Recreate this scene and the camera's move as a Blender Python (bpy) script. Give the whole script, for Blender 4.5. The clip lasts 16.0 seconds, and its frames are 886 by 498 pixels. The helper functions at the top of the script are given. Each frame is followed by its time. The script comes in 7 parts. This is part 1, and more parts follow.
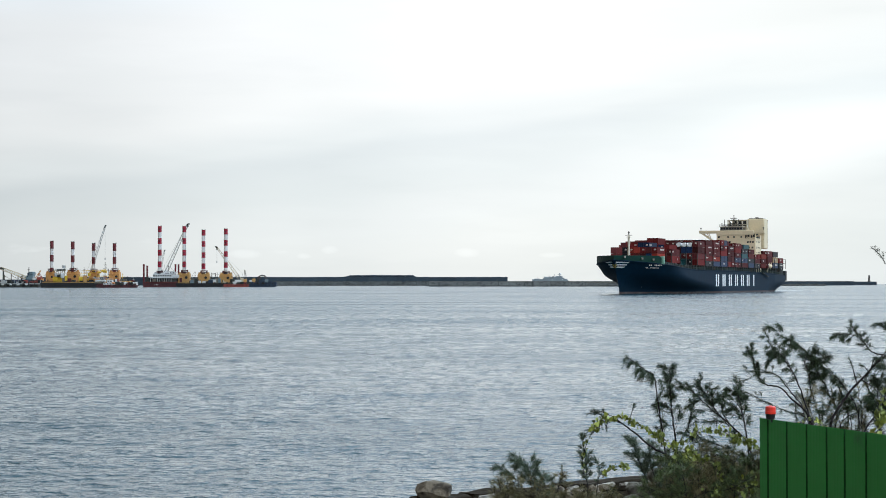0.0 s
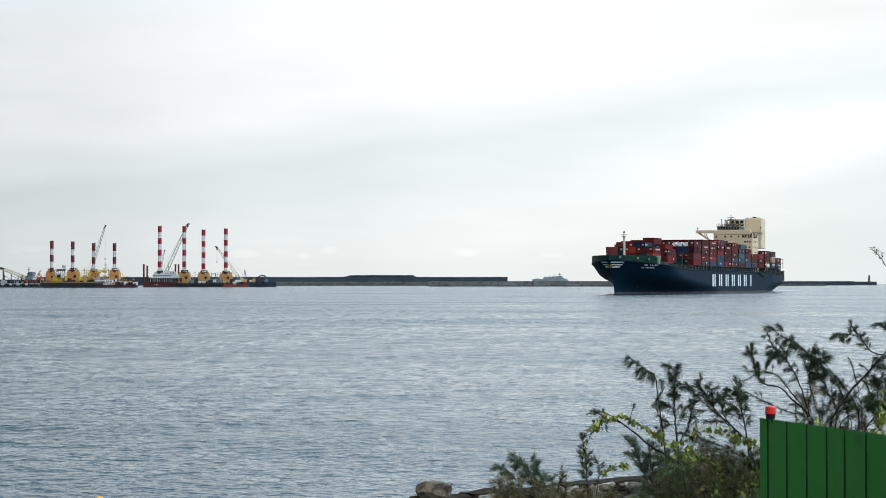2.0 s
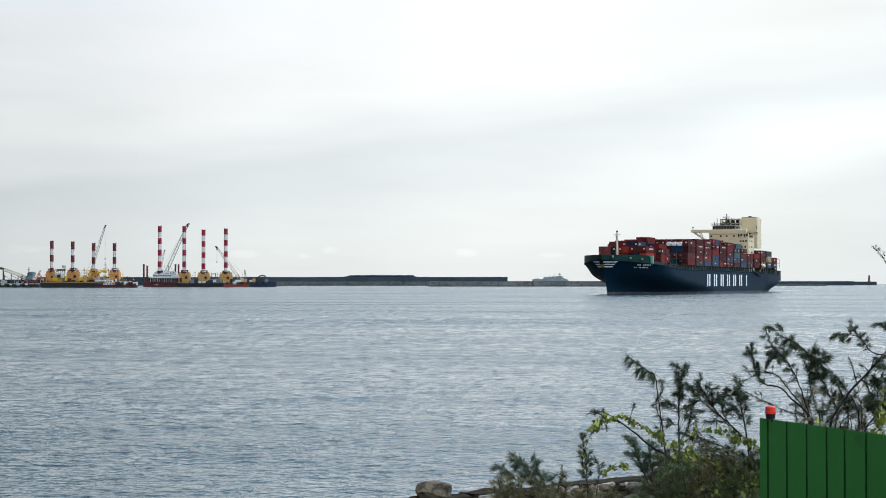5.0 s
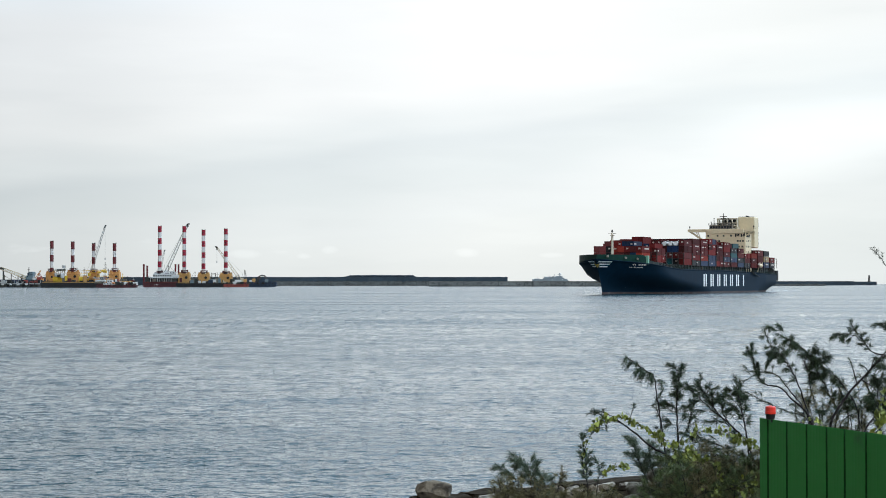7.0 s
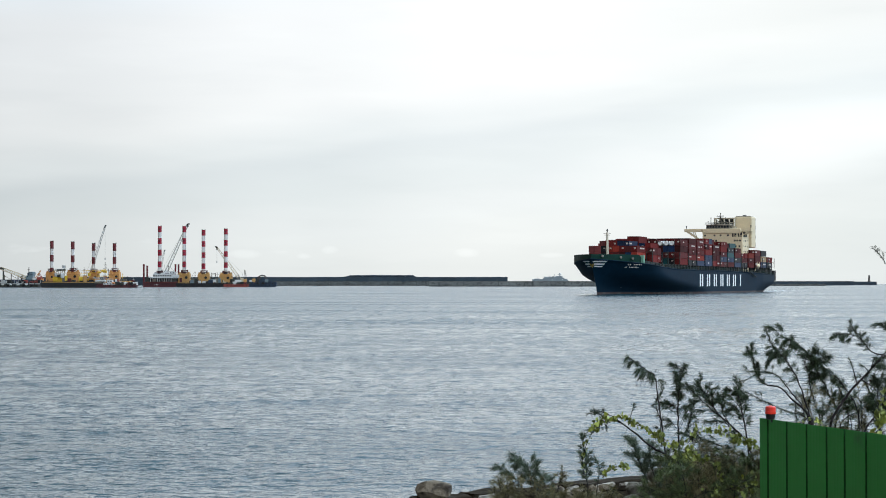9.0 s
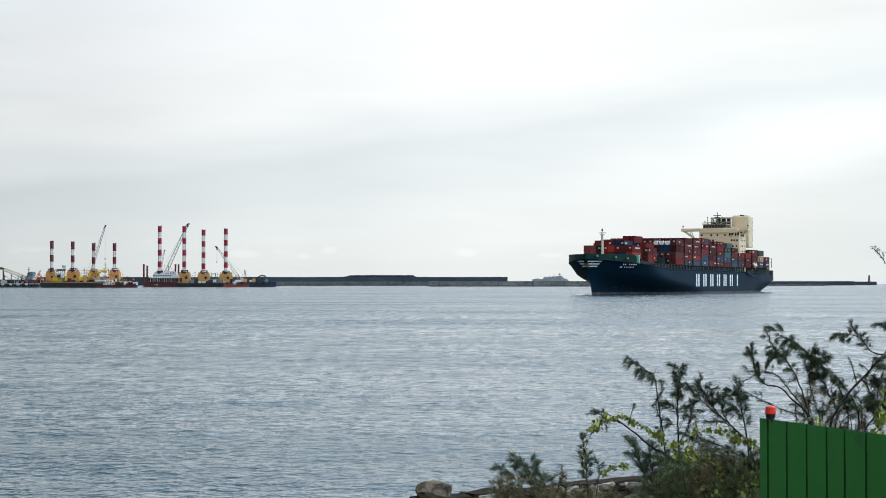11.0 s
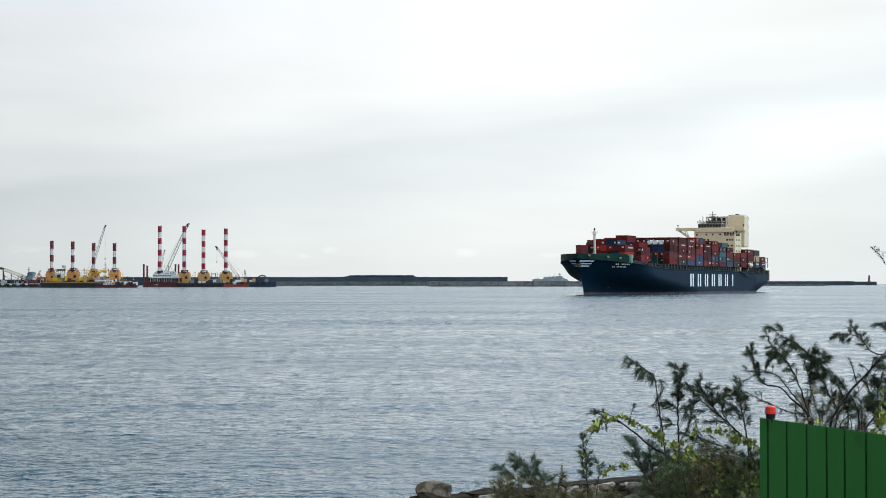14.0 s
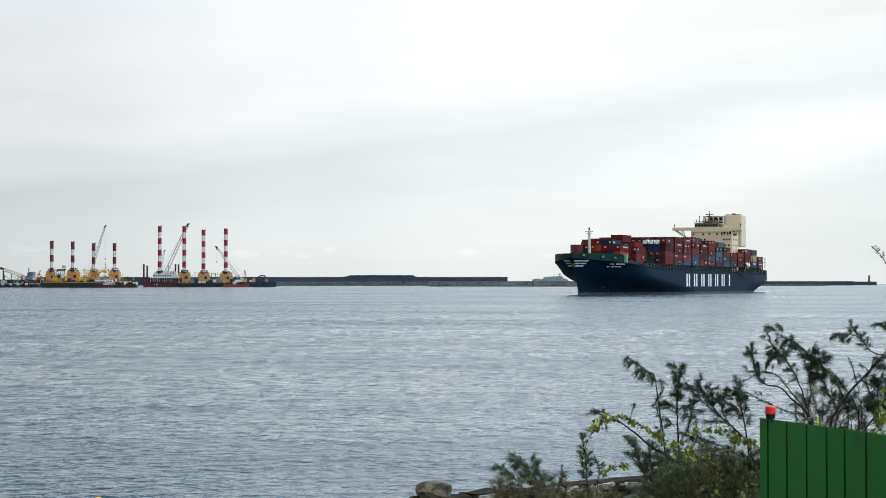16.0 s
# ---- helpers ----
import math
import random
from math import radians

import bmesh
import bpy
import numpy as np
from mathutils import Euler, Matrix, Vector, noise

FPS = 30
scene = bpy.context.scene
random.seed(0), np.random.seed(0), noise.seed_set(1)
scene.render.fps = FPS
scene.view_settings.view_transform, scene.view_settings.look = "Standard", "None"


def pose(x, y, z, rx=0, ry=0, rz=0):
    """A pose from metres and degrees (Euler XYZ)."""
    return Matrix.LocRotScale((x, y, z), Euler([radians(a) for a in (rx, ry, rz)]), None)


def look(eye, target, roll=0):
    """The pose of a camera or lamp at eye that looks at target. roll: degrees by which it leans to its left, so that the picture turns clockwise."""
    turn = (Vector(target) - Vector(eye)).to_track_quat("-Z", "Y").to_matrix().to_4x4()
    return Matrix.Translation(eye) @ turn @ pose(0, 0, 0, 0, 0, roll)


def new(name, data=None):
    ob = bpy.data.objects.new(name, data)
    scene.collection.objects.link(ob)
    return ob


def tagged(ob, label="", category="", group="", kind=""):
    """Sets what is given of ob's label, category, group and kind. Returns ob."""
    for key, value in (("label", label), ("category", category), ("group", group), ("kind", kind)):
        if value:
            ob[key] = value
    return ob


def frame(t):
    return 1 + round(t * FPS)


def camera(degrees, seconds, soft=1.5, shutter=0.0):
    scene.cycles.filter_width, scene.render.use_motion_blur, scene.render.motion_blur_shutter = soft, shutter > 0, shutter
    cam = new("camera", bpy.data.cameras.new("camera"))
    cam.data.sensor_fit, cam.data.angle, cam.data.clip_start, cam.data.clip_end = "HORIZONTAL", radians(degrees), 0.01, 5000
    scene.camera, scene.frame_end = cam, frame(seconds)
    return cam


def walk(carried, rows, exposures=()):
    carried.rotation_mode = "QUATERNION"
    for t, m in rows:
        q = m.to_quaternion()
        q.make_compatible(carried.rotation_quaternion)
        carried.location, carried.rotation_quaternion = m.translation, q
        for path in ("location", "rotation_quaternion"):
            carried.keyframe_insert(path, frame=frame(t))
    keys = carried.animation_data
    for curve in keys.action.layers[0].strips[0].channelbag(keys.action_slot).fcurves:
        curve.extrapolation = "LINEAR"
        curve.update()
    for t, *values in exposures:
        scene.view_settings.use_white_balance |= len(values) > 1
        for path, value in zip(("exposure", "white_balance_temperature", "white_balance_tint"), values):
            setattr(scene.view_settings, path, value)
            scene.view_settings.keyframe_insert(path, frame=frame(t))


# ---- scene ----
# camera: stands still on the shore, 4.86 m above the water, tilted a little upwards
cam = camera(30.26, 16.0, soft=0.95)
EYE = (0.0, 0.0, 4.86)
walk(cam, [(0.0, pose(*EYE, 91.166, 0, 0)), (16.0, pose(*EYE, 91.166, 0, 0))], exposures=[(0.0, 0.0), (3.0, 0.0), (4.0, -0.03), (16.0, -0.03)])

# ---- light: bright overcast sky, broad soft sun behind the cloud ----
SUN_EL, SUN_AZ = radians(50), radians(-150)   # azimuth counted from +y towards +x


def make_world():
    world = bpy.data.worlds.new("overcast")
    scene.world = world
    world.use_nodes = True
    nt = world.node_tree
    n, l = nt.nodes, nt.links
    n.clear()

    def math_node(op, a, b=None, clamp=False):
        m = n.new("ShaderNodeMath")
        m.operation, m.use_clamp = op, clamp
        for i, q in enumerate((a, b)):
            if q is None:
                continue
            if isinstance(q, (int, float)):
                m.inputs[i].default_value = q
            else:
                l.new(q, m.inputs[i])
        return m.outputs[0]

    def ramp(fac, stops):
        r = n.new("ShaderNodeValToRGB")
        r.color_ramp.interpolation = "EASE"
        while len(r.color_ramp.elements) < len(stops):
            r.color_ramp.elements.new(0.5)
        for e, (p, c) in zip(r.color_ramp.elements, stops):
            e.position, e.color = p, (*c, 1)
        l.new(fac, r.inputs[0])
        return r.outputs[0]

    tc = n.new("ShaderNodeTexCoord")
    sep = n.new("ShaderNodeSeparateXYZ")
    l.new(tc.outputs["Generated"], sep.inputs[0])
    x, y, z = sep.outputs[0], sep.outputs[1], sep.outputs[2]
    # long cloud banks, slightly tilted, bent by soft noise
    wob = n.new("ShaderNodeTexNoise")
    wmap = n.new("ShaderNodeMapping")
    wmap.inputs["Scale"].default_value = (5.0, 5.0, 16.0)
    l.new(tc.outputs["Generated"], wmap.inputs[0])
    l.new(wmap.outputs[0], wob.inputs["Vector"])
    wob.inputs["Scale"].default_value, wob.inputs["Detail"].default_value = 1.0, 2.0
    xc = math_node("MAXIMUM", math_node("MINIMUM", x, 0.35), -0.35)
    rise = math_node("ADD", math_node("MULTIPLY", xc, 0.143), math_node("MULTIPLY", math_node("MULTIPLY", xc, xc), 0.085))
    tilt = math_node("ADD", math_node("SUBTRACT", z, rise), 0.012)
    bent = math_node("ADD", tilt, math_node("MULTIPLY", math_node("SUBTRACT", wob.outputs[0], 0.5), 0.040))
    bank = ramp(math_node("MULTIPLY", bent, 2.5, clamp=True), SKY_BANKS)
    # fine streaks
    fine = n.new("ShaderNodeTexNoise")
    fmap = n.new("ShaderNodeMapping")
    fmap.inputs["Scale"].default_value = (9.0, 9.0, 60.0)
    fmap.inputs["Rotation"].default_value = (0, radians(4), 0)
    l.new(tc.outputs["Generated"], fmap.inputs[0])
    l.new(fmap.outputs[0], fine.inputs["Vector"])
    fine.inputs["Scale"].default_value, fine.inputs["Detail"].default_value = 1.0, 5.0
    streak = ramp(fine.outputs[0], [(0.25, (0.965, 0.968, 0.97)), (0.5, (1.0, 1.0, 1.0)), (0.75, (1.03, 1.03, 1.028))])
    mul = n.new("ShaderNodeMix")
    mul.data_type, mul.blend_type = "RGBA", "MULTIPLY"
    mul.inputs["Factor"].default_value = 1.0
    l.new(bank, mul.inputs["A"])
    l.new(streak, mul.inputs["B"])
    # brighter towards the veiled sun, duller to the west of it
    side = ramp(math_node("ADD", math_node("MULTIPLY", x, 1.6), 0.5, clamp=True), SKY_SIDE)
    mul2 = n.new("ShaderNodeMix")
    mul2.data_type, mul2.blend_type = "RGBA", "MULTIPLY"
    mul2.inputs["Factor"].default_value = 1.0
    l.new(mul.outputs["Result"], mul2.inputs["A"])
    l.new(side, mul2.inputs["B"])
    # the bank thickens again high in the east, and its lower edge breaks into a bright rift there
    east_side = n.new("ShaderNodeMapRange")
    east_side.interpolation_type = "SMOOTHSTEP"
    east_side.inputs["From Min"].default_value, east_side.inputs["From Max"].default_value = 0.02, 0.24
    l.new(x, east_side.inputs["Value"])
    rift = ramp(math_node("MULTIPLY", bent, 2.5, clamp=True), SKY_RIFT)
    mul3 = n.new("ShaderNodeMix")
    mul3.data_type, mul3.blend_type = "RGBA", "MULTIPLY"
    l.new(east_side.outputs[0], mul3.inputs["Factor"])
    l.new(mul2.outputs["Result"], mul3.inputs["A"])
    l.new(rift, mul3.inputs["B"])
    # high up, the cloud thins towards the east
    high = n.new("ShaderNodeMapRange")
    high.interpolation_type = "SMOOTHSTEP"
    high.inputs["From Min"].default_value, high.inputs["From Max"].default_value = 0.17, 0.5
    high.inputs["To Min"].default_value, high.inputs["To Max"].default_value = 0.0, 3.2
    l.new(z, high.inputs["Value"])
    east = math_node("ADD", math_node("MULTIPLY", math_node("MAXIMUM", math_node("MINIMUM", x, 0.5), -0.5), high.outputs[0]), 1.0)
    gain = n.new("ShaderNodeVectorMath")
    gain.operation = "SCALE"
    l.new(mul3.outputs["Result"], gain.inputs[0])
    l.new(east, gain.inputs["Scale"])
    # puffs of low cloud just above the horizon
    puff = n.new("ShaderNodeTexNoise")
    pmap = n.new("ShaderNodeMapping")
    pmap.inputs["Scale"].default_value = (22.0, 22.0, 75.0)
    l.new(tc.outputs["Generated"], pmap.inputs[0])
    l.new(pmap.outputs[0], puff.inputs["Vector"])
    puff.inputs["Scale"].default_value, puff.inputs["Detail"].default_value = 1.0, 3.0
    low = ramp(z, [(0.0, (0, 0, 0)), (0.012, (1, 1, 1)), (0.022, (1, 1, 1)), (0.034, (0, 0, 0))])
    pm = ramp(puff.outputs[0], [(0.62, (0, 0, 0)), (0.74, (1, 1, 1))])
    pf = n.new("ShaderNodeMix")
    pf.data_type, pf.blend_type = "RGBA", "MULTIPLY"
    pf.inputs["Factor"].default_value = 1.0
    l.new(low, pf.inputs["A"])
    l.new(pm, pf.inputs["B"])
    add = n.new("ShaderNodeMix")
    add.data_type, add.blend_type = "RGBA", "ADD"
    add.inputs["Factor"].default_value = 0.07
    l.new(gain.outputs[0], add.inputs["A"])
    l.new(pf.outputs["Result"], add.inputs["B"])
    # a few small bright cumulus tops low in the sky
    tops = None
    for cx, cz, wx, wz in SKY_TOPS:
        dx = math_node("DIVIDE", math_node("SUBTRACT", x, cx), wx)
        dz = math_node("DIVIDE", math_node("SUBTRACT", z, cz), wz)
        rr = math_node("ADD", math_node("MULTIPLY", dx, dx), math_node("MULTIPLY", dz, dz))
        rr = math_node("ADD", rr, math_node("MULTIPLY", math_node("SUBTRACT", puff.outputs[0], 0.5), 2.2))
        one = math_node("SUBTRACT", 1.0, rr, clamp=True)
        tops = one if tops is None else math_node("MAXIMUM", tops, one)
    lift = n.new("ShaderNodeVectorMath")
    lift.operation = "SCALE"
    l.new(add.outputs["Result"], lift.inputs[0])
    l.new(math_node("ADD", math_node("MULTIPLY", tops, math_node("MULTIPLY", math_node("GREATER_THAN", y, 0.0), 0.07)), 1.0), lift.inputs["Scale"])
    cloud = n.new("ShaderNodeBackground")
    l.new(lift.outputs[0], cloud.inputs["Color"])
    cloud.inputs["Strength"].default_value = 1.0
    # the blue sky above the cloud shines through faintly
    sky = n.new("ShaderNodeTexSky")
    sky.sky_type, sky.sun_disc = "NISHITA", False
    sky.sun_elevation, sky.sun_rotation = SUN_EL, SUN_AZ
    blue = n.new("ShaderNodeBackground")
    l.new(sky.outputs[0], blue.inputs["Color"])
    blue.inputs["Strength"].default_value = 0.008
    both = n.new("ShaderNodeAddShader")
    l.new(cloud.outputs[0], both.inputs[0])
    l.new(blue.outputs[0], both.inputs[1])
    out = n.new("ShaderNodeOutputWorld")
    l.new(both.outputs[0], out.inputs["Surface"])


# sine of the elevation times 2.5 -> radiance of the cloud banks
SKY_BANKS = [(0.0, (0.80, 0.835, 0.825)), (0.05, (0.825, 0.855, 0.845)), (0.10, (0.85, 0.88, 0.875)), (0.15, (0.85, 0.885, 0.89)), (0.20, (0.80, 0.845, 0.855)),
             (0.235, (0.79, 0.835, 0.85)), (0.27, (0.87, 0.905, 0.91)), (0.33, (0.985, 0.995, 0.99)), (0.45, (1.01, 1.02, 1.02)), (0.62, (0.95, 1.10, 1.23)), (1.0, (0.91, 1.13, 1.38))]
SKY_RIFT = [(0.0, (0.96, 0.97, 0.98)), (0.07, (0.97, 0.98, 0.99)), (0.14, (1.10, 1.10, 1.10)), (0.18, (1.13, 1.12, 1.12)), (0.22, (1.06, 1.06, 1.05)), (0.28, (1.0, 1.0, 0.99)), (0.34, (0.89, 0.905, 0.895)), (0.45, (0.89, 0.91, 0.90)), (0.60, (1.0, 1.0, 1.0))]
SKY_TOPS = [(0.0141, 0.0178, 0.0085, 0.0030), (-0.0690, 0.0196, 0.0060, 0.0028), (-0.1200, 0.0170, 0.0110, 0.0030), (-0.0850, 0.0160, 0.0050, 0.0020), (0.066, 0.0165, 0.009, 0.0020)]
SKY_SIDE = [(0.0, (0.70, 0.72, 0.735)), (0.12, (0.775, 0.79, 0.80)), (0.36, (0.935, 0.945, 0.95)), (0.55, (1.02, 1.02, 1.02)), (0.8, (1.04, 1.04, 1.035)), (1.0, (1.02, 1.025, 1.03))]
make_world()

sun = new("sun", bpy.data.lights.new("sun", "SUN"))
sun.data.energy, sun.data.angle, sun.data.color = 0.6, radians(30), (1.0, 0.965, 0.92)
sun.matrix_world = look((0, 0, 100), (-math.sin(SUN_AZ) * 100, -math.cos(SUN_AZ) * 100, 100 - 100 * math.tan(SUN_EL)))

# ---- materials ----


def mat(name, colour, rough=0.6, metal=0.0, scale=1.0, amount=0.25, bump=0.0, bump_scale=None, second=None, spots=0.5, coat=0.0, rand=0.0, island=0.0, spec=0.3):
    """A worn surface: base colour varied at two scales, an optional second colour in stains, and relief."""
    m = bpy.data.materials.new(name)
    m.use_nodes = True
    nt = m.node_tree
    n, l = nt.nodes, nt.links
    p = n["Principled BSDF"]
    tc = n.new("ShaderNodeTexCoord")
    big = n.new("ShaderNodeTexNoise")
    big.inputs["Scale"].default_value, big.inputs["Detail"].default_value = 0.35 * scale, 4
    fine = n.new("ShaderNodeTexNoise")
    fine.inputs["Scale"].default_value, fine.inputs["Detail"].default_value = 4.0 * scale, 5
    for t in (big, fine):
        l.new(tc.outputs["Object"], t.inputs["Vector"])
    mix = n.new("ShaderNodeMath")
    mix.operation = "MULTIPLY_ADD"
    l.new(fine.outputs[0], mix.inputs[0])
    mix.inputs[1].default_value = 0.5
    half = n.new("ShaderNodeMath")
    half.operation = "MULTIPLY"
    l.new(big.outputs[0], half.inputs[0])
    half.inputs[1].default_value = 0.5
    l.new(half.outputs[0], mix.inputs[2])
    r = n.new("ShaderNodeValToRGB")
    lo = [c * (1 - amount) for c in colour]
    hi = [min(1, c * (1 + amount)) for c in colour]
    r.color_ramp.elements[0].position, r.color_ramp.elements[0].color = 0.3, (*lo, 1)
    r.color_ramp.elements[1].position, r.color_ramp.elements[1].color = 0.7, (*hi, 1)
    l.new(mix.outputs[0], r.inputs[0])
    out = r.outputs[0]
    if second:
        st = n.new("ShaderNodeTexNoise")
        st.inputs["Scale"].default_value, st.inputs["Detail"].default_value = 1.3 * scale, 6
        l.new(tc.outputs["Object"], st.inputs["Vector"])
        sr = n.new("ShaderNodeValToRGB")
        sr.color_ramp.elements[0].position, sr.color_ramp.elements[1].position = spots, min(1.0, spots + 0.12)
        l.new(st.outputs[0], sr.inputs[0])
        mx = n.new("ShaderNodeMix")
        mx.data_type = "RGBA"
        l.new(sr.outputs[0], mx.inputs["Factor"])
        l.new(out, mx.inputs["A"])
        mx.inputs["B"].default_value = (*second, 1)
        out = mx.outputs["Result"]
    if rand or island:
        if rand:
            src = n.new("ShaderNodeObjectInfo").outputs["Random"]
        else:
            src = n.new("ShaderNodeNewGeometry").outputs["Random Per Island"]
        k = rand or island
        mr = n.new("ShaderNodeMapRange")
        mr.inputs["To Min"].default_value, mr.inputs["To Max"].default_value = 1 - k, 1 + k
        l.new(src, mr.inputs["Value"])
        hs = n.new("ShaderNodeHueSaturation")
        l.new(mr.outputs[0], hs.inputs["Value"])
        l.new(out, hs.inputs["Color"])
        out = hs.outputs[0]
    l.new(out, p.inputs["Base Color"])
    p.inputs["Roughness"].default_value, p.inputs["Metallic"].default_value = rough, metal
    p.inputs["Coat Weight"].default_value, p.inputs["Specular IOR Level"].default_value = coat, spec
    if bump:
        bn = n.new("ShaderNodeTexNoise")
        bn.inputs["Scale"].default_value, bn.inputs["Detail"].default_value = bump_scale or 3 * scale, 6
        l.new(tc.outputs["Object"], bn.inputs["Vector"])
        b = n.new("ShaderNodeBump")
        b.inputs["Strength"].default_value, b.inputs["Distance"].default_value = min(1.0, bump), 0.05 / max(scale, 0.05) ** 0.5
        l.new(bn.outputs[0], b.inputs["Height"])
        l.new(b.outputs[0], p.inputs["Normal"])
    return m


def water_material():
    m = bpy.data.materials.new("harbour water")
    m.use_nodes = True
    nt = m.node_tree
    n, l = nt.nodes, nt.links
    p = n["Principled BSDF"]
    p.inputs["Base Color"].default_value = (0.026, 0.066, 0.082, 1)
    p.inputs["Roughness"].default_value, p.inputs["IOR"].default_value = 0.12, 1.333
    tc = n.new("ShaderNodeTexCoord")
    last = None
    for scale, detail, dist, strength, long in ((0.05, 2, 0.25, 0.5, 0.8), (0.35, 3, 0.20, 0.7, 0.9), (1.5, 3, 0.17, 1.0, 0.7), (3.4, 2, 0.062, 1.0, 0.8), (8.0, 2, 0.017, 1.0, 1.0)):
        mp = n.new("ShaderNodeMapping")
        mp.inputs["Rotation"].default_value = (0, 0, radians(-14))
        mp.inputs["Scale"].default_value = (long, 1.0, 1.0)
        l.new(tc.outputs["Object"], mp.inputs[0])
        t = n.new("ShaderNodeTexNoise")
        t.inputs["Scale"].default_value, t.inputs["Detail"].default_value = scale, detail
        t.inputs["Roughness"].default_value = 0.55
        l.new(mp.outputs[0], t.inputs["Vector"])
        b = n.new("ShaderNodeBump")
        b.inputs["Strength"].default_value, b.inputs["Distance"].default_value = strength, dist
        l.new(t.outputs[0], b.inputs["Height"])
        if last:
            l.new(last, b.inputs["Normal"])
        last = b.outputs[0]
    l.new(last, p.inputs["Normal"])
    # broad wind lanes: smoother and rougher water
    wn = n.new("ShaderNodeTexNoise")
    mp = n.new("ShaderNodeMapping")
    mp.inputs["Scale"].default_value = (0.8, 0.20, 1)
    l.new(tc.outputs["Object"], mp.inputs[0])
    l.new(mp.outputs[0], wn.inputs["Vector"])
    wn.inputs["Scale"].default_value, wn.inputs["Detail"].default_value, wn.inputs["Roughness"].default_value = 1.0, 8, 0.8
    mr = n.new("ShaderNodeMapRange")
    mr.inputs["From Min"].default_value, mr.inputs["From Max"].default_value = 0.35, 0.65
    mr.inputs["To Min"].default_value, mr.inputs["To Max"].default_value = -0.20, 0.20
    l.new(wn.outputs[0], mr.inputs["Value"])
    # sheltered water by the shore is slick; the wind roughens the open harbour with ever finer chop
    sep = n.new("ShaderNodeSeparateXYZ")
    l.new(tc.outputs["Object"], sep.inputs[0])
    off = n.new("ShaderNodeMapRange")
    off.interpolation_type = "SMOOTHERSTEP"
    off.inputs["From Min"].default_value, off.inputs["From Max"].default_value = 15.0, 300.0
    off.inputs["To Min"].default_value, off.inputs["To Max"].default_value = 0.08, 0.23
    l.new(sep.outputs[1], off.inputs["Value"])
    lane = n.new("ShaderNodeMapRange")
    lane.inputs["From Min"].default_value, lane.inputs["From Max"].default_value = 40.0, 170.0
    lane.inputs["To Min"].default_value, lane.inputs["To Max"].default_value = 0.2, 1.0
    l.new(sep.outputs[1], lane.inputs["Value"])
    # long slicks and gust lanes lying across the harbour
    gn = n.new("ShaderNodeTexNoise")
    gm = n.new("ShaderNodeMapping")
    gm.inputs["Scale"].default_value = (0.010, 0.034, 1)
    gm.inputs["Rotation"].default_value = (0, 0, radians(5))
    l.new(tc.outputs["Object"], gm.inputs[0])
    l.new(gm.outputs[0], gn.inputs["Vector"])
    gn.inputs["Scale"].default_value, gn.inputs["Detail"].default_value, gn.inputs["Roughness"].default_value = 1.0, 5, 0.6
    gr = n.new("ShaderNodeMapRange")
    gr.inputs["From Min"].default_value, gr.inputs["From Max"].default_value = 0.32, 0.68
    gr.inputs["To Min"].default_value, gr.inputs["To Max"].default_value = -0.09, 0.09
    l.new(gn.outputs[0], gr.inputs["Value"])
    both = n.new("ShaderNodeMath")
    both.operation = "ADD"
    l.new(off.outputs[0], both.inputs[0])
    l.new(gr.outputs[0], both.inputs[1])
    tot = n.new("ShaderNodeMath")
    tot.operation, tot.use_clamp = "MULTIPLY_ADD", True
    l.new(mr.outputs[0], tot.inputs[0])
    l.new(lane.outputs[0], tot.inputs[1])
    l.new(both.outputs[0], tot.inputs[2])
    l.new(tot.outputs[0], p.inputs["Roughness"])
    return m


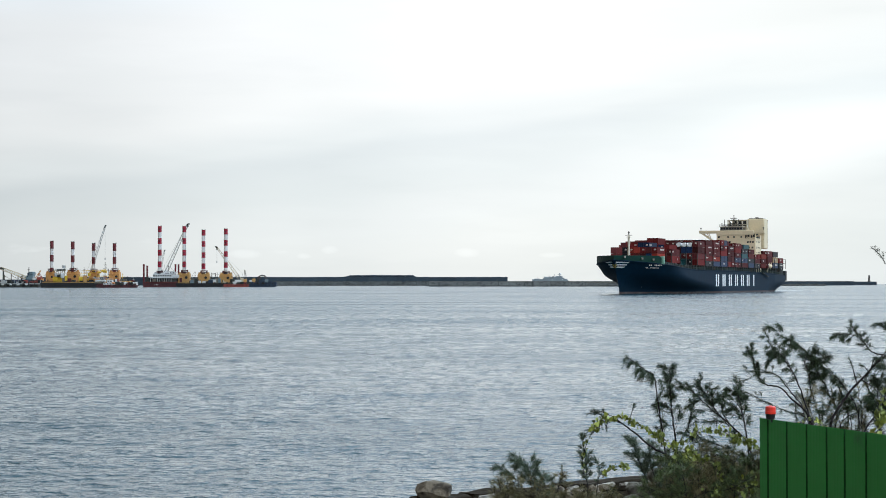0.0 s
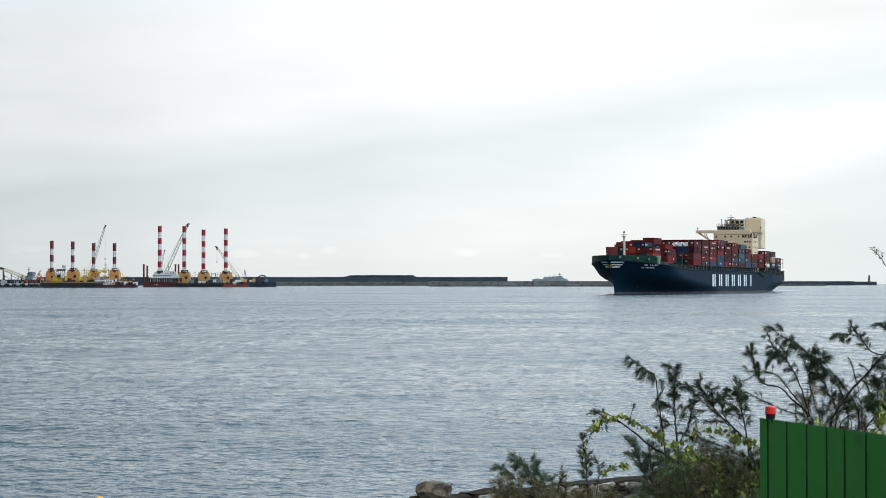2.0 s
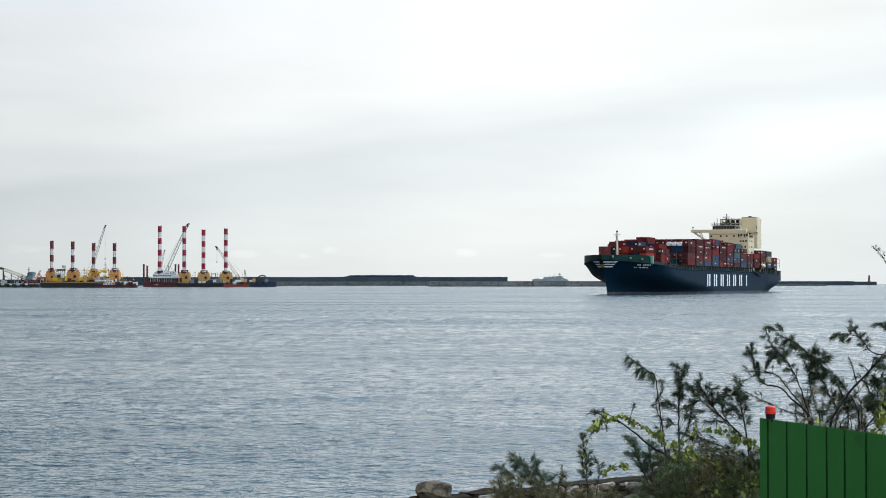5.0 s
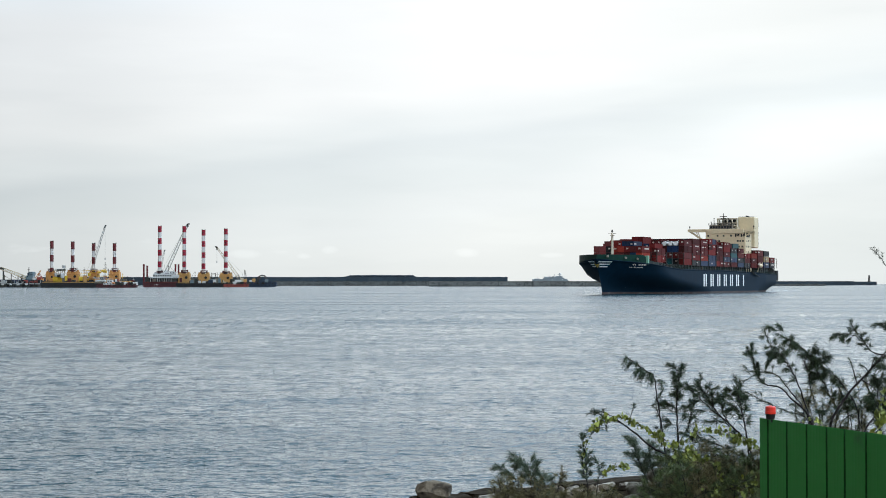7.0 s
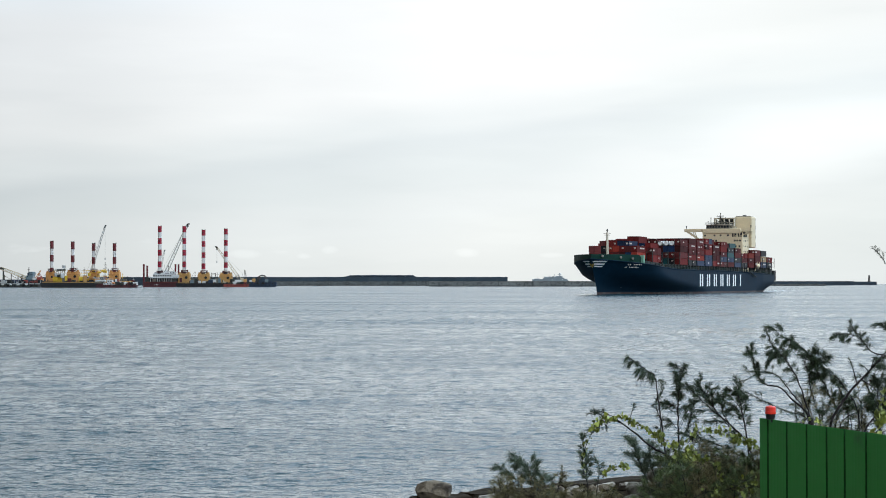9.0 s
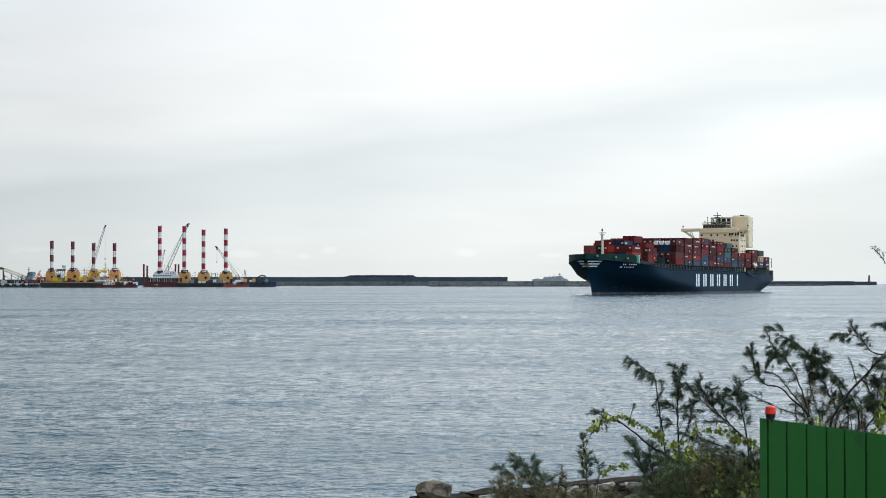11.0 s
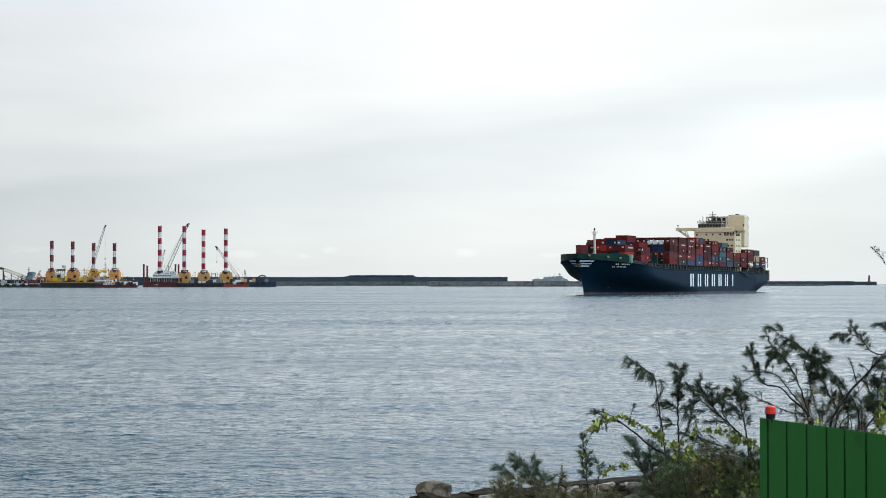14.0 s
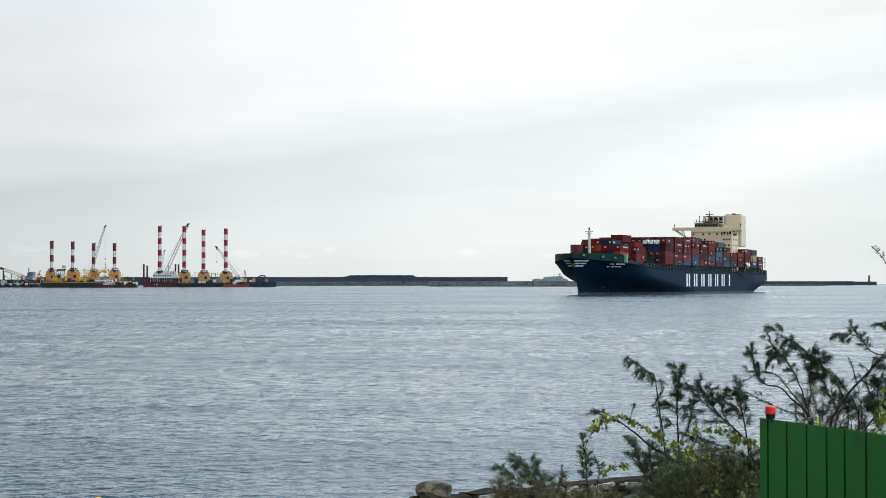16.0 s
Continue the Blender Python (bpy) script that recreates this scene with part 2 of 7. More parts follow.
M = {
    "water": water_material(),
    "navy": mat("navy hull paint", (0.0025, 0.0145, 0.029), 0.6, scale=0.12, amount=0.3, bump=0.15, bump_scale=0.15, second=(0.005, 0.014, 0.028), spots=0.6, spec=0.06),
    "boot": mat("worn brown boot topping", (0.055, 0.032, 0.030), 0.7, scale=0.3, amount=0.3, second=(0.10, 0.095, 0.09), spots=0.52),
    "deck_green": mat("dark green deck paint", (0.0035, 0.025, 0.018), 0.55, scale=0.4, amount=0.25, second=(0.03, 0.04, 0.028), spots=0.62, spec=0.06),
    "pale_green": mat("pale green paint", (0.16, 0.33, 0.24), 0.6, scale=0.6),
    "cream": mat("cream superstructure paint", (0.68, 0.56, 0.37), 0.55, scale=0.3, amount=0.10, second=(0.52, 0.40, 0.26), spots=0.66),
    "dark_glass": mat("dark window glass", (0.02, 0.025, 0.03), 0.12, scale=1, amount=0.2),
    # near black for dark steel, and for shade painted into openings
    "void": mat("near black steel and opening shade", (0.022, 0.023, 0.022), 0.8, scale=0.7, amount=0.3),
    "sign": mat("faded sign paint", (0.50, 0.45, 0.41), 0.6, scale=0.5, amount=0.2),
    "white": mat("white marking paint", (0.78, 0.79, 0.78), 0.5, scale=0.4, amount=0.06, second=(0.60, 0.62, 0.63), spots=0.62),
    "steel_dark": mat("dark weathered steel", (0.038, 0.042, 0.038), 0.7, scale=0.5, amount=0.4, second=(0.11, 0.07, 0.045), spots=0.58),
    "mast": mat("buff mast paint", (0.60, 0.53, 0.42), 0.6, scale=0.8, amount=0.15),
    "drab": mat("drab grey brown deck paint", (0.15, 0.135, 0.105), 0.7, scale=0.6, amount=0.35, second=(0.06, 0.055, 0.05), spots=0.55),
    "boat": mat("orange lifeboat", (0.75, 0.30, 0.10), 0.45, scale=0.8, amount=0.1),
    "c_maroon": mat("maroon container paint", (0.086, 0.020, 0.020), 0.7, scale=0.5, amount=0.4, second=(0.055, 0.026, 0.024), spots=0.56, spec=0.08, rand=0.45),
    "c_red": mat("red container paint", (0.140, 0.019, 0.018), 0.7, scale=0.5, amount=0.35, second=(0.12, 0.035, 0.03), spots=0.58, spec=0.08, rand=0.35),
    "c_orange": mat("orange red container paint", (0.235, 0.034, 0.024), 0.7, scale=0.5, amount=0.3, second=(0.26, 0.08, 0.05), spots=0.6, spec=0.08, rand=0.3),
    "c_blue": mat("blue container paint", (0.008, 0.026, 0.070), 0.55, scale=0.35, amount=0.25, spec=0.2, rand=0.3),
    "c_teal": mat("teal container paint", (0.014, 0.080, 0.088), 0.55, scale=0.35, amount=0.25, spec=0.2, rand=0.3),
    "c_dark": mat("charcoal container paint", (0.016, 0.016, 0.019), 0.6, scale=0.35, amount=0.3, spec=0.2, rand=0.3),
    "c_tan": mat("tan container paint", (0.36, 0.24, 0.13), 0.6, scale=0.35, amount=0.3, spec=0.2, rand=0.3),
    "c_block": mat("mixed red brown container paint", (0.14, 0.03, 0.03), 0.6, scale=0.35, amount=0.3, island=0.5),
    "leg_red": mat("red leg paint", (0.31, 0.015, 0.036), 0.6, scale=0.4, amount=0.2),
    "leg_maroon": mat("maroon leg paint", (0.13, 0.022, 0.026), 0.65, scale=0.4, amount=0.25),
    "leg_white": mat("white leg paint", (0.66, 0.635, 0.61), 0.6, scale=0.4, amount=0.12, second=(0.45, 0.43, 0.42), spots=0.6),
    "ochre": mat("ochre jackhouse paint", (0.48, 0.27, 0.09), 0.65, scale=0.3, amount=0.2, second=(0.30, 0.15, 0.06), spots=0.6),
    "orange": mat("orange jackhouse paint", (0.54, 0.26, 0.08), 0.6, scale=0.3, amount=0.2, second=(0.36, 0.16, 0.06), spots=0.62),
    "yellow": mat("yellow machinery paint", (0.62, 0.40, 0.035), 0.6, scale=0.4, amount=0.2),
    "black_hull": mat("black barge hull", (0.018, 0.018, 0.019), 0.7, scale=0.3, amount=0.4),
    "maroon_hull": mat("maroon ship hull", (0.075, 0.020, 0.023), 0.6, scale=0.3, amount=0.3),
    "red_hull": mat("faded red hull", (0.26, 0.055, 0.042), 0.6, scale=0.3, amount=0.3),
    "blue_hull": mat("dark blue workboat hull", (0.022, 0.036, 0.060), 0.6, scale=0.3, amount=0.35),
    "ship_white": mat("off white ship paint", (0.58, 0.59, 0.58), 0.5, scale=0.4, amount=0.08, second=(0.5, 0.47, 0.42), spots=0.66),
    "lattice_grey": mat("grey crane steel", (0.36, 0.37, 0.36), 0.6, scale=0.4, amount=0.2),
    "lattice_cream": mat("cream conveyor steel", (0.46, 0.40, 0.29), 0.6, scale=0.4, amount=0.2),
    # distance haze is mixed into the colour of these two paints
    "hazy_blue": mat("blue grey ship paint with haze", (0.13, 0.18, 0.20), 0.7, scale=0.3, amount=0.2),
    "far_grey": mat("grey patrol ship paint with haze", (0.24, 0.28, 0.30), 0.7, scale=0.3, amount=0.15),
    "caisson": mat("weathered caisson concrete", (0.15, 0.16, 0.155), 0.85, scale=0.25, amount=0.4, bump=0.3, second=(0.085, 0.09, 0.088), spots=0.5, rand=0.18),
    "wall_dark": mat("dark sea wall concrete", (0.036, 0.052, 0.068), 0.9, scale=0.06, amount=0.3, second=(0.06, 0.075, 0.085), spots=0.58, rand=0.12),
    "rubble": mat("rubble armour stone", (0.075, 0.082, 0.080), 0.9, scale=0.4, amount=0.4, island=0.35),
    "light_red": mat("faded red lighthouse paint", (0.075, 0.062, 0.06), 0.7, scale=0.5, amount=0.2),
    "fence": mat("green painted sheet steel", (0.027, 0.225, 0.041), 0.5, scale=1.2, amount=0.10, bump=0.05, bump_scale=2.5, second=(0.03, 0.10, 0.04), spots=0.66),
    # the hoarding's green, darkened to carry the shade of the grooves
    "fence_groove": mat("green steel darkened for groove shade", (0.006, 0.055, 0.012), 0.5, scale=1.2, amount=0.1),
    "lamp_red": mat("red translucent plastic", (0.72, 0.035, 0.02), 0.3, scale=6, amount=0.12, coat=0.3),
    "lamp_black": mat("black plastic", (0.012, 0.012, 0.014), 0.45, scale=6, amount=0.3),
    "bark": mat("dark grey brown bark", (0.024, 0.020, 0.019), 0.9, scale=9, amount=0.45, bump=0.5),
    "needle": mat("dark green casuarina needles", (0.034, 0.052, 0.026), 0.7, spec=0.2, scale=3, amount=0.5, second=(0.075, 0.068, 0.036), spots=0.58, island=0.75),
    "needle_low": mat("mid green undergrowth", (0.100, 0.135, 0.056), 0.7, spec=0.15, scale=3, amount=0.5, second=(0.045, 0.045, 0.020), spots=0.52, island=0.5),
    "needle_fresh": mat("fresh grey green needles", (0.092, 0.122, 0.080), 0.7, spec=0.15, scale=3, amount=0.35, island=0.5),
    "gold": mat("dull gold paint", (0.30, 0.22, 0.05), 0.6, scale=0.4, amount=0.2),
    "needle_dry": mat("dry brown green needles", (0.155, 0.138, 0.070), 0.75, spec=0.15, scale=3, amount=0.5, second=(0.055, 0.065, 0.028), spots=0.54, island=0.55),
    "leaf": mat("yellow green vine leaf", (0.27, 0.31, 0.060), 0.5, scale=10, amount=0.25, rand=0.35),
    "leaf_olive": mat("olive vine leaf", (0.155, 0.19, 0.045), 0.5, scale=10, amount=0.25, rand=0.35),
    "rock": mat("grey brown boulder", (0.185, 0.155, 0.115), 0.95, scale=4.0, amount=0.55, bump=1.0, bump_scale=16, second=(0.06, 0.05, 0.04), spots=0.5, spec=0.05),
    "rock_pale": mat("pale broken concrete", (0.15, 0.14, 0.115), 0.95, scale=4.0, amount=0.6, bump=1.0, bump_scale=16, second=(0.065, 0.06, 0.05), spots=0.52, spec=0.05),
    "seawall": mat("dark stained parapet concrete", (0.034, 0.027, 0.019), 0.9, scale=3.0, amount=0.4, bump=0.7, bump_scale=9, second=(0.10, 0.09, 0.075), spots=0.58, spec=0.04),
    "wall_white": mat("flaking white limewash", (0.36, 0.33, 0.285), 0.9, scale=3.0, amount=0.35, bump=0.6, bump_scale=12, second=(0.15, 0.13, 0.10), spots=0.55, spec=0.05),
    "soil": mat("dark soil with litter", (0.070, 0.060, 0.042), 0.95, scale=2.0, amount=0.5, bump=0.9, bump_scale=6, second=(0.06, 0.075, 0.03), spots=0.52),
    "buoy": mat("orange yellow float", (0.85, 0.42, 0.03), 0.45, scale=4, amount=0.12),
    "foam": mat("white wake foam", (0.55, 0.60, 0.62), 0.6, scale=0.4, amount=0.2),
}

# the hull's gloss is tinted by its paint
M["navy"].node_tree.nodes["Principled BSDF"].inputs["Specular Tint"].default_value = (0.42, 0.78, 1.0, 1)

# ---- mesh helpers ----


class Form:
    """Collects simple solids into one mesh."""

    def __init__(self):
        self.v, self.f, self.m = [], [], []

    def add(self, verts, faces, m=0):
        o = len(self.v)
        self.v += [tuple(p) for p in verts]
        self.f += [tuple(i + o for i in q) for q in faces]
        self.m += [m] * len(faces)

    def box(self, c, s, m=0, rz=0.0, taper=1.0):
        """A block at centre c of size s, turned rz degrees, its top scaled by taper."""
        ca, sa = math.cos(radians(rz)), math.sin(radians(rz))
        vs = []
        for k in (-1, 1):
            t = taper if k > 0 else 1.0
            for a, b in ((-1, -1), (1, -1), (1, 1), (-1, 1)):
                x, y = a * s[0] / 2 * t, b * s[1] / 2 * t
                vs.append((c[0] + x * ca - y * sa, c[1] + x * sa + y * ca, c[2] + k * s[2] / 2))
        self.add(vs, [(3, 2, 1, 0), (4, 5, 6, 7), (0, 1, 5, 4), (1, 2, 6, 5), (2, 3, 7, 6), (3, 0, 4, 7)], m)

    def cbox(self, c, s, ch, m=0, rz=0.0):
        """A block with chamfered edges."""
        h = [q / 2 for q in s]
        ca, sa = math.cos(radians(rz)), math.sin(radians(rz))
        vs, ix = [], {}
        for a in (-1, 1):
            for b in (-1, 1):
                for k in (-1, 1):
                    for ax in range(3):
                        p = [a * h[0], b * h[1], k * h[2]]
                        for o in range(3):
                            if o != ax:
                                p[o] -= (a, b, k)[o] * ch
                        ix[(a, b, k, ax)] = len(vs)
                        vs.append((c[0] + p[0] * ca - p[1] * sa, c[1] + p[0] * sa + p[1] * ca, c[2] + p[2]))
        fs = []
        for ax in range(3):
            o1, o2 = [o for o in range(3) if o != ax]
            for sg in (-1, 1):
                loop = []
                for p, q in ((-1, -1), (1, -1), (1, 1), (-1, 1)):
                    key = [0, 0, 0]
                    key[ax], key[o1], key[o2] = sg, p, q
                    loop.append(ix[(*key, ax)])
                fs.append(tuple(loop))
            for p in (-1, 1):
                for q in (-1, 1):
                    key = [0, 0, 0]
                    key[o1], key[o2] = p, q
                    a1, a2 = list(key), list(key)
                    a1[ax], a2[ax] = -1, 1
                    fs.append((ix[(*a1, o1)], ix[(*a2, o1)], ix[(*a2, o2)], ix[(*a1, o2)]))
        for a in (-1, 1):
            for b in (-1, 1):
                for k in (-1, 1):
                    fs.append((ix[(a, b, k, 0)], ix[(a, b, k, 1)], ix[(a, b, k, 2)]))
        self.add(vs, fs, m)

    def tube(self, pts, radii, n=6, m=0):
        """A round bar through pts with a radius at each."""
        pts = [Vector(p) for p in pts]
        if isinstance(radii, (int, float)):
            radii = [radii] * len(pts)
        vs, fs, a = [], [], None
        for i, p in enumerate(pts):
            d = (pts[min(i + 1, len(pts) - 1)] - pts[max(i - 1, 0)]).normalized()
            if a is None:
                a = d.cross(Vector((0, 0, 1)) if abs(d.z) < 0.95 else Vector((1, 0, 0)))
            a = (a - d * a.dot(d)).normalized()      # carried along, so that the bar doesn't twist
            b = d.cross(a)
            for j in range(n):
                w = 2 * math.pi * j / n
                vs.append(p + radii[i] * (math.cos(w) * a + math.sin(w) * b))
        for i in range(len(pts) - 1):
            for j in range(n):
                k = (j + 1) % n
                fs.append((i * n + j, i * n + k, (i + 1) * n + k, (i + 1) * n + j))
        fs.append(tuple(range(n))[::-1])
        fs.append(tuple((len(pts) - 1) * n + j for j in range(n)))
        self.add(vs, fs, m)

    def lathe(self, c, profile, n=16, m=0):
        """A turned body: profile of (radius, height) pairs round the upright through c."""
        vs, fs = [], []
        for r, z in profile:
            for j in range(n):
                w = 2 * math.pi * j / n
                vs.append((c[0] + r * math.cos(w), c[1] + r * math.sin(w), c[2] + z))
        for i in range(len(profile) - 1):
            for j in range(n):
                k = (j + 1) % n
                fs.append((i * n + j, i * n + k, (i + 1) * n + k, (i + 1) * n + j))
        fs.append(tuple(range(n))[::-1])
        fs.append(tuple((len(profile) - 1) * n + j for j in range(n)))
        self.add(vs, fs, m)

    def lattice(self, a, b, w0, w1, bays, r, m=0):
        """A four-chord lattice boom from a to b, w0 wide at a and w1 at b."""
        a, b = Vector(a), Vector(b)
        d = (b - a).normalized()
        u = d.cross(Vector((0, 1, 0))).normalized()
        v = d.cross(u)

        def corner(t, k):
            w = (w0 + (w1 - w0) * t) / 2
            return a + (b - a) * t + w * ((1, 1, -1, -1)[k] * u + (1, -1, -1, 1)[k] * v)

        for k in range(4):
            self.tube([corner(0, k), corner(1, k)], r, 4, m)
            for i in range(bays):
                t0, t1 = i / bays, (i + 1) / bays
                self.tube([corner(t0, k), corner(t1, (k + 1) % 4)], r * 0.6, 3, m)

    def data(self, name, mats, smooth=False):
        me = bpy.data.meshes.new(name)
        me.from_pydata(self.v, [], self.f)
        for q in mats:
            me.materials.append(M[q])
        me.polygons.foreach_set("material_index", self.m)
        if smooth:
            me.polygons.foreach_set("use_smooth", [True] * len(self.f))
        me.update()
        return me

    def thing(self, name, mats, parent=None, smooth=False):
        if isinstance(mats, str):
            mats = [mats]
        ob = new(name, self.data(name, mats, smooth))
        if parent:
            ob.parent = parent
        return ob


def part(name, form, mats, parent, label="", smooth=False):
    ob = form.thing(name, mats, parent, smooth)
    return tagged(ob, label) if label else ob


def empty(name, m=None):
    ob = new(name)
    if m is not None:
        ob.matrix_world = m
    return ob


# ---- water and shore ----


def make_water():
    rng = np.random.default_rng(3)
    rows = [9.0]
    while rows[-1] < 480:
        rows.append(rows[-1] + max(0.075, rows[-1] ** 2 / 34000))
    while rows[-1] < 4700:
        rows.append(rows[-1] * 1.05)
    rows[-1] = 4880.0
    cols = [-30, -9, -3.5, -1.8, -1.0, -0.6] + list(np.linspace(-0.40, 0.40, 470)) + [0.6, 1.0, 1.8, 3.5, 9, 30]
    yy = np.array(rows)[:, None] * np.ones(len(cols))[None, :]
    xx = yy * np.array(cols)[None, :] + 4.5
    far = 4880.0
    xx = np.clip(xx, -far, far)
    zz = np.zeros_like(yy)
    fade = np.clip(1.5 - yy / 250, 0, 1) * np.clip((yy - 9) / 6, 0, 1)
    step = np.maximum(0.075, yy * yy / 34000)
    for i in range(34):
        lam = 0.26 * 1.125 ** i
        k = 2 * math.pi / lam
        ang = radians(-102 + rng.normal() * (44 - 0.5 * i))
        amp = 0.0080 * lam ** 0.44 * (1.3 if lam < 1.3 else 1.1)
        ok = np.clip(2.6 - step * 3 / lam, 0, 1)
        ph = k * (xx * math.cos(ang) + yy * math.sin(ang)) + rng.uniform(0, 6.28)
        a1, a2 = rng.uniform(0.3, 0.9) / lam ** 0.7, rng.uniform(0.3, 0.9) / lam ** 0.7
        warp = 1.3 * np.sin(xx * a1 + yy * a2 * 0.6 + i) + 1.1 * np.sin(yy * a1 * 1.7 + i * 2.1 - xx * a2)
        gust = 0.65 + 0.5 * np.sin(xx * a2 * 0.7 - yy * a1 * 0.5 + i * 1.3)
        s = np.sin(ph + warp)
        if lam < 5.0:
            s = 0.55 * s + 0.75 * (1 - 1.57 * np.abs(np.sin(0.5 * (ph + warp))))      # peaked crests
        zz += amp * ok * gust * (s + 0.45 * s * s - 0.22)
    zz *= fade * np.clip(0.29 + yy / 185, 0.41, 1.5)
    nr, nc = yy.shape
    verts = np.stack([xx, yy, zz], -1).reshape(-1, 3)
    idx = np.arange(nr * nc).reshape(nr, nc)
    faces = np.stack([idx[:-1, :-1], idx[:-1, 1:], idx[1:, 1:], idx[1:, :-1]], -1).reshape(-1, 4)
    # the sheet also runs behind the shore
    verts = list(map(tuple, verts)) + [(-4880, -3000, -0.05), (4880, -3000, -0.05), (4880, 9, -0.05), (-4880, 9, -0.05)]
    o = nr * nc
    faces = list(map(tuple, faces)) + [(o, o + 1, o + 2, o + 3)]
    me = bpy.data.meshes.new("water")
    me.from_pydata(verts, [], faces)
    me.materials.append(M["water"])
    me.polygons.foreach_set("use_smooth", [True] * len(faces))
    me.update()
    return tagged(new("water", me), "grey blue rippled harbour water under an overcast sky", "water", kind="structure")


water = make_water()

WALL_A, WALL_DIR = Vector((-0.42, 25.0)), Vector((0.812, 0.583))
WALL_N = Vector((0.583, -0.812))       # towards the land


def make_ground():
    f = Form()
    n, back = 44, 16
    lo, hi = -60.0, 60.0
    vs, fs = [], []
    for i in range(n + 1):
        a = lo + (hi - lo) * i / n
        for j in range(back + 1):
            d = 0.15 + 110.0 * (j / back) ** 2.4
            p = WALL_A + WALL_DIR * a + WALL_N * d
            z = 1.25 + 1.9 * min(1.0, d / 22.0) + 0.10 * noise.noise(Vector((p.x * 0.5, p.y * 0.5, 0)))
            vs.append((p.x, p.y, z))
    for i in range(n):
        for j in range(back):
            a = i * (back + 1) + j
            fs.append((a, a + back + 1, a + back + 2, a + 1))
    f.add(vs, fs)
    return tagged(f.thing("ground", "soil", smooth=True), "dark soil bank with leaf litter behind the parapet", "ground", kind="structure")


make_ground()


def rough_block(f, c, s, rz, seed, jitter=0.06, m=0, cuts=3):
    """A worn block: a cube grid pushed in and out by noise, its corners rounded off."""
    ca, sa = math.cos(radians(rz)), math.sin(radians(rz))
    pts, fs = {}, []
    vs = []

    def vert(i, j, k):
        if (i, j, k) not in pts:
            p = Vector((i / cuts * 2 - 1, j / cuts * 2 - 1, k / cuts * 2 - 1))
            q = p * (1 - 0.10 * max(0.0, p.length - 1.0))
            w = noise.noise_vector(q * 1.3 + Vector((seed * 3.1, seed, 0)))
            q = Vector((q.x * s[0] / 2, q.y * s[1] / 2, q.z * s[2] / 2)) + w * jitter
            pts[(i, j, k)] = len(vs)
            vs.append((c[0] + q.x * ca - q.y * sa, c[1] + q.x * sa + q.y * ca, c[2] + q.z))
        return pts[(i, j, k)]

    for a in range(cuts):
        for b in range(cuts):
            for e in (0, cuts):
                for q in ([(a, b, e), (a + 1, b, e), (a + 1, b + 1, e), (a, b + 1, e)],
                          [(a, e, b), (a, e, b + 1), (a + 1, e, b + 1), (a + 1, e, b)],
                          [(e, a, b), (e, a + 1, b), (e, a + 1, b + 1), (e, a, b + 1)]):
                    if e == 0:
                        q = q[::-1]
                    fs.append(tuple(vert(*i) for i in q))
    f.add(vs, fs, m)


def make_parapet():
    wall = empty("wall_seaward")
    tagged(wall, "low dark concrete sea parapet with flaking white limewash", "sea wall", kind="structure")
    rz = math.degrees(math.atan2(WALL_DIR.y, WALL_DIR.x))
    f = Form()
    for i in range(-20, 26):
        p = WALL_A + WALL_DIR * (i * 1.6 + 0.8)
        rough_block(f, (p.x, p.y, 0.45), (1.6, 0.34, 2.0), rz, i, 0.03, cuts=4)
    part("footing", f, "seawall", wall)
    for i in range(-8, 16):
        p = WALL_A + WALL_DIR * (i * 0.95 + 0.45)
        g = Form()
        rough_block(g, (p.x, p.y, 1.50 + 0.02 * math.sin(i * 2.3)), (0.93, 0.42, 0.15), rz + math.sin(i * 1.7) * 1.2, i + 40, 0.035, cuts=5)
        part("coping_stone", g, "seawall", wall)
    for a, w, zz, hh in ((0.66, 0.34, 1.53, 0.05), (0.28, 0.08, 1.50, 0.05), (-0.35, 0.16, 1.545, 0.02), (2.05, 0.34, 1.54, 0.035), (2.4, 0.22, 1.53, 0.05), (3.1, 0.40, 1.54, 0.035), (3.5, 0.18, 1.52, 0.04)):
        p = WALL_A + WALL_DIR * (a + 0.55) + WALL_N * 0.20
        g = Form()
        rough_block(g, (p.x, p.y, zz), (w, 0.06, hh), rz, a * 7, 0.03, cuts=5)
        part("limewash_patch", g, "wall_white", wall)
    return wall


make_parapet()


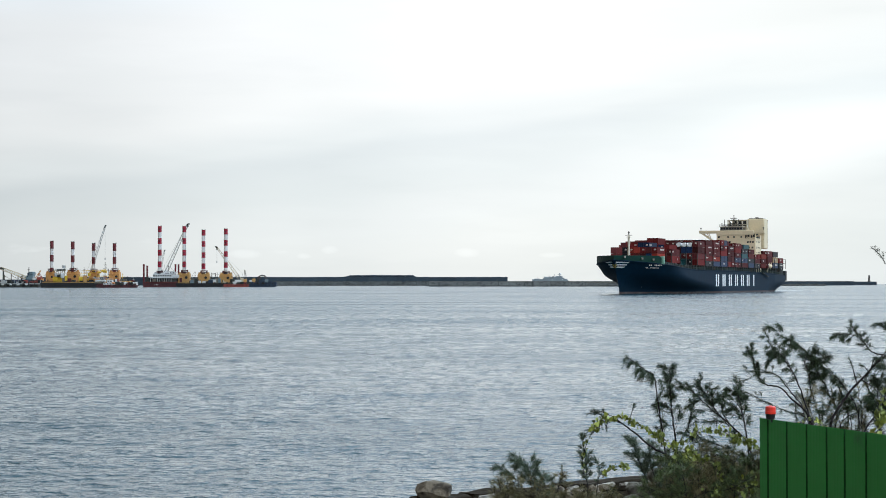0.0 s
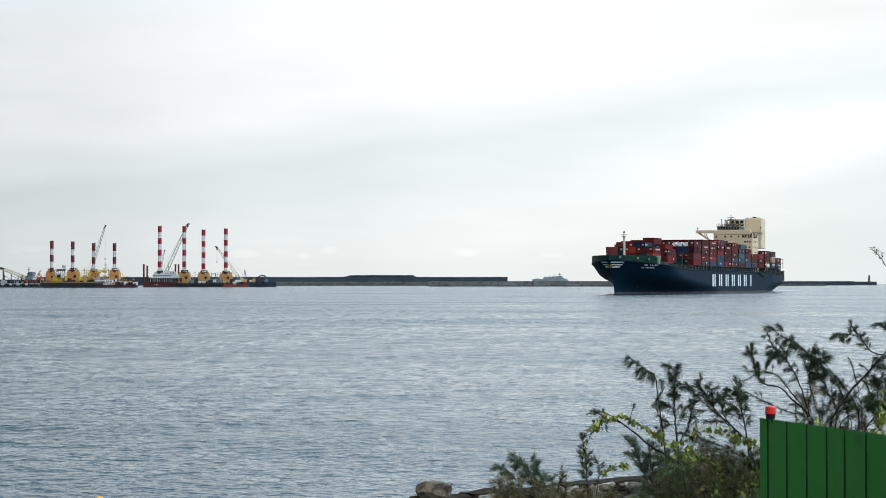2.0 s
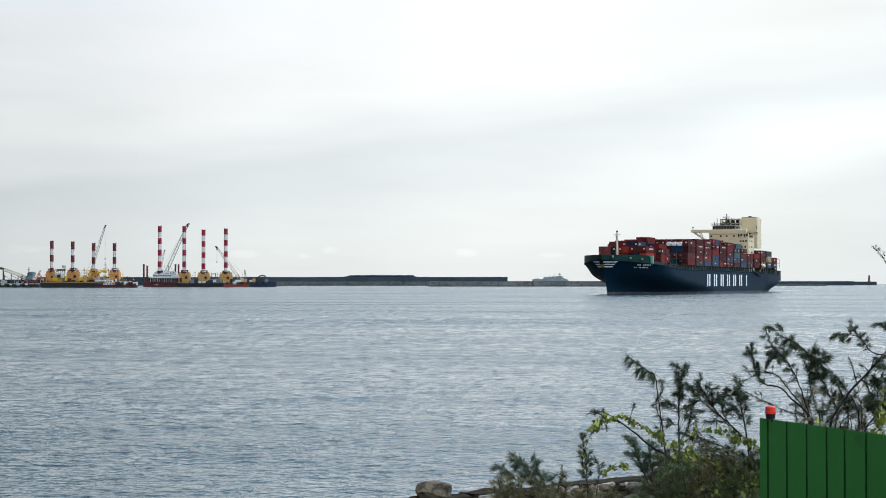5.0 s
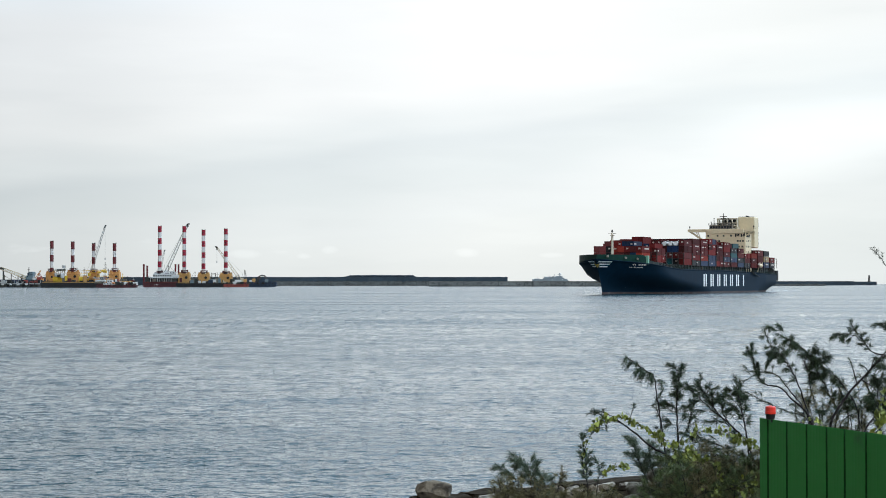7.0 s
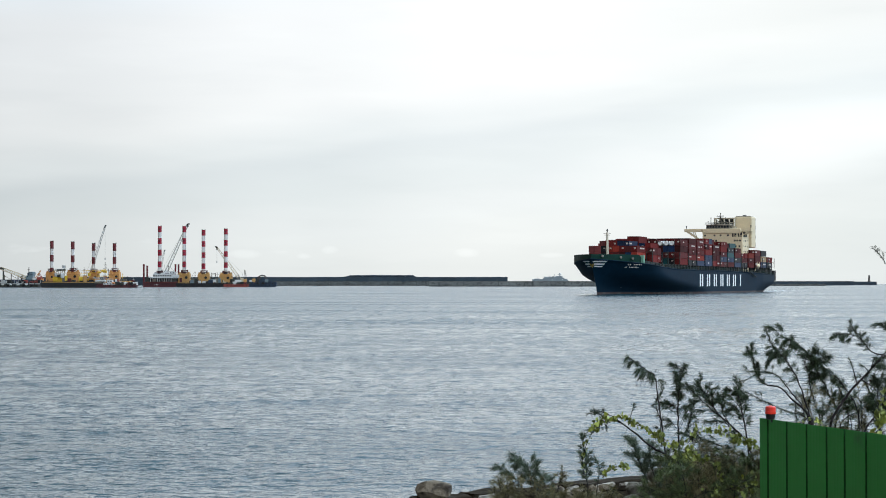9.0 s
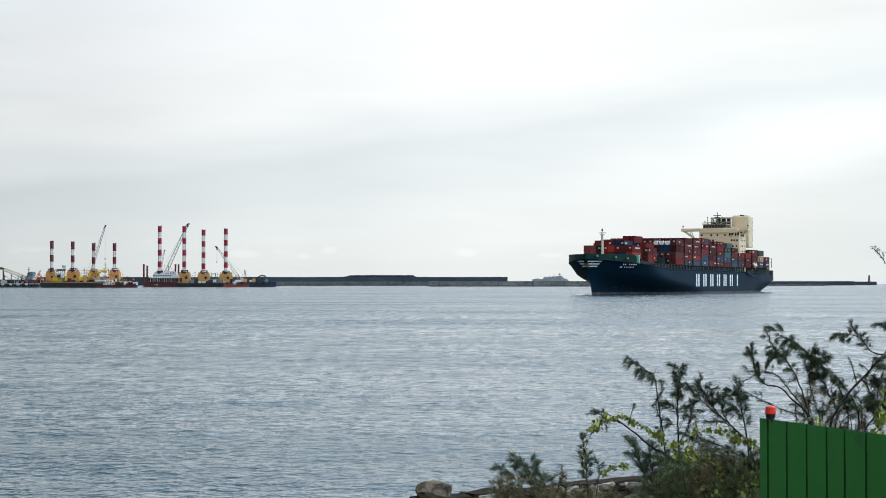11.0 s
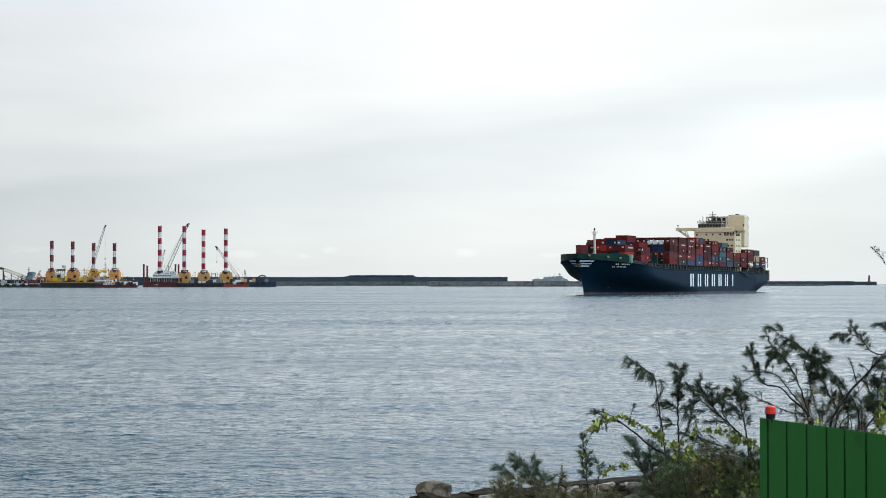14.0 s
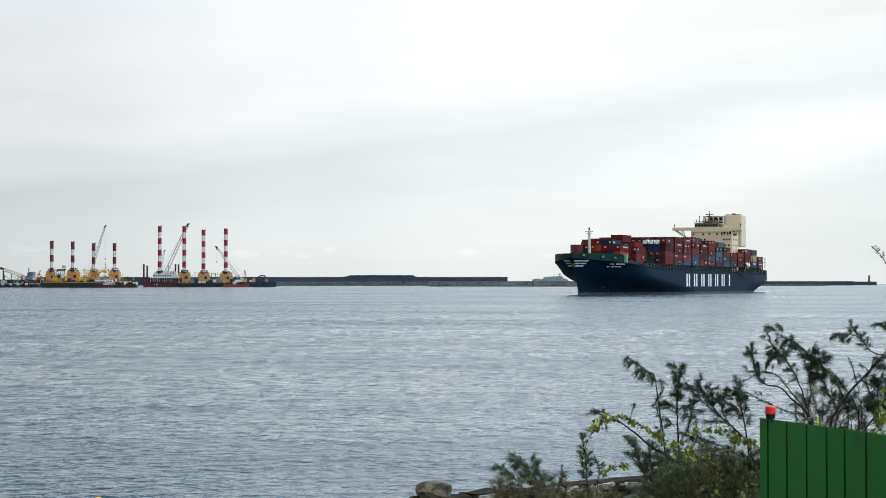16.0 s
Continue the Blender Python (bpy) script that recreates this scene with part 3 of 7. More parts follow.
def boulder(name, c, s, rz, seed, mat_name, label, group="", lop=0.2, square=0.70):
    """A broken stone: a lumpy block cut by a few flat breaks, with chipped arrises."""
    rng = random.Random(seed)
    bm = bmesh.new()
    bmesh.ops.create_icosphere(bm, subdivisions=3, radius=0.5)
    cuts = []
    for k in range(9):
        w = Vector((rng.gauss(0, 1), rng.gauss(0, 1), rng.gauss(0, 1))).normalized()
        cuts.append((w, rng.uniform(0.36, 0.46)))
    for v in bm.verts:
        p = v.co.copy()
        q = Vector([math.copysign(abs(2 * a) ** square, a) / 2 for a in p])
        w = noise.noise(p * 2.1 + Vector((seed, seed * 2, 0))) * 0.16
        q = q * (1 + w)
        for nn, dd in cuts:
            over = q.dot(nn) - dd
            if over > 0:
                q -= nn * over
        q = q * (1 + noise.noise(p * 6.3 + Vector((seed, 0, 3))) * 0.05 + noise.noise(p * 15 + Vector((0, seed, 3))) * 0.025)
        q.z *= 1.0 - lop * max(0.0, q.x * 1.5 + 0.1)
        v.co = Vector((q.x * s[0], q.y * s[1], q.z * s[2]))
    me = bpy.data.meshes.new(name)
    bm.to_mesh(me)
    bm.free()
    me.materials.append(M[mat_name])
    ob = new(name, me)
    ob.matrix_world = pose(*c, 0, 0, rz)
    return tagged(ob, label, "rock", group)


boulder("boulder", (-0.145, 25.15, 1.675), (0.60, 0.46, 0.36), -14, 2.3, "rock", "grey brown angular boulder resting on the parapet", lop=0.55, square=0.42)
rng_r = random.Random(31)
for i in range(75):
    # a loose pile along the inner foot of the parapet, its crest above the soil
    a = 1.0 + 3.9 * (i % 25) / 25 + rng_r.uniform(-0.1, 0.1)
    d = 0.30 + 1.6 * rng_r.random() + (0.8 if a > 3.2 else 0.0)
    p = WALL_A + WALL_DIR * a + WALL_N * d
    w = rng_r.uniform(0.13, 0.25) + (0.15 if a > 3.4 else 0.0)
    lift = (0.02, 0.09, 0.17)[i // 25] + (0.18 if a > 3.4 else 0.0)
    boulder("boulder", (p.x, p.y, 1.36 + lift + 0.06 * d), (w, w * rng_r.uniform(0.6, 0.9), w * rng_r.uniform(0.55, 0.85)), rng_r.uniform(0, 180), rng_r.uniform(1, 9),
            "rock_pale" if a > 3.2 and rng_r.random() < 0.7 else "rock", "broken grey rock lying among the shrubs", "rocks by the parapet")

# a heap of larger pale blocks where the bank meets the wall
for x, y, z, w, hh in ((2.62, 23.0, 1.68, 0.36, 0.42), (2.86, 22.9, 1.66, 0.42, 0.46), (2.74, 23.2, 1.92, 0.30, 0.24), (2.98, 23.3, 1.90, 0.34, 0.28), (2.50, 23.4, 1.60, 0.30, 0.34), (2.88, 23.1, 2.00, 0.22, 0.18), (2.66, 23.1, 1.98, 0.20, 0.16)):
    boulder("boulder", (x, y, z), (w, w * 0.8, hh), x * 470, y * 1.7 + x, "rock_pale", "pale broken block heaped among the shrubs", "rocks by the parapet")

# ---- breakwaters and lighthouse ----


def breakwater_wall():
    w = tagged(empty("breakwater_far"), "long dark concrete outer breakwater across the harbour", "breakwater", kind="structure")
    y = 2620.0
    k = y / 2900.0
    x = -640.0
    i = 0
    while x < 103:
        nx = min(103.0, x + 44.0)
        top = 4.86 + 8.6 * k + (0.15 if i % 3 == 1 else 0)
        f = Form()
        f.box(((x + nx) / 2, y, top / 2 - 1), (nx - x - 0.06, 16, top + 2))
        f.box(((x + nx) / 2, y - 6, top + 0.35), (nx - x - 0.06, 2.5, 0.7))
        part("caisson", f, "wall_dark", w)
        x, i = nx, i + 1
    x = 103.0
    while x < 610:
        nx = x + 46.0
        f = Form()
        f.box(((x + nx) / 2, y, 1.5), (nx - x - 0.06, 14, 9.0))
        part("caisson", f, "wall_dark", w)
        f = Form()
        f.box(((x + nx) / 2, y - 3.6, 6.4), (nx - x - 0.2, 6.6, 0.8))
        part("coping", f, "caisson", w)
        x = nx
    return w


breakwater_wall()


def wooded_mound():
    """Scrub-topped bank behind the breakwater: many small clumps with an uneven outline."""
    rng = random.Random(5)
    f = Form()
    y = 2660.0
    f.box((-103, y, 5.6), (118, 20, 16.5), taper=0.96)
    for i in range(420):
        x = -162 + 118 * rng.random()
        e = min(1, (x + 163) / 14, (-43 - x) / 6)
        r = 0.9 + rng.random() * 1.4
        z = 11.4 + 3.6 * max(0, e) + rng.random() * 0.5
        f.lathe((x, y - 10 + rng.random() * 8, z - r), [(r * 0.5, 0), (r, r * 0.6), (r * 0.8, r * 1.3), (r * 0.2, r * 1.7)], 5)
    return tagged(f.thing("scrub_bank", "wall_dark"), "dark scrub covered bank behind the breakwater", "bank", kind="structure")


wooded_mound()


def rubble_mole(name, x0, x1, y, height, depth, count, seed, label):
    rng = random.Random(seed)
    ob = tagged(empty(name), label, "breakwater", kind="structure")
    f = Form()
    n = 60
    vs, fs = [], []
    for i in range(n + 1):
        x = x0 + (x1 - x0) * i / n
        hgt = height * (0.93 + 0.1 * noise.noise(Vector((x * 0.05, seed, 0))))
        vs += [(x, y, -1.5), (x, y + depth * 0.35, hgt * 0.8), (x, y + depth * 0.5, hgt), (x, y + depth * 0.75, hgt), (x, y + depth, -1.5)]
    for i in range(n):
        for j in range(4):
            a = i * 5 + j
            fs.append((a, a + 5, a + 6, a + 1))
    fs += [(0, 1, 2, 3, 4), (n * 5 + 4, n * 5 + 3, n * 5 + 2, n * 5 + 1, n * 5)]
    f.add(vs, fs)
    part("core", f, "rubble", ob)
    g = Form()
    for i in range(count):
        x = x0 + (x1 - x0) * rng.random()
        t = rng.random()
        s = 1.3 + rng.random() * 1.6
        g.box((x, y + depth * (0.05 + 0.5 * t), height * min(1, t * 1.15) - 0.2), (s, s * 0.8, s * 0.8), rz=rng.random() * 90, taper=0.7)
    tagged(part("armour_stone", g, "rubble", ob), kind="stuff")
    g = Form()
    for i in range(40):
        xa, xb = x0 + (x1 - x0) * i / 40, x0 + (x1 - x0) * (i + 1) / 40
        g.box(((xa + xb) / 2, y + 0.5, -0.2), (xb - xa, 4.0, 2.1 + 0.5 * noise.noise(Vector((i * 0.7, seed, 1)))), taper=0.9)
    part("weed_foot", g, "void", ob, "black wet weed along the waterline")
    return ob


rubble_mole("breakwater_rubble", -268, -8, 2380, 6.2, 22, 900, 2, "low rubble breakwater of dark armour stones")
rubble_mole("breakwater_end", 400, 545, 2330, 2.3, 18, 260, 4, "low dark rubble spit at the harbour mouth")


def caisson_quay():
    q = tagged(empty("breakwater_quay"), "weathered grey concrete caisson breakwater with dark joints", "breakwater", kind="structure")
    y = 1935.0
    x, i = -17.0, 0
    while x < 350:
        w = 20.6
        top = 5.2 if x < 165 else 4.4
        f = Form()
        f.box((x + w / 2, y + 7, top / 2 - 1), (w - 0.5, 14, top + 2))
        f.box((x + w / 2, y + 9, top + 0.45), (w - 0.5, 9, 0.9))
        part("caisson", f, "caisson", q)
        g = Form()
        g.box((x - 0.25 + w, y + 8, 1.6), (0.6, 12, 6.8))
        part("joint", g, "void", q)
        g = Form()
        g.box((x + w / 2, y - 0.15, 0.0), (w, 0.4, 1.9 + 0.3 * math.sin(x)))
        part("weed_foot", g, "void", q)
        g = Form()
        g.box((x + w / 2, y + 0.1, top + 0.12), (w - 0.5, 0.6, 0.5))
        part("coping", g, "rock_pale", q)
        x += w
    return q


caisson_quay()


def outer_mole():
    q = tagged(empty("breakwater_outer"), "thin concrete breakwater running out to the lighthouse", "breakwater", kind="structure")
    for i in range(11):
        f = Form()
        f.box((470 + i * 26.9 + 13.45, 2900, 1.3), (26.84, 12, 8.0))
        part("caisson", f, "wall_dark", q)
        f = Form()
        f.box((470 + i * 26.9 + 13.45, 2897, 5.75), (26.6, 5.8, 0.9))
        part("coping", f, "caisson", q)
    return q


outer_mole()


def lighthouse():
    e = empty("lighthouse", pose(754, 2900, 5.3))
    f = Form()
    f.lathe((0, 0, 0), [(2.6, -0.2), (2.6, 1.9), (1.9, 1.6), (1.55, 9.0), (2.1, 9.1), (2.1, 9.5)], 14)
    part("tower", f, "light_red", e, smooth=False)
    f = Form()
    f.lathe((0, 0, 9.5), [(1.1, 0), (1.1, 1.9), (1.4, 2.0), (0.2, 2.9)], 10)
    part("lantern", f, "void", e)
    f = Form()
    for j in range(8):
        w = j * math.pi / 4
        f.tube([(2 * math.cos(w), 2 * math.sin(w), 9.5), (2 * math.cos(w), 2 * math.sin(w), 10.5)], 0.06, 4)
    tagged(part("railing", f, "steel_dark", e), kind="stuff")
    return tagged(e, "small faded red lighthouse on the breakwater head", "lighthouse")


lighthouse()


def patrol_ship():
    e = empty("patrol_ship", pose(176, 2690, 0))
    f = Form()
    f.box((0, 0, 4.2), (60, 9, 9.0), taper=0.98)
    part("hull", f, "far_grey", e)
    for name, x, z, sx, sz in (("deckhouse", -22, 9.7, 8, 2.5), ("deckhouse", -4, 11.0, 13, 4.5), ("deckhouse", 13, 11.0, 14, 4.6), ("bridge", 14, 14.2, 9, 2.2), ("gun_house", 24, 9.7, 6, 2.2), ("locker", -14, 9.4, 5, 1.6), ("locker", -28, 9.2, 4, 1.2), ("funnel", 4.5, 12.0, 3.5, 6.0), ("crane_house", -10.5, 10.2, 3, 3.4), ("radome", 19, 13.6, 2.2, 2.2)):
        f = Form()
        f.cbox((x, 0, z), (sx, 7, sz), 0.4)
        part(name, f, "far_grey", e)
    f = Form()
    f.tube([(15, 0, 15), (15, 0, 20)], 0.45, 6)
    f.tube([(11.5, 0, 17.4), (18, 0, 17.6)], 0.3, 5)
    part("mast", f, "far_grey", e)
    f = Form()
    f.tube([(-2, 0, 13), (-2, 0, 16)], 0.3, 5)
    part("aerial", f, "far_grey", e)
    f = Form()
    f.lathe((16.5, 0, 16.2), [(0.5, 0), (1.5, 0.6), (1.9, 1.7), (1.5, 2.9), (0.4, 3.5)], 12)
    part("radar_dome", f, "ship_white", e, "white radar dome")
    for x, z, sx, sz in ((-25, 8.9, 3, 2.6), (-18, 9.0, 2, 3.4), (-8, 13.6, 5, 1.2), (-1, 13.8, 3, 1.6), (9, 13.7, 3, 1.4), (21, 11.4, 4, 2.0), (28, 8.9, 2, 1.4)):
        f = Form()
        f.cbox((x, -1.5, z), (sx, 4, sz), 0.3)
        part("deck_gear", f, "far_grey", e)
    for x, z0, z1 in ((-20, 9, 14), (-12, 9, 13.4), (7, 13, 18), (23, 11, 14.5)):
        f = Form()
        f.tube([(x, 0, z0), (x, 0, z1)], 0.25, 5)
        part("aerial", f, "far_grey", e)
    return tagged(e, "hazy grey patrol ship moored behind the breakwater", "ship")


patrol_ship()
# ---- container ship: its own space has x forward from the stem at the waterline, y to port, z up ----
HALF = 16.1
SHIP_AFT = Vector((0.391, 0.9205))


def sheer(s):
    """Height of the hull's upper edge s metres aft of the stem."""
    return 10.2 + 3.5 * max(0.0, (62 - s) / 70) ** 1.5 - 1.5 * max(0.0, (s - 130) / 133) ** 1.3


def half_breadth(s, q):
    """Half width of the hull s metres aft, at the share q of its height."""
    qq = min(1.0, max(0.0, q))
    s0 = stem(q)
    s1 = stern_end(q)
    d, e = max(0.0, s - s0), max(0.0, s1 - s)
    full = min(1.0, max(0.0, (qq - 0.05) / 0.67))
    full = full * full * (3 - 2 * full)       # bluff and flared above, fine at the waterline
    length = 112 - 57 * full - 15 * qq ** 3
    power = 1.35 + 0.98 * full
    b = 1 - max(0.0, 1 - d / length) ** power
    low = min(1.0, 0.56 + 0.44 * (max(0.0, e) / 52) ** 0.7)
    high = 0.80 + 0.20 * min(1.0, e / 42) ** 0.8
    k = min(1.0, max(0.0, (q - 0.02) / 0.62))
    k = k * k * (3 - 2 * k)
    return HALF * b * (low + (high - low) * k)


def stem(q):
    return -8.5 * max(0.0, q) ** 1.55 + (0 if q > 0 else 3.0 * -q)


def stern_end(q):
    return 255 + 11 * min(1.0, max(0.0, q) / 0.45)


def make_hull(ship):
    f = Form()
    levels = [-0.3, -0.1, 0.0, 0.085, 0.16, 0.26, 0.36, 0.46, 0.56, 0.66, 0.76, 0.86, 0.94, 1.0]
    cols = 110
    for side in (1, -1):
        vs, fs, ms = [], [], []
        for q in levels:
            a, b = stem(q), stern_end(q)
            for i in range(cols + 1):
                t = i / cols
                t = 0.5 * t + 0.5 * (0.5 - 0.5 * math.cos(math.pi * t))
                s = a + (b - a) * t
                vs.append((-s, side * half_breadth(s, q), q * sheer(s)))
        w = cols + 1
        for j in range(len(levels) - 1):
            for i in range(cols):
                k = (j * w + i, j * w + i + 1, (j + 1) * w + i + 1, (j + 1) * w + i)
                fs.append(k if side < 0 else k[::-1])
                ms.append(1 if levels[j] < 0.08 else 0)
        o = len(f.v)
        f.v += vs
        f.f += [tuple(i + o for i in q) for q in fs]
        f.m += ms
    w = cols + 1
    n = len(levels) * w
    # transom and deck
    for j in range(len(levels) - 1):
        a, b = j * w + cols, (j + 1) * w + cols
        f.f.append((a, b, n + b, n + a))
        f.m.append(1 if levels[j] < 0.08 else 0)
    top = (len(levels) - 1) * w
    for i in range(cols):
        f.f.append((top + i, top + i + 1, n + top + i + 1, n + top + i))
        f.m.append(2)
    hull = part("hull", f, ["navy", "boot", "deck_green"], ship, "glossy navy blue hull with a brown waterline band", smooth=False)
    me = hull.data
    me.polygons.foreach_set("use_smooth", [len(p.vertices) == 4 and p.material_index < 2 for p in me.polygons])
    # welded rubbing edge along the deck
    for side in (1, -1):
        g = Form()
        pts = [(-s, side * (half_breadth(s, 1.0) + 0.02), sheer(s)) for s in np.linspace(stem(1.0) + 0.05, stern_end(1.0) - 0.1, 60)]
        g.tube(pts, 0.16, 5)
        part("sheer_strake", g, "navy", ship)
    return hull


def make_bulwark(ship):
    """Green bulwark round the forecastle, with thickness, stiffeners and a slanted after end."""
    f = Form()
    ss = [-8.5 + 22.0 * (i / 40) ** 1.6 for i in range(41)]
    line = [(-s, half_breadth(s, 1.0)) for s in ss]
    ring = [(x, -y) for x, y in reversed(line)] + line[1:]
    vs, fs = [], []
    for x, y in ring:
        s = -x
        zt = 15.5 if s < 12 else 15.5 - (s - 12) * 0.6
        r = 0.95 if s < 4 else min(1.0, 0.95 + (s - 4) * 0.006)
        x -= 1.5 * max(0.0, 1 - (s + 8.5) / 9)
        vs += [(x, y, sheer(s) + 0.1), (x - (0.3 if s < 2 else 0.0), y * r, zt), (x - (0.6 if s < 2 else 0.1), y * r - math.copysign(0.18, y), zt), (x - 0.2, y - math.copysign(0.18, y), sheer(s) + 0.1)]
    n = len(ring)
    for i in range(n - 1):
        for j in range(4):
            a, b = i * 4 + j, i * 4 + (j + 1) % 4
            fs.append((a, b, b + 4, a + 4))
    fs += [(3, 2, 1, 0), (n * 4 - 4, n * 4 - 3, n * 4 - 2, n * 4 - 1)]
    f.add(vs, fs)
    bw = part("bulwark", f, "deck_green", ship, "dark green forecastle bulwark")
    for s in (-4.5, 2.5, 8.0):
        g = Form()
        b = half_breadth(s, 1.0) * 1.018
        g.cbox((-s, b + 0.12, sheer(s) + 1.35), (2.2, 0.3, 0.8), 0.1)
        part("fairlead", g, "drab", bw)
    g = Form()
    g.cbox((-15.6, half_breadth(15.6, 1.0) - 0.8, 13.6), (1.6, 1.4, 3.4), 0.08)
    part("deck_locker", g, "pale_green", ship, "pale green deck locker")
    g = Form()
    g.cbox((-6, 0, 13.5), (6, 3.2, 1.6), 0.2)
    for y in (-2.2, 2.2):
        g.tube([(-3, y - 0.9, 14.2), (-3, y + 0.9, 14.2)], 0.9, 12)
    part("windlass", g, "deck_green", ship)
    return bw


def make_foremast(ship):
    f = Form()
    f.tube([(-13.3, 0, 12.4), (-13.3, 0, 24.2)], [0.62, 0.42], 12)
    f.box((-13.3, 0, 23.2), (1.3, 1.7, 0.2))
    mast = part("foremast", f, "mast", ship, "buff tubular foremast", smooth=False)
    g = Form()
    g.tube([(-13.3, -1.5, 23.9), (-13.3, 1.5, 23.9)], 0.10, 6)
    g.tube([(-13.3, 0, 24.2), (-13.3, 0, 25.6)], 0.14, 6)
    g.lathe((-13.3, 0, 24.6), [(0.3, 0), (0.4, 0.3), (0.3, 0.7)], 8)
    part("mast_light", g, "steel_dark", mast)
    g = Form()
    for k in range(24):
        g.box((-13.95, 0, 13 + k * 0.42), (0.06, 0.5, 0.06))
    tagged(part("ladder", g, "mast", mast), kind="stuff")


def make_marks(ship):
    # plain white upright bars in place of the line's name along the side
    def plating_bar(s0, s1, z0, z1):
        """A strip of paint film that follows the plating between two stations and two heights."""
        g, rows, vs, fs = Form(), 5, [], []
        for lay in (0.06, 0.02):
            for k in range(rows + 1):
                z = z0 + (z1 - z0) * k / rows
                for st in (s0, (s0 + s1) / 2, s1):
                    vs.append((-st, half_breadth(st, z / sheer(st)) + lay, z))
        n = 3 * (rows + 1)
        for k in range(rows):
            for j in range(2):
                q = k * 3 + j
                fs += [(q, q + 1, q + 4, q + 3), (n + q, n + q + 3, n + q + 4, n + q + 1)]
            for j in (0, 2):
                q = k * 3 + j
                fs.append((q, q + 3, n + q + 3, n + q))
        for q in (0, 1, 3 * rows, 3 * rows + 1):
            fs.append((q, q + 1, n + q + 1, n + q))
        g.add(vs, fs)
        part("marking_bar", g, "white", ship)

    for i in range(7):
        st = 97.5 + i * 12.5
        for dx in ((-1.9, 1.9) if i < 6 else (0.0,)):
            plating_bar(st + dx - 0.95, st + dx + 0.95, 3.15, 8.45)
    # plain winged emblem round the stem: three stripes to each side and a centre wedge
    for side in (1, -1):
        for j, (z, w) in enumerate(((12.5, 6.2), (11.55, 5.0), (10.65, 3.7))):
            g = Form()
            q = z / 13.75
            vs = []
            for i in range(11):
                arc = 0.5 + w * i / 10
                s = stem(q)
                # step along the flared side until the arc length is reached
                b = half_breadth(s, q)
                run = 0.0
                while run < arc:
                    s2 = s + 0.1
                    b2 = half_breadth(s2, q)
                    run += math.hypot(0.1, b2 - b)
                    s, b = s2, b2
                b = half_breadth(s, q)
                bt = half_breadth(s, q + 0.04)
                vs += [(-s + 0.22, side * (b + 0.22), z), (-s + 0.22, side * (bt + 0.24), z + 0.42)]
            fs = [(2 * i, 2 * i + 2, 2 * i + 3, 2 * i + 1) for i in range(10)]
            g.add(vs, fs)
            ob = part("emblem_stripe", g, "white", ship)
            so = ob.modifiers.new("thickness", "SOLIDIFY")
            so.thickness, so.offset = 0.05, 1.0
    g = Form()
    x = -stem(0.84)
    g.add([(x + 0.25, -1.0, 11.9), (x + 0.25, 1.0, 11.9), (x - 0.9, 0, 10.3), (x - 0.6, -1.0, 11.9), (x - 0.6, 1.0, 11.9), (x - 1.4, 0, 10.3)],
          [(0, 2, 1), (3, 4, 5), (0, 1, 4, 3), (1, 2, 5, 4), (2, 0, 3, 5)])
    part("emblem_wedge", g, "gold", ship)
    # ship's name and port as plain bars
    for z, w, gap, hh, n0, first in ((11.75, 0.56, 0.92, 0.70, 8, 7.4), (10.65, 0.46, 0.72, 0.40, 10, 7.0)):
        for i in range(n0):
            s = first + i * gap
            if i == 2:
                continue
            q = z / sheer(s)
            g = Form()
            b = half_breadth(s, q)
            ang = math.degrees(math.atan2(half_breadth(s + 0.5, q) - half_breadth(s - 0.5, q), 1.0))
            g.box((-s, b + 0.12, z), (w, 0.06, hh), rz=-ang)
            part("name_bar", g, "sign", ship)
    # hawse pipe mark
    g = Form()
    s = 17.0
    g.box((-s, half_breadth(s, 0.24) + 0.1, 3.3), (0.4, 0.1, 0.8), rz=-24)
    part("hull_mark", g, "sign", ship)


def container_mesh(length, height, logo, name):
    """A steel box: corner posts and rails proud of sunk, ribbed panels, with an optional plain pale sign."""
    f = Form()
    w = 2.42
    f.box((0, 0, height / 2), (length - 0.16, w - 0.14, height - 0.12))
    for a in (-1, 1):
        for b in (-1, 1):
            f.box((a * (length / 2 - 0.09), b * (w / 2 - 0.09), height / 2), (0.18, 0.18, height))
    if logo == 1:
        f.box((length * 0.05, w / 2 - 0.05, height * 0.56), (length * 0.16, 0.06, height * 0.24), 1)
    elif logo == 2:
        f.box((length * 0.30, w / 2 - 0.05, height * 0.62), (length * 0.26, 0.06, height * 0.22), 1)
    elif logo == 3:
        f.box((-length * 0.1, w / 2 - 0.05, height * 0.6), (length * 0.5, 0.06, height * 0.22), 1)
    if logo:
        f.box((length / 2 - 0.07, 0.25, height * 0.62), (0.06, 0.75, height * 0.24), 1)
    # locking bars and header on the door end
    for k in (-0.72, -0.3, 0.3, 0.72):
        f.box((length / 2 - 0.06, k, height / 2), (0.08, 0.07, height * 0.86))
    f.box((length / 2 - 0.07, 0, height - 0.1), (0.14, w, 0.2))
    f.box((0, w / 2 - 0.06, height - 0.07), (length, 0.12, 0.14))
    f.box((0, w / 2 - 0.06, 0.08), (length, 0.12, 0.16))
    return f.data(name, ["c_maroon", "sign"])


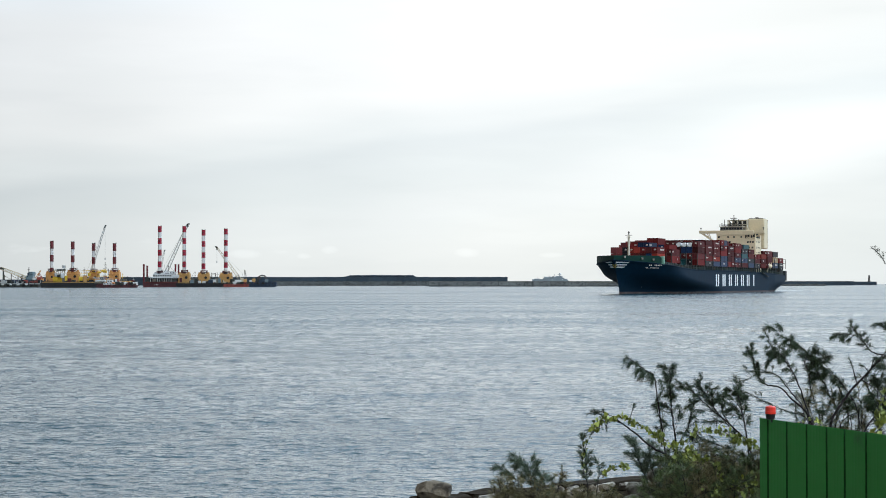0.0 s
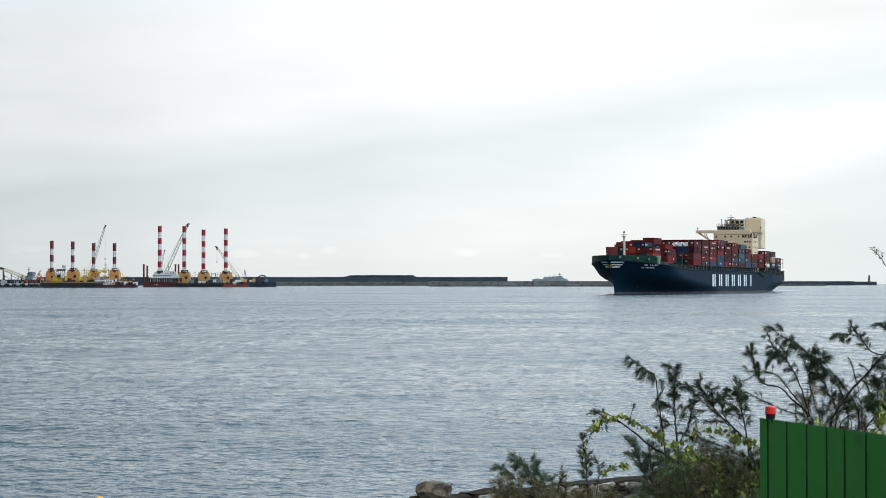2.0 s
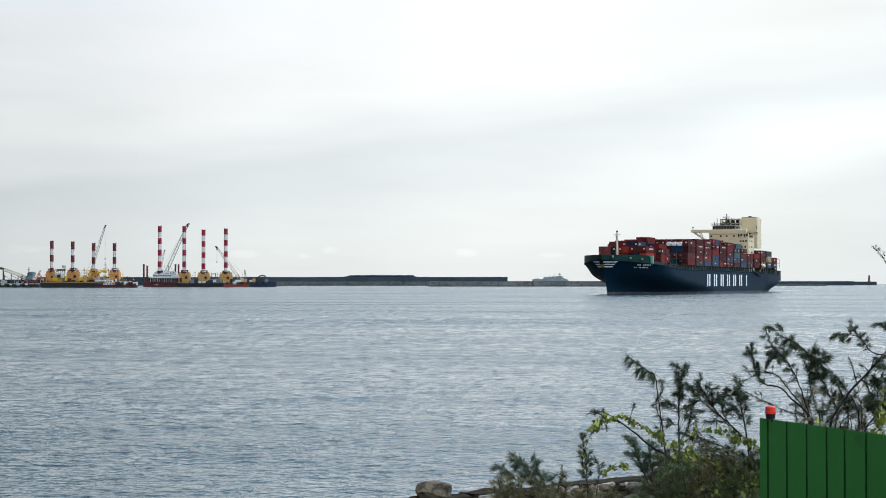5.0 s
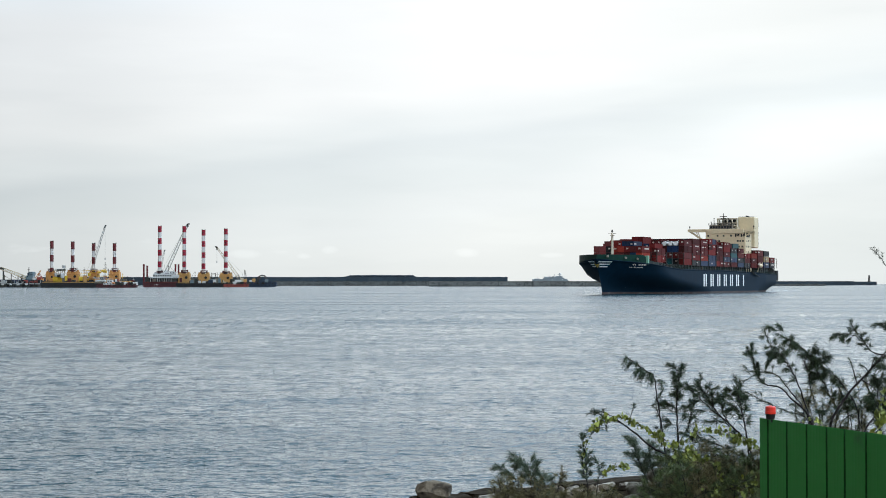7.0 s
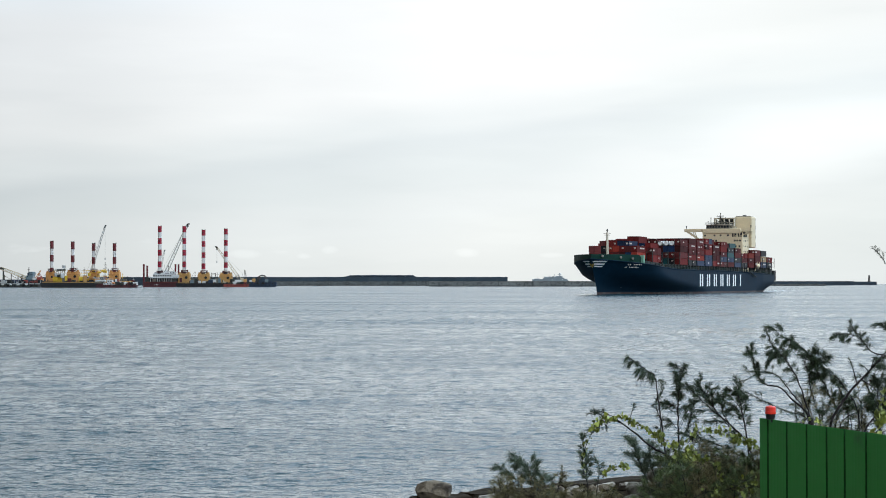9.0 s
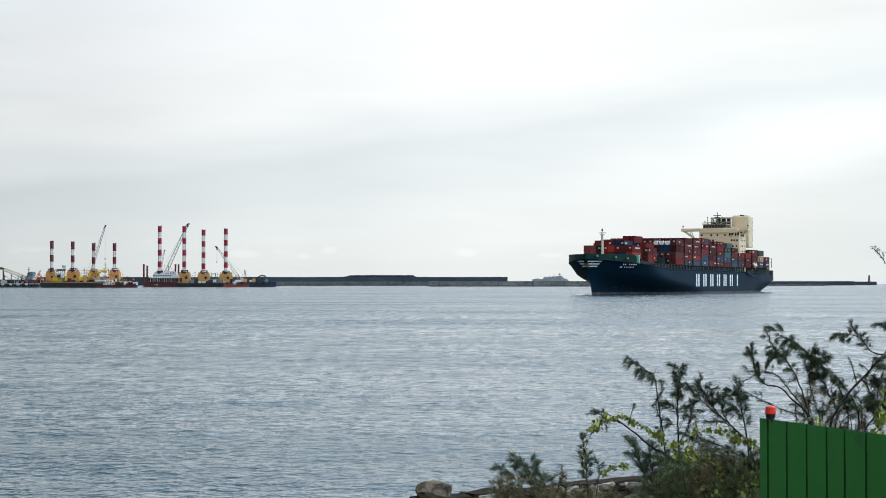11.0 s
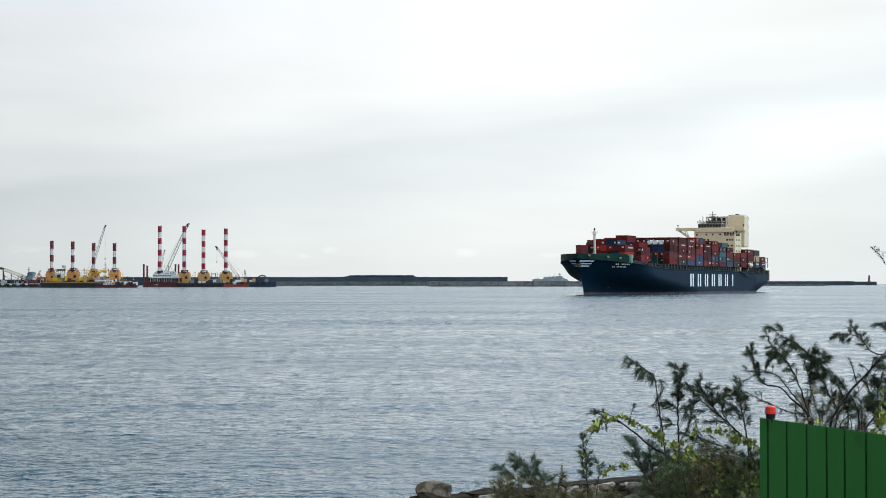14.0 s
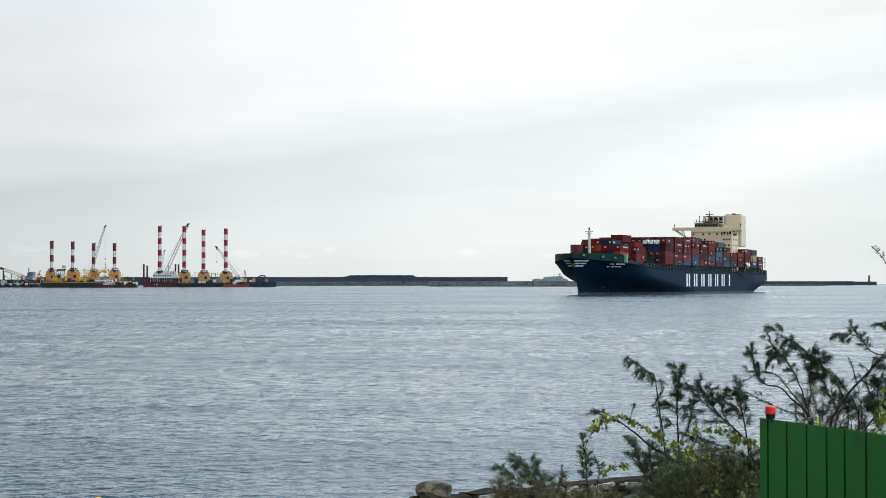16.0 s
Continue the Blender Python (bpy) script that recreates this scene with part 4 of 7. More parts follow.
def make_cargo(ship):
    rng = random.Random(11)
    H = {}
    for hgt in (2.59, 2.9):
        for logo in range(4):
            H[(hgt, logo)] = container_mesh(12.19, hgt, logo, "container")
            H[(hgt, logo, 20)] = container_mesh(6.03, hgt, logo, "container")
    kinds = ["c_maroon"] * 15 + ["c_red"] * 9 + ["c_orange"] * 2 + ["c_blue"] + ["c_dark"] * 3
    # bay: start, rows across, tiers per row (starboard to port) as a profile, base height, container height
    bays = [
        (20.5, 8, [2] * 8, 14.1, 2.59),
        (34.5, 10, [2, 3, 3, 3, 3, 3, 2, 2, 2, 2], 13.0, 2.85),
        (48.4, 12, [3] * 5 + [4, 4, 3, 3, 0, 0, 0], 12.3, 2.86),
        (62.4, 13, [4] * 9 + [3, 3, 3, 4], 12.2, 2.62),
        (76.6, 13, [5] * 13, 12.0, 2.30),
        (90.8, 13, [5] * 13, 12.0, 2.24),
        (105.0, 13, [5] * 13, 12.0, 2.42),
        (119.2, 13, [5] * 12 + [4], 12.0, 2.42),
        (133.4, 13, [5] * 13, 12.0, 2.26),
        (147.6, 13, [5] * 11 + [5, 4], 12.0, 2.18),
        (161.8, 13, [5] * 8 + [4, 4, 5, 5, 4], 12.0, 2.24),
        (176.0, 13, [5] * 8 + [4, 4, 4, 3, 3], 12.0, 2.24),
        (205.5, 13, [3] * 9 + [0, 0, 3, 3], 12.2, 2.90),
        (219.5, 13, [3] * 11 + [3, 3], 12.2, 2.85),
        (233.5, 13, [2] * 13, 12.2, 2.75),
        (190.6, 13, [0] * 12 + [3], 12.0, 2.35),
    ]
    painted = {(1, 4, 2): "c_blue", (1, 5, 2): "c_blue", (1, 9, 0): "c_red", (1, 9, 1): "c_maroon", (1, 8, 1): "c_red", (1, 7, 1): "c_maroon",
               (2, 5, 3): "c_red", (2, 6, 3): "c_red", (2, 7, 2): "c_blue", (2, 7, 1): "c_maroon", (2, 7, 0): "c_maroon", (2, 8, 2): "c_red", (2, 8, 1): "c_orange", (2, 8, 0): "c_red",
               (3, 9, 2): "c_maroon", (3, 10, 2): "c_blue", (3, 11, 2): "c_blue", (3, 10, 1): "c_maroon", (3, 11, 1): "c_red", (3, 10, 0): "c_teal", (3, 11, 0): "c_dark",
               (3, 12, 0): "c_red", (3, 12, 1): "c_maroon", (3, 12, 2): "c_maroon", (3, 12, 3): "c_maroon", (4, 12, 0): "c_dark", (4, 12, 2): "c_maroon", (4, 12, 3): "c_maroon", (4, 12, 1): "c_red", (4, 12, 4): "c_maroon",
               (5, 12, 0): "c_blue", (5, 12, 1): "c_orange", (5, 12, 2): "c_maroon", (6, 12, 0): "c_blue", (6, 12, 1): "c_blue", (6, 12, 2): "c_red", (7, 12, 0): "c_red", (7, 12, 1): "c_maroon", (7, 12, 2): "c_maroon",
               (8, 12, 0): "c_maroon", (8, 12, 1): "c_blue", (8, 12, 2): "c_maroon", (9, 12, 0): "c_maroon", (9, 12, 1): "c_blue", (9, 12, 2): "c_teal", (9, 12, 3): "c_dark", (10, 10, 4): "c_teal", (10, 11, 4): "c_teal", (10, 12, 0): "c_blue", (10, 12, 1): "c_dark",
               (12, 11, 2): "c_maroon", (12, 12, 2): "c_maroon", (12, 12, 1): "c_maroon", (13, 12, 2): "c_dark", (13, 11, 2): "c_dark", (13, 12, 1): "c_tan", (13, 12, 0): "c_blue", (14, 12, 0): "c_dark", (14, 12, 1): "c_red",
               (15, 12, 0): "c_red", (15, 12, 1): "c_maroon", (15, 12, 2): "c_orange"}
    block = Form()
    n_parts = 0
    for bi, (s, rows, tiers, base, hgt) in enumerate(bays):
        pitch = 2.475
        for r in range(rows):
            y = (r - (rows - 1) / 2) * pitch
            if bi == 12 and -10.0 < y < 12.0:
                continue
            n = tiers[min(r, len(tiers) - 1)]
            before = bays[bi - 1] if bi else None
            for t in range(n):
                front_open = bi == 0 or bi == 12 or (before and (t >= before[2][min(r, len(before[2]) - 1)] or r >= before[1] - 1))
                shown = t == n - 1 or r == rows - 1 or (r >= rows - 3 and t >= tiers[-1]) or (front_open and bi < 4)
                z = base + t * hgt
                if shown and r >= (2 if bi < 4 or bi > 11 else 6) and n_parts < 299:
                    key = 2.59 if hgt < 2.7 else 2.9
                    twin = r >= rows - 2 and bi not in (0, 12) and rng.random() < 0.45
                    for dx in ((3.08, -3.08) if twin else (0.0,)):
                        logo = rng.choice((0, 0, 0, 0, 1, 1, 2, 3))
                        ob = new("container", H[(key, logo, 20)] if twin else H[(key, logo)])
                        ob.parent = ship
                        ob.matrix_basis = pose(-(s + 6.1) + dx, y + rng.uniform(-0.03, 0.03), z) @ Matrix.Diagonal((0.985, 0.985, (hgt - 0.11) / key, 1))
                        ob.material_slots[0].link = "OBJECT"
                        kind = rng.choice(kinds)
                        if bi in (5, 6, 7) and r >= rows - 2 and rng.random() < 0.5:
                            kind = "c_maroon"
                        if bi >= 3 and t <= 1 and r == rows - 1:
                            kind = rng.choice(["c_maroon"] * 5 + ["c_dark"] * 3 + ["c_blue"] * 2 + ["c_red"] * 2)
                        ob.material_slots[0].material = M[painted.get((bi, r, t), kind)]
                        n_parts += 1
                else:
                    block.box((-(s + 6.1), y, z + hgt / 2), (12.1, 2.4, hgt - 0.06))
    tagged(part("container_block", block, "c_block", ship, "inner stacks of red and brown containers"), kind="stuff")
    # two white tank containers high on the port rows
    for k, y in enumerate((7.42, 9.90, 12.38)):
        g = Form()
        z = 21.05
        g.tube([(-68.0, y, z), (-62.6, y, z)], 0.92, 16)
        tank = part("tank_container", g, "white", ship, "white tank container in a steel frame")
        g = Form()
        for x in (-68.4, -62.5):
            for yy in (-1.2, 1.2):
                g.box((x, y + yy, z), (0.14, 0.14, 1.96))
            for zz in (-0.93, 0.93):
                g.box((x, y, z + zz), (0.14, 2.5, 0.14))
        for yy in (-1.2, 1.2):
            for zz in (-0.93, 0.93):
                g.box((-65.45, y + yy, z + zz), (6.04, 0.12, 0.12))
        part("frame", g, "c_dark", tank)


def make_deck_gear(ship):
    # hatch coamings, lashing posts and the side passage under the stacks
    for s0, s1 in ((17, 190), (207, 252)):
        g = Form()
        n = 24
        vs = []
        for i in range(n + 1):
            s = s0 + (s1 - s0) * i / n
            b = min(half_breadth(s, 1.0) - 2.3, 13.2)
            vs += [(-s, b, sheer(s) - 0.2), (-s, b, 12.15 if s > 45 else 12.15 + (45 - s) * 0.05), (-s, -b, 12.15 if s > 45 else 12.15 + (45 - s) * 0.05), (-s, -b, sheer(s) - 0.2)]
        fs = []
        for i in range(n):
            for j in range(3):
                a = i * 4 + j
                fs.append((a, a + 4, a + 5, a + 1))
        fs += [(0, 1, 2, 3), (n * 4 + 3, n * 4 + 2, n * 4 + 1, n * 4)]
        g.add(vs, fs)
        # near black colour puts the passage's shade under the stacks
        part("hatch_coaming", g, "void", ship, "hatch coaming coloured near black for the passage shade")
    s = 27.0
    while s < 254:
        if not 190 < s < 208:
            b = half_breadth(s, 1.0) - 0.35
            g = Form()
            g.cbox((-s, b, (sheer(s) + 12.2) / 2), (0.75, 0.55, 12.2 - sheer(s) + 0.05), 0.05)
            g.box((-s, b - 0.7, 11.6), (0.3, 1.4, 0.5))
            part("lashing_post", g, "steel_dark", ship)
        s += 4.73
    for side in (1, -1):
        g = Form()
        for z in (0.55, 1.05):
            g.tube([(-q, side * (half_breadth(q, 1.0) - 0.1), sheer(q) + z) for q in np.linspace(16, 264, 50)], 0.05, 4)
        for q in np.linspace(16, 264, 110):
            g.box((-q, side * (half_breadth(q, 1.0) - 0.1), sheer(q) + 0.5), (0.08, 0.08, 1.1))
        part("railing", g, "deck_green", ship)
    # lashing bridges between the bays
    for s in (33.4, 47.3, 61.3, 75.4, 89.6, 103.8, 118.0, 132.2, 146.4, 160.6, 174.8, 222.4, 236.4, 250.6):
        g = Form()
        rows = 13 if s > 60 else (10 if s < 40 else 12)
        w = rows * 2.475 / 2
        for r in range(rows + 1):
            g.box((-s - 0.1, -w + r * 2.475, 14.6), (0.4, 0.22, 5.0))
        for z in (14.9, 17.0):
            g.box((-s - 0.1, 0, z), (0.6, 2 * w, 0.16))
        part("lashing_bridge", g, "steel_dark", ship)
    # mooring deck at the stern
    g = Form()
    for y in (-12.5, 12.2):
        g.cbox((-252.5, y, 13.2), (2.2, 1.0, 6.0), 0.1)
    g.box((-252.5, 0, 16.0), (1.0, 25, 0.5))
    part("stern_gantry", g, "steel_dark", ship)
    g = Form()
    g.cbox((-267.4, 9.4, 8.4), (4.4, 7.4, 5.4), 0.15)
    g.tube([(-263.6, 12.0, 8.6), (-263.6, 12.0, 15.8)], 0.32, 6)
    g.cbox((-262.0, 11.2, 10.2), (3.2, 2.2, 3.2), 0.15)
    part("stern_locker", g, "void", ship)
    g = Form()
    g.tube([(-263, 0, 10), (-263.6, 0, 15)], 0.1, 6)
    part("flagstaff", g, "mast", ship)
    # accommodation ladder slung on the side
    g = Form()
    for k in range(2):
        g.tube([(-188 - 0.0, HALF + 0.35 + k * 0.7, 10.0), (-203, HALF + 0.35 + k * 0.7, 7.6)], 0.16, 5)
    for k in range(22):
        g.box((-188 - k * 0.7, HALF + 0.7, 10.0 - k * 0.112), (0.3, 0.8, 0.08))
    part("gangway", g, "steel_dark", ship, "stowed gangway on the hull side")


def make_house(ship):
    """The cream accommodation block with bridge wings, windows, radar mast and funnel casing."""
    drop = 1.9        # the upper decks sit this much below the nominal deck heights

    def part(name, form, mats, parent, label="", smooth=False):
        form.v = [(x, y, z - drop * min(1.0, max(0.0, (z - 13) / 10))) for x, y, z in form.v]
        ob = form.thing(name, mats, parent, smooth)
        return tagged(ob, label) if label else ob

    f = Form()
    f.cbox((-200, 2.65, 20.4), (13.4, 19.9, 20.6), 0.25)
    house = part("deckhouse", f, "cream", ship, "tall cream accommodation block")
    for z in (13.2, 16.0, 18.8):
        g = Form()
        g.box((-200, 2.65, z), (13.7, 20.3, 0.14))
        part("deck_edge", g, "cream", house)
    # round and square ports on the front and the port side
    for z, across in ((29.7, (-6.0, -1.3, 1.7, 5.4)), (27.1, (-3.6, -0.5, 8.7, 10.0, 11.3)), (24.3, (6.0, 9.2, 11.0)), (21.4, (9.6, 11.2))):
        for y in across:
            g = Form()
            g.cbox((-193.27, y, z), (0.14, 0.85, 0.85), 0.04)
            part("window", g, "dark_glass", house)
    for z in (27.1, 24.3, 21.4):
        for s in (196.0, 199.5, 203.0):
            g = Form()
            g.cbox((-s, 12.63, z), (0.95, 0.14, 0.8), 0.04)
            part("window", g, "dark_glass", house)
    # open gallery in the port side under the wing
    # flat near black panels stand in for the shade within the gallery
    g = Form()
    g.box((-198.6, 12.63, 30.1), (7.6, 0.16, 2.2))
    part("gallery_opening_shade", g, "void", house)
    for y, w in ((8.45, 2.2), (11.2, 2.0)):
        g = Form()
        g.box((-193.27, y, 30.1), (0.16, w, 2.2))
        hole = part("gallery_opening_shade", g, "void", house)
        g = Form()
        g.box((-193.2, y + 0.25, 29.35), (0.12, w - 0.5, 0.35))
        g.box((-193.2, y - 0.1, 30.5), (0.12, 0.35, 1.3))
        part("gallery_rail", g, "cream", hole)
    # wheelhouse across the ship, with its open wings
    g = Form()
    g.cbox((-196.5, 2.2, 31.8), (7.0, 19.0, 2.4), 0.2)
    wheel = part("wheelhouse", g, "cream", house)
    g = Form()
    g.cbox((-197.2, 0.2, 33.9), (7.4, 11.4, 2.0), 0.15)
    top = part("bridge_house", g, "drab", wheel, "drab bridge front with a band of dark windows")
    for k in range(8):
        g = Form()
        g.cbox((-193.47, -4.7 + k * 1.4, 33.95), (0.12, 1.1, 0.95), 0.03)
        part("window", g, "dark_glass", wheel)
    for k in range(4):
        g = Form()
        g.cbox((-195.0 - k * 1.5, 5.93, 33.95), (1.1, 0.12, 0.95), 0.03)
        part("window", g, "dark_glass", wheel)
    for side in (1, -1):
        g = Form()
        g.box((-196.4, side * 12.0, 31.85), (4.6, 9.2, 0.35))
        for x in (-194.2, -198.6):
            g.box((x, side * 12.0, 32.5), (0.16, 9.2, 1.1))
        g.box((-196.4, side * 16.5, 32.5), (4.6, 0.16, 1.1))
        wing = part("bridge_wing", g, "cream", house, "cream open bridge wing")
        g = Form()
        for x in (-194.6, -198.2):
            g.tube([(x, side * 15.6, 31.8), (x, side * 9.4, 27.6)], 0.3, 6)
            g.tube([(x, side * 12.4, 31.8), (x, side * 11.2, 28.8)], 0.2, 6)
        part("wing_strut", g, "cream", wing)
        g = Form()
        g.tube([(-196, side * 16.0, 32), (-196, side * 16.0, 34.4)], 0.14, 6)
        g.lathe((-196, side * 16.0, 34.0), [(0.35, 0), (0.4, 0.3), (0.2, 0.6)], 8)
        part("searchlight", g, "steel_dark", wing)
    g = Form()
    g.box((-197.2, 0.2, 34.98), (8.2, 12.2, 0.16))
    part("monkey_island", g, "mast", house)
    g = Form()
    for x in (-193.2, -201.2):
        for zz in (0.5, 1.0):
            g.tube([(x, -5.8, 35.0 + zz), (x, 6.2, 35.0 + zz)], 0.06, 4)
        for k in range(9):
            g.box((x, -5.8 + k * 1.5, 35.5), (0.09, 0.09, 1.1))
    part("railing", g, "steel_dark", house)
    # radar mast and aerials
    g = Form()
    g.tube([(-198, 0.6, 33.5), (-198, 0.6, 39.0)], [0.6, 0.3], 10)
    g.box((-198, 0.6, 36.0), (1.8, 4.6, 0.25))
    g.box((-198, 0.6, 38.0), (1.4, 3.4, 0.2))
    mast = part("radar_mast", g, "drab", house, "drab radar mast with scanners")
    for z, w in ((36.7, 3.8), (38.4, 2.8), (39.3, 3.6)):
        g = Form()
        g.box((-197.6, 0.6, z), (0.4, w, 0.35))
        part("radar_scanner", g, "steel_dark", mast)
    for y, z, t in ((0.6, 39.0, 40.8), (-5.6, 33.6, 36.8), (-4.2, 33.6, 38.6), (-2.6, 33.6, 36.2), (2.9, 33.6, 38.6), (-1.2, 33.6, 37.4), (4.6, 33.6, 37.0)):
        g = Form()
        g.tube([(-198, y, z), (-198, y, t)], 0.16, 5)
        g.lathe((-198, y, t - 0.4), [(0.15, 0), (0.28, 0.25), (0.15, 0.5)], 6)
        part("aerial", g, "steel_dark", mast)
    # open framework between mast and funnel
    g = Form()
    for y in (-3.6, -1.2, 1.2, 3.6, 6.0):
        for x in (-203.0, -206.2):
            g.box((x, y, 35.9), (0.5, 0.5, 5.4))
    for z in (34.2, 36.3, 38.4):
        for x in (-203.0, -206.2):
            g.box((x, 1.2, z), (0.5, 10.2, 0.5))
        for y in (-3.6, 6.0):
            g.box((-204.6, y, z), (3.4, 0.5, 0.5))
    g.box((-204.6, 2.4, 33.0), (5.2, 8.6, 2.6))
    part("signal_frame", g, "lattice_cream", house, "pale open steel framework")
    # dark blocks fill the framework's bays in place of the shade there
    g = Form()
    for z, y in ((35.2, -2.4), (35.2, 0.0), (35.2, 2.4), (35.2, 4.8), (37.3, 0.0), (37.3, 2.4), (37.3, 4.8)):
        g.cbox((-204.8, y, z), (2.2, 1.75, 1.5), 0.2)
    part("frame_bay_shade", g, "void", house)
    # funnel casing
    g = Form()
    g.cbox((-212.2, 9.6, 31.6), (8.6, 8.6, 15.4), 0.3)
    fun = part("funnel_casing", g, "cream", ship, "square cream funnel casing")
    g = Form()
    g.cbox((-212.2, 7.6, 17.5), (6.0, 4.0, 14.0), 0.2)
    part("casing_trunk", g, "steel_dark", fun)
    g = Form()
    for k in range(26):
        g.box((-216.2, 13.96, 24.6 + k * 0.56), (0.5, 0.1, 0.16))
    tagged(part("rungs", g, "steel_dark", fun), kind="stuff")
    g = Form()
    g.box((-212.2, 9.4, 39.42), (7.4, 7.0, 0.3))
    for dx in (-2, 0, 2):
        g.tube([(-212.2 + dx, 9.4, 39.3), (-212.2 + dx, 9.4, 40.1)], 0.5, 8)
    part("exhaust", g, "steel_dark", fun)
    g = Form()
    g.tube([(-207.3, 13.0, 30.0), (-201.0, 15.5, 31.5), (-199.0, 16.2, 33.4)], 0.22, 6)
    part("provision_crane", g, "cream", house)
    # lifeboat on the port quarter
    g = Form()
    g.lathe((0, 0, 0), [(0.15, -3.8), (0.9, -3.0), (1.25, -1.2), (1.25, 1.4), (0.9, 3.0), (0.15, 3.8)], 12)
    g.v = [(z * 0.8 - 212.0, 15.7 + y, 13.2 + x) for x, y, z in g.v]
    boat = part("lifeboat", g, "cream", ship, "cream enclosed lifeboat", smooth=True)
    g = Form()
    for x in (-209.4, -214.6):
        g.tube([(x, 14.9, 10.0), (x, 16.2, 14.6), (x, 16.0, 15.4)], 0.2, 6)
    part("davit", g, "cream", ship)


def make_ship():
    ship = empty("container_ship")
    tagged(ship, "navy blue container ship stacked with red containers under way", "ship")
    make_hull(ship)
    make_bulwark(ship)
    make_foremast(ship)
    make_marks(ship)
    make_deck_gear(ship)
    make_house(ship)
    make_cargo(ship)
    return ship


container_ship = make_ship()
# ---- jack-up barges and workboats across the harbour ----


def jackup_leg(parent, x, y, r, top, bands, first, red, slim=1.0):
    """A round leg in red and white bands, bottom hidden in its jackhouse."""
    leg = empty("leg")
    leg.parent = parent
    z = top
    colour = first
    for k, hgt in enumerate(bands):
        f = Form()
        rr = r if colour else r * slim
        f.lathe((x, y, z - hgt), [(rr, 0), (rr, hgt - 0.02)], 18)
        band = part("band", f, red if colour else "leg_white", leg)
        if colour and red == "leg_red":
            g = Form()
            g.cbox((x, y - rr, z - hgt * 0.5), (rr * 0.6, 0.3, hgt * 0.24), 0.06)
            part("pin_hole", g, "maroon_hull", band)
        g = Form()
        for side in (-1, 1):
            g.box((x + side * rr * 0.80, y - rr * 0.62, z - hgt * 0.5), (0.22, 0.22, hgt - 0.05))
        part("guide_rail", g, "drab", band)
        z -= hgt
        colour = not colour
    f = Form()
    f.lathe((x, y, 1.0), [(r * 0.97, 0), (r * 0.97, z - 1.0)], 18)
    part("lower_leg", f, "steel_dark", leg)
    f = Form()
    f.lathe((x, y, top), [(r * 1.04, 0), (r * 1.04, 0.25), (r * 0.9, 0.3)], 18)
    for k in range(6):
        w = k * math.pi / 3
        f.tube([(x + r * math.cos(w), y + r * math.sin(w), top), (x + r * math.cos(w), y + r * math.sin(w), top + 1.0)], 0.07, 4)
    part("leg_cap", f, "steel_dark", leg)
    return leg


def jackhouse(parent, x, y, w, z0, z1, mat_name, porthole=True):
    f = Form()
    hh = z1 - z0
    f.cbox((x, y, z0 + hh * 0.42), (w, w * 0.9, hh * 0.84), 0.12)
    for k in (-1, 1):
        f.cbox((x + k * w * 0.36, y, z0 + hh * 0.5), (w * 0.27, w * 0.8, hh), 0.12)
    f.cbox((x, y + w * 0.2, z0 + hh * 0.5), (w * 0.5, w * 0.4, hh * 0.98), 0.12)
    f.box((x, y - w * 0.47, z0 + hh * 0.80), (w * 1.06, 0.8, 0.25))
    f.box((x, y - w * 0.47, z0 + hh * 0.45), (w * 1.02, 0.5, 0.2))
    h = part("jackhouse", f, mat_name, parent)
    f = Form()
    for k in (-1, 1):
        f.cbox((x + k * w * 0.40, y, z1 + 0.7), (w * 0.09, w * 0.6, 1.5), 0.08)
        f.cbox((x + k * w * 0.26, y - w * 0.2, z1 + 0.35), (w * 0.08, w * 0.2, 0.8), 0.06)
    part("jack_cylinders", f, mat_name, h)
    f = Form()
    for k in range(8):
        f.box((x - w * 0.47 + k * w * 0.134, y - w * 0.44, z1 + 0.5), (0.12, 0.12, 1.1))
    f.box((x, y - w * 0.44, z1 + 1.05), (w * 0.96, 0.12, 0.12))
    part("railing", f, "steel_dark", h)
    f = Form()
    for a in (-1, 1):
        for b in (-1, 1):
            f.box((x + a * w * 0.25, y + b * w * 0.25, z1 + hh * 0.16), (w * 0.06, w * 0.06, hh * 0.36))
    for q in (0.10, 0.30):
        f.box((x, y - w * 0.26, z1 + hh * q), (w * 0.56, w * 0.05, hh * 0.07))
    part("jack_frame", f, "maroon_hull", h)
    if porthole:
        f = Form()
        f.tube([(x + w * 0.22, y - w * 0.45 - 0.12, (z0 + z1) / 2 + 0.6), (x + w * 0.22, y - w * 0.45 + 0.1, (z0 + z1) / 2 + 0.6)], w * 0.13, 12)
        part("porthole", f, "void", h)
    f = Form()
    f.box((x, y - w * 0.46, z0 + 1.0), (w * 0.9, 0.12, 0.35))
    f.box((x - w * 0.25, y - w * 0.46, z0 + 2.2), (0.9, 0.12, 2.0))
    part("door", f, "steel_dark", h)
    return h


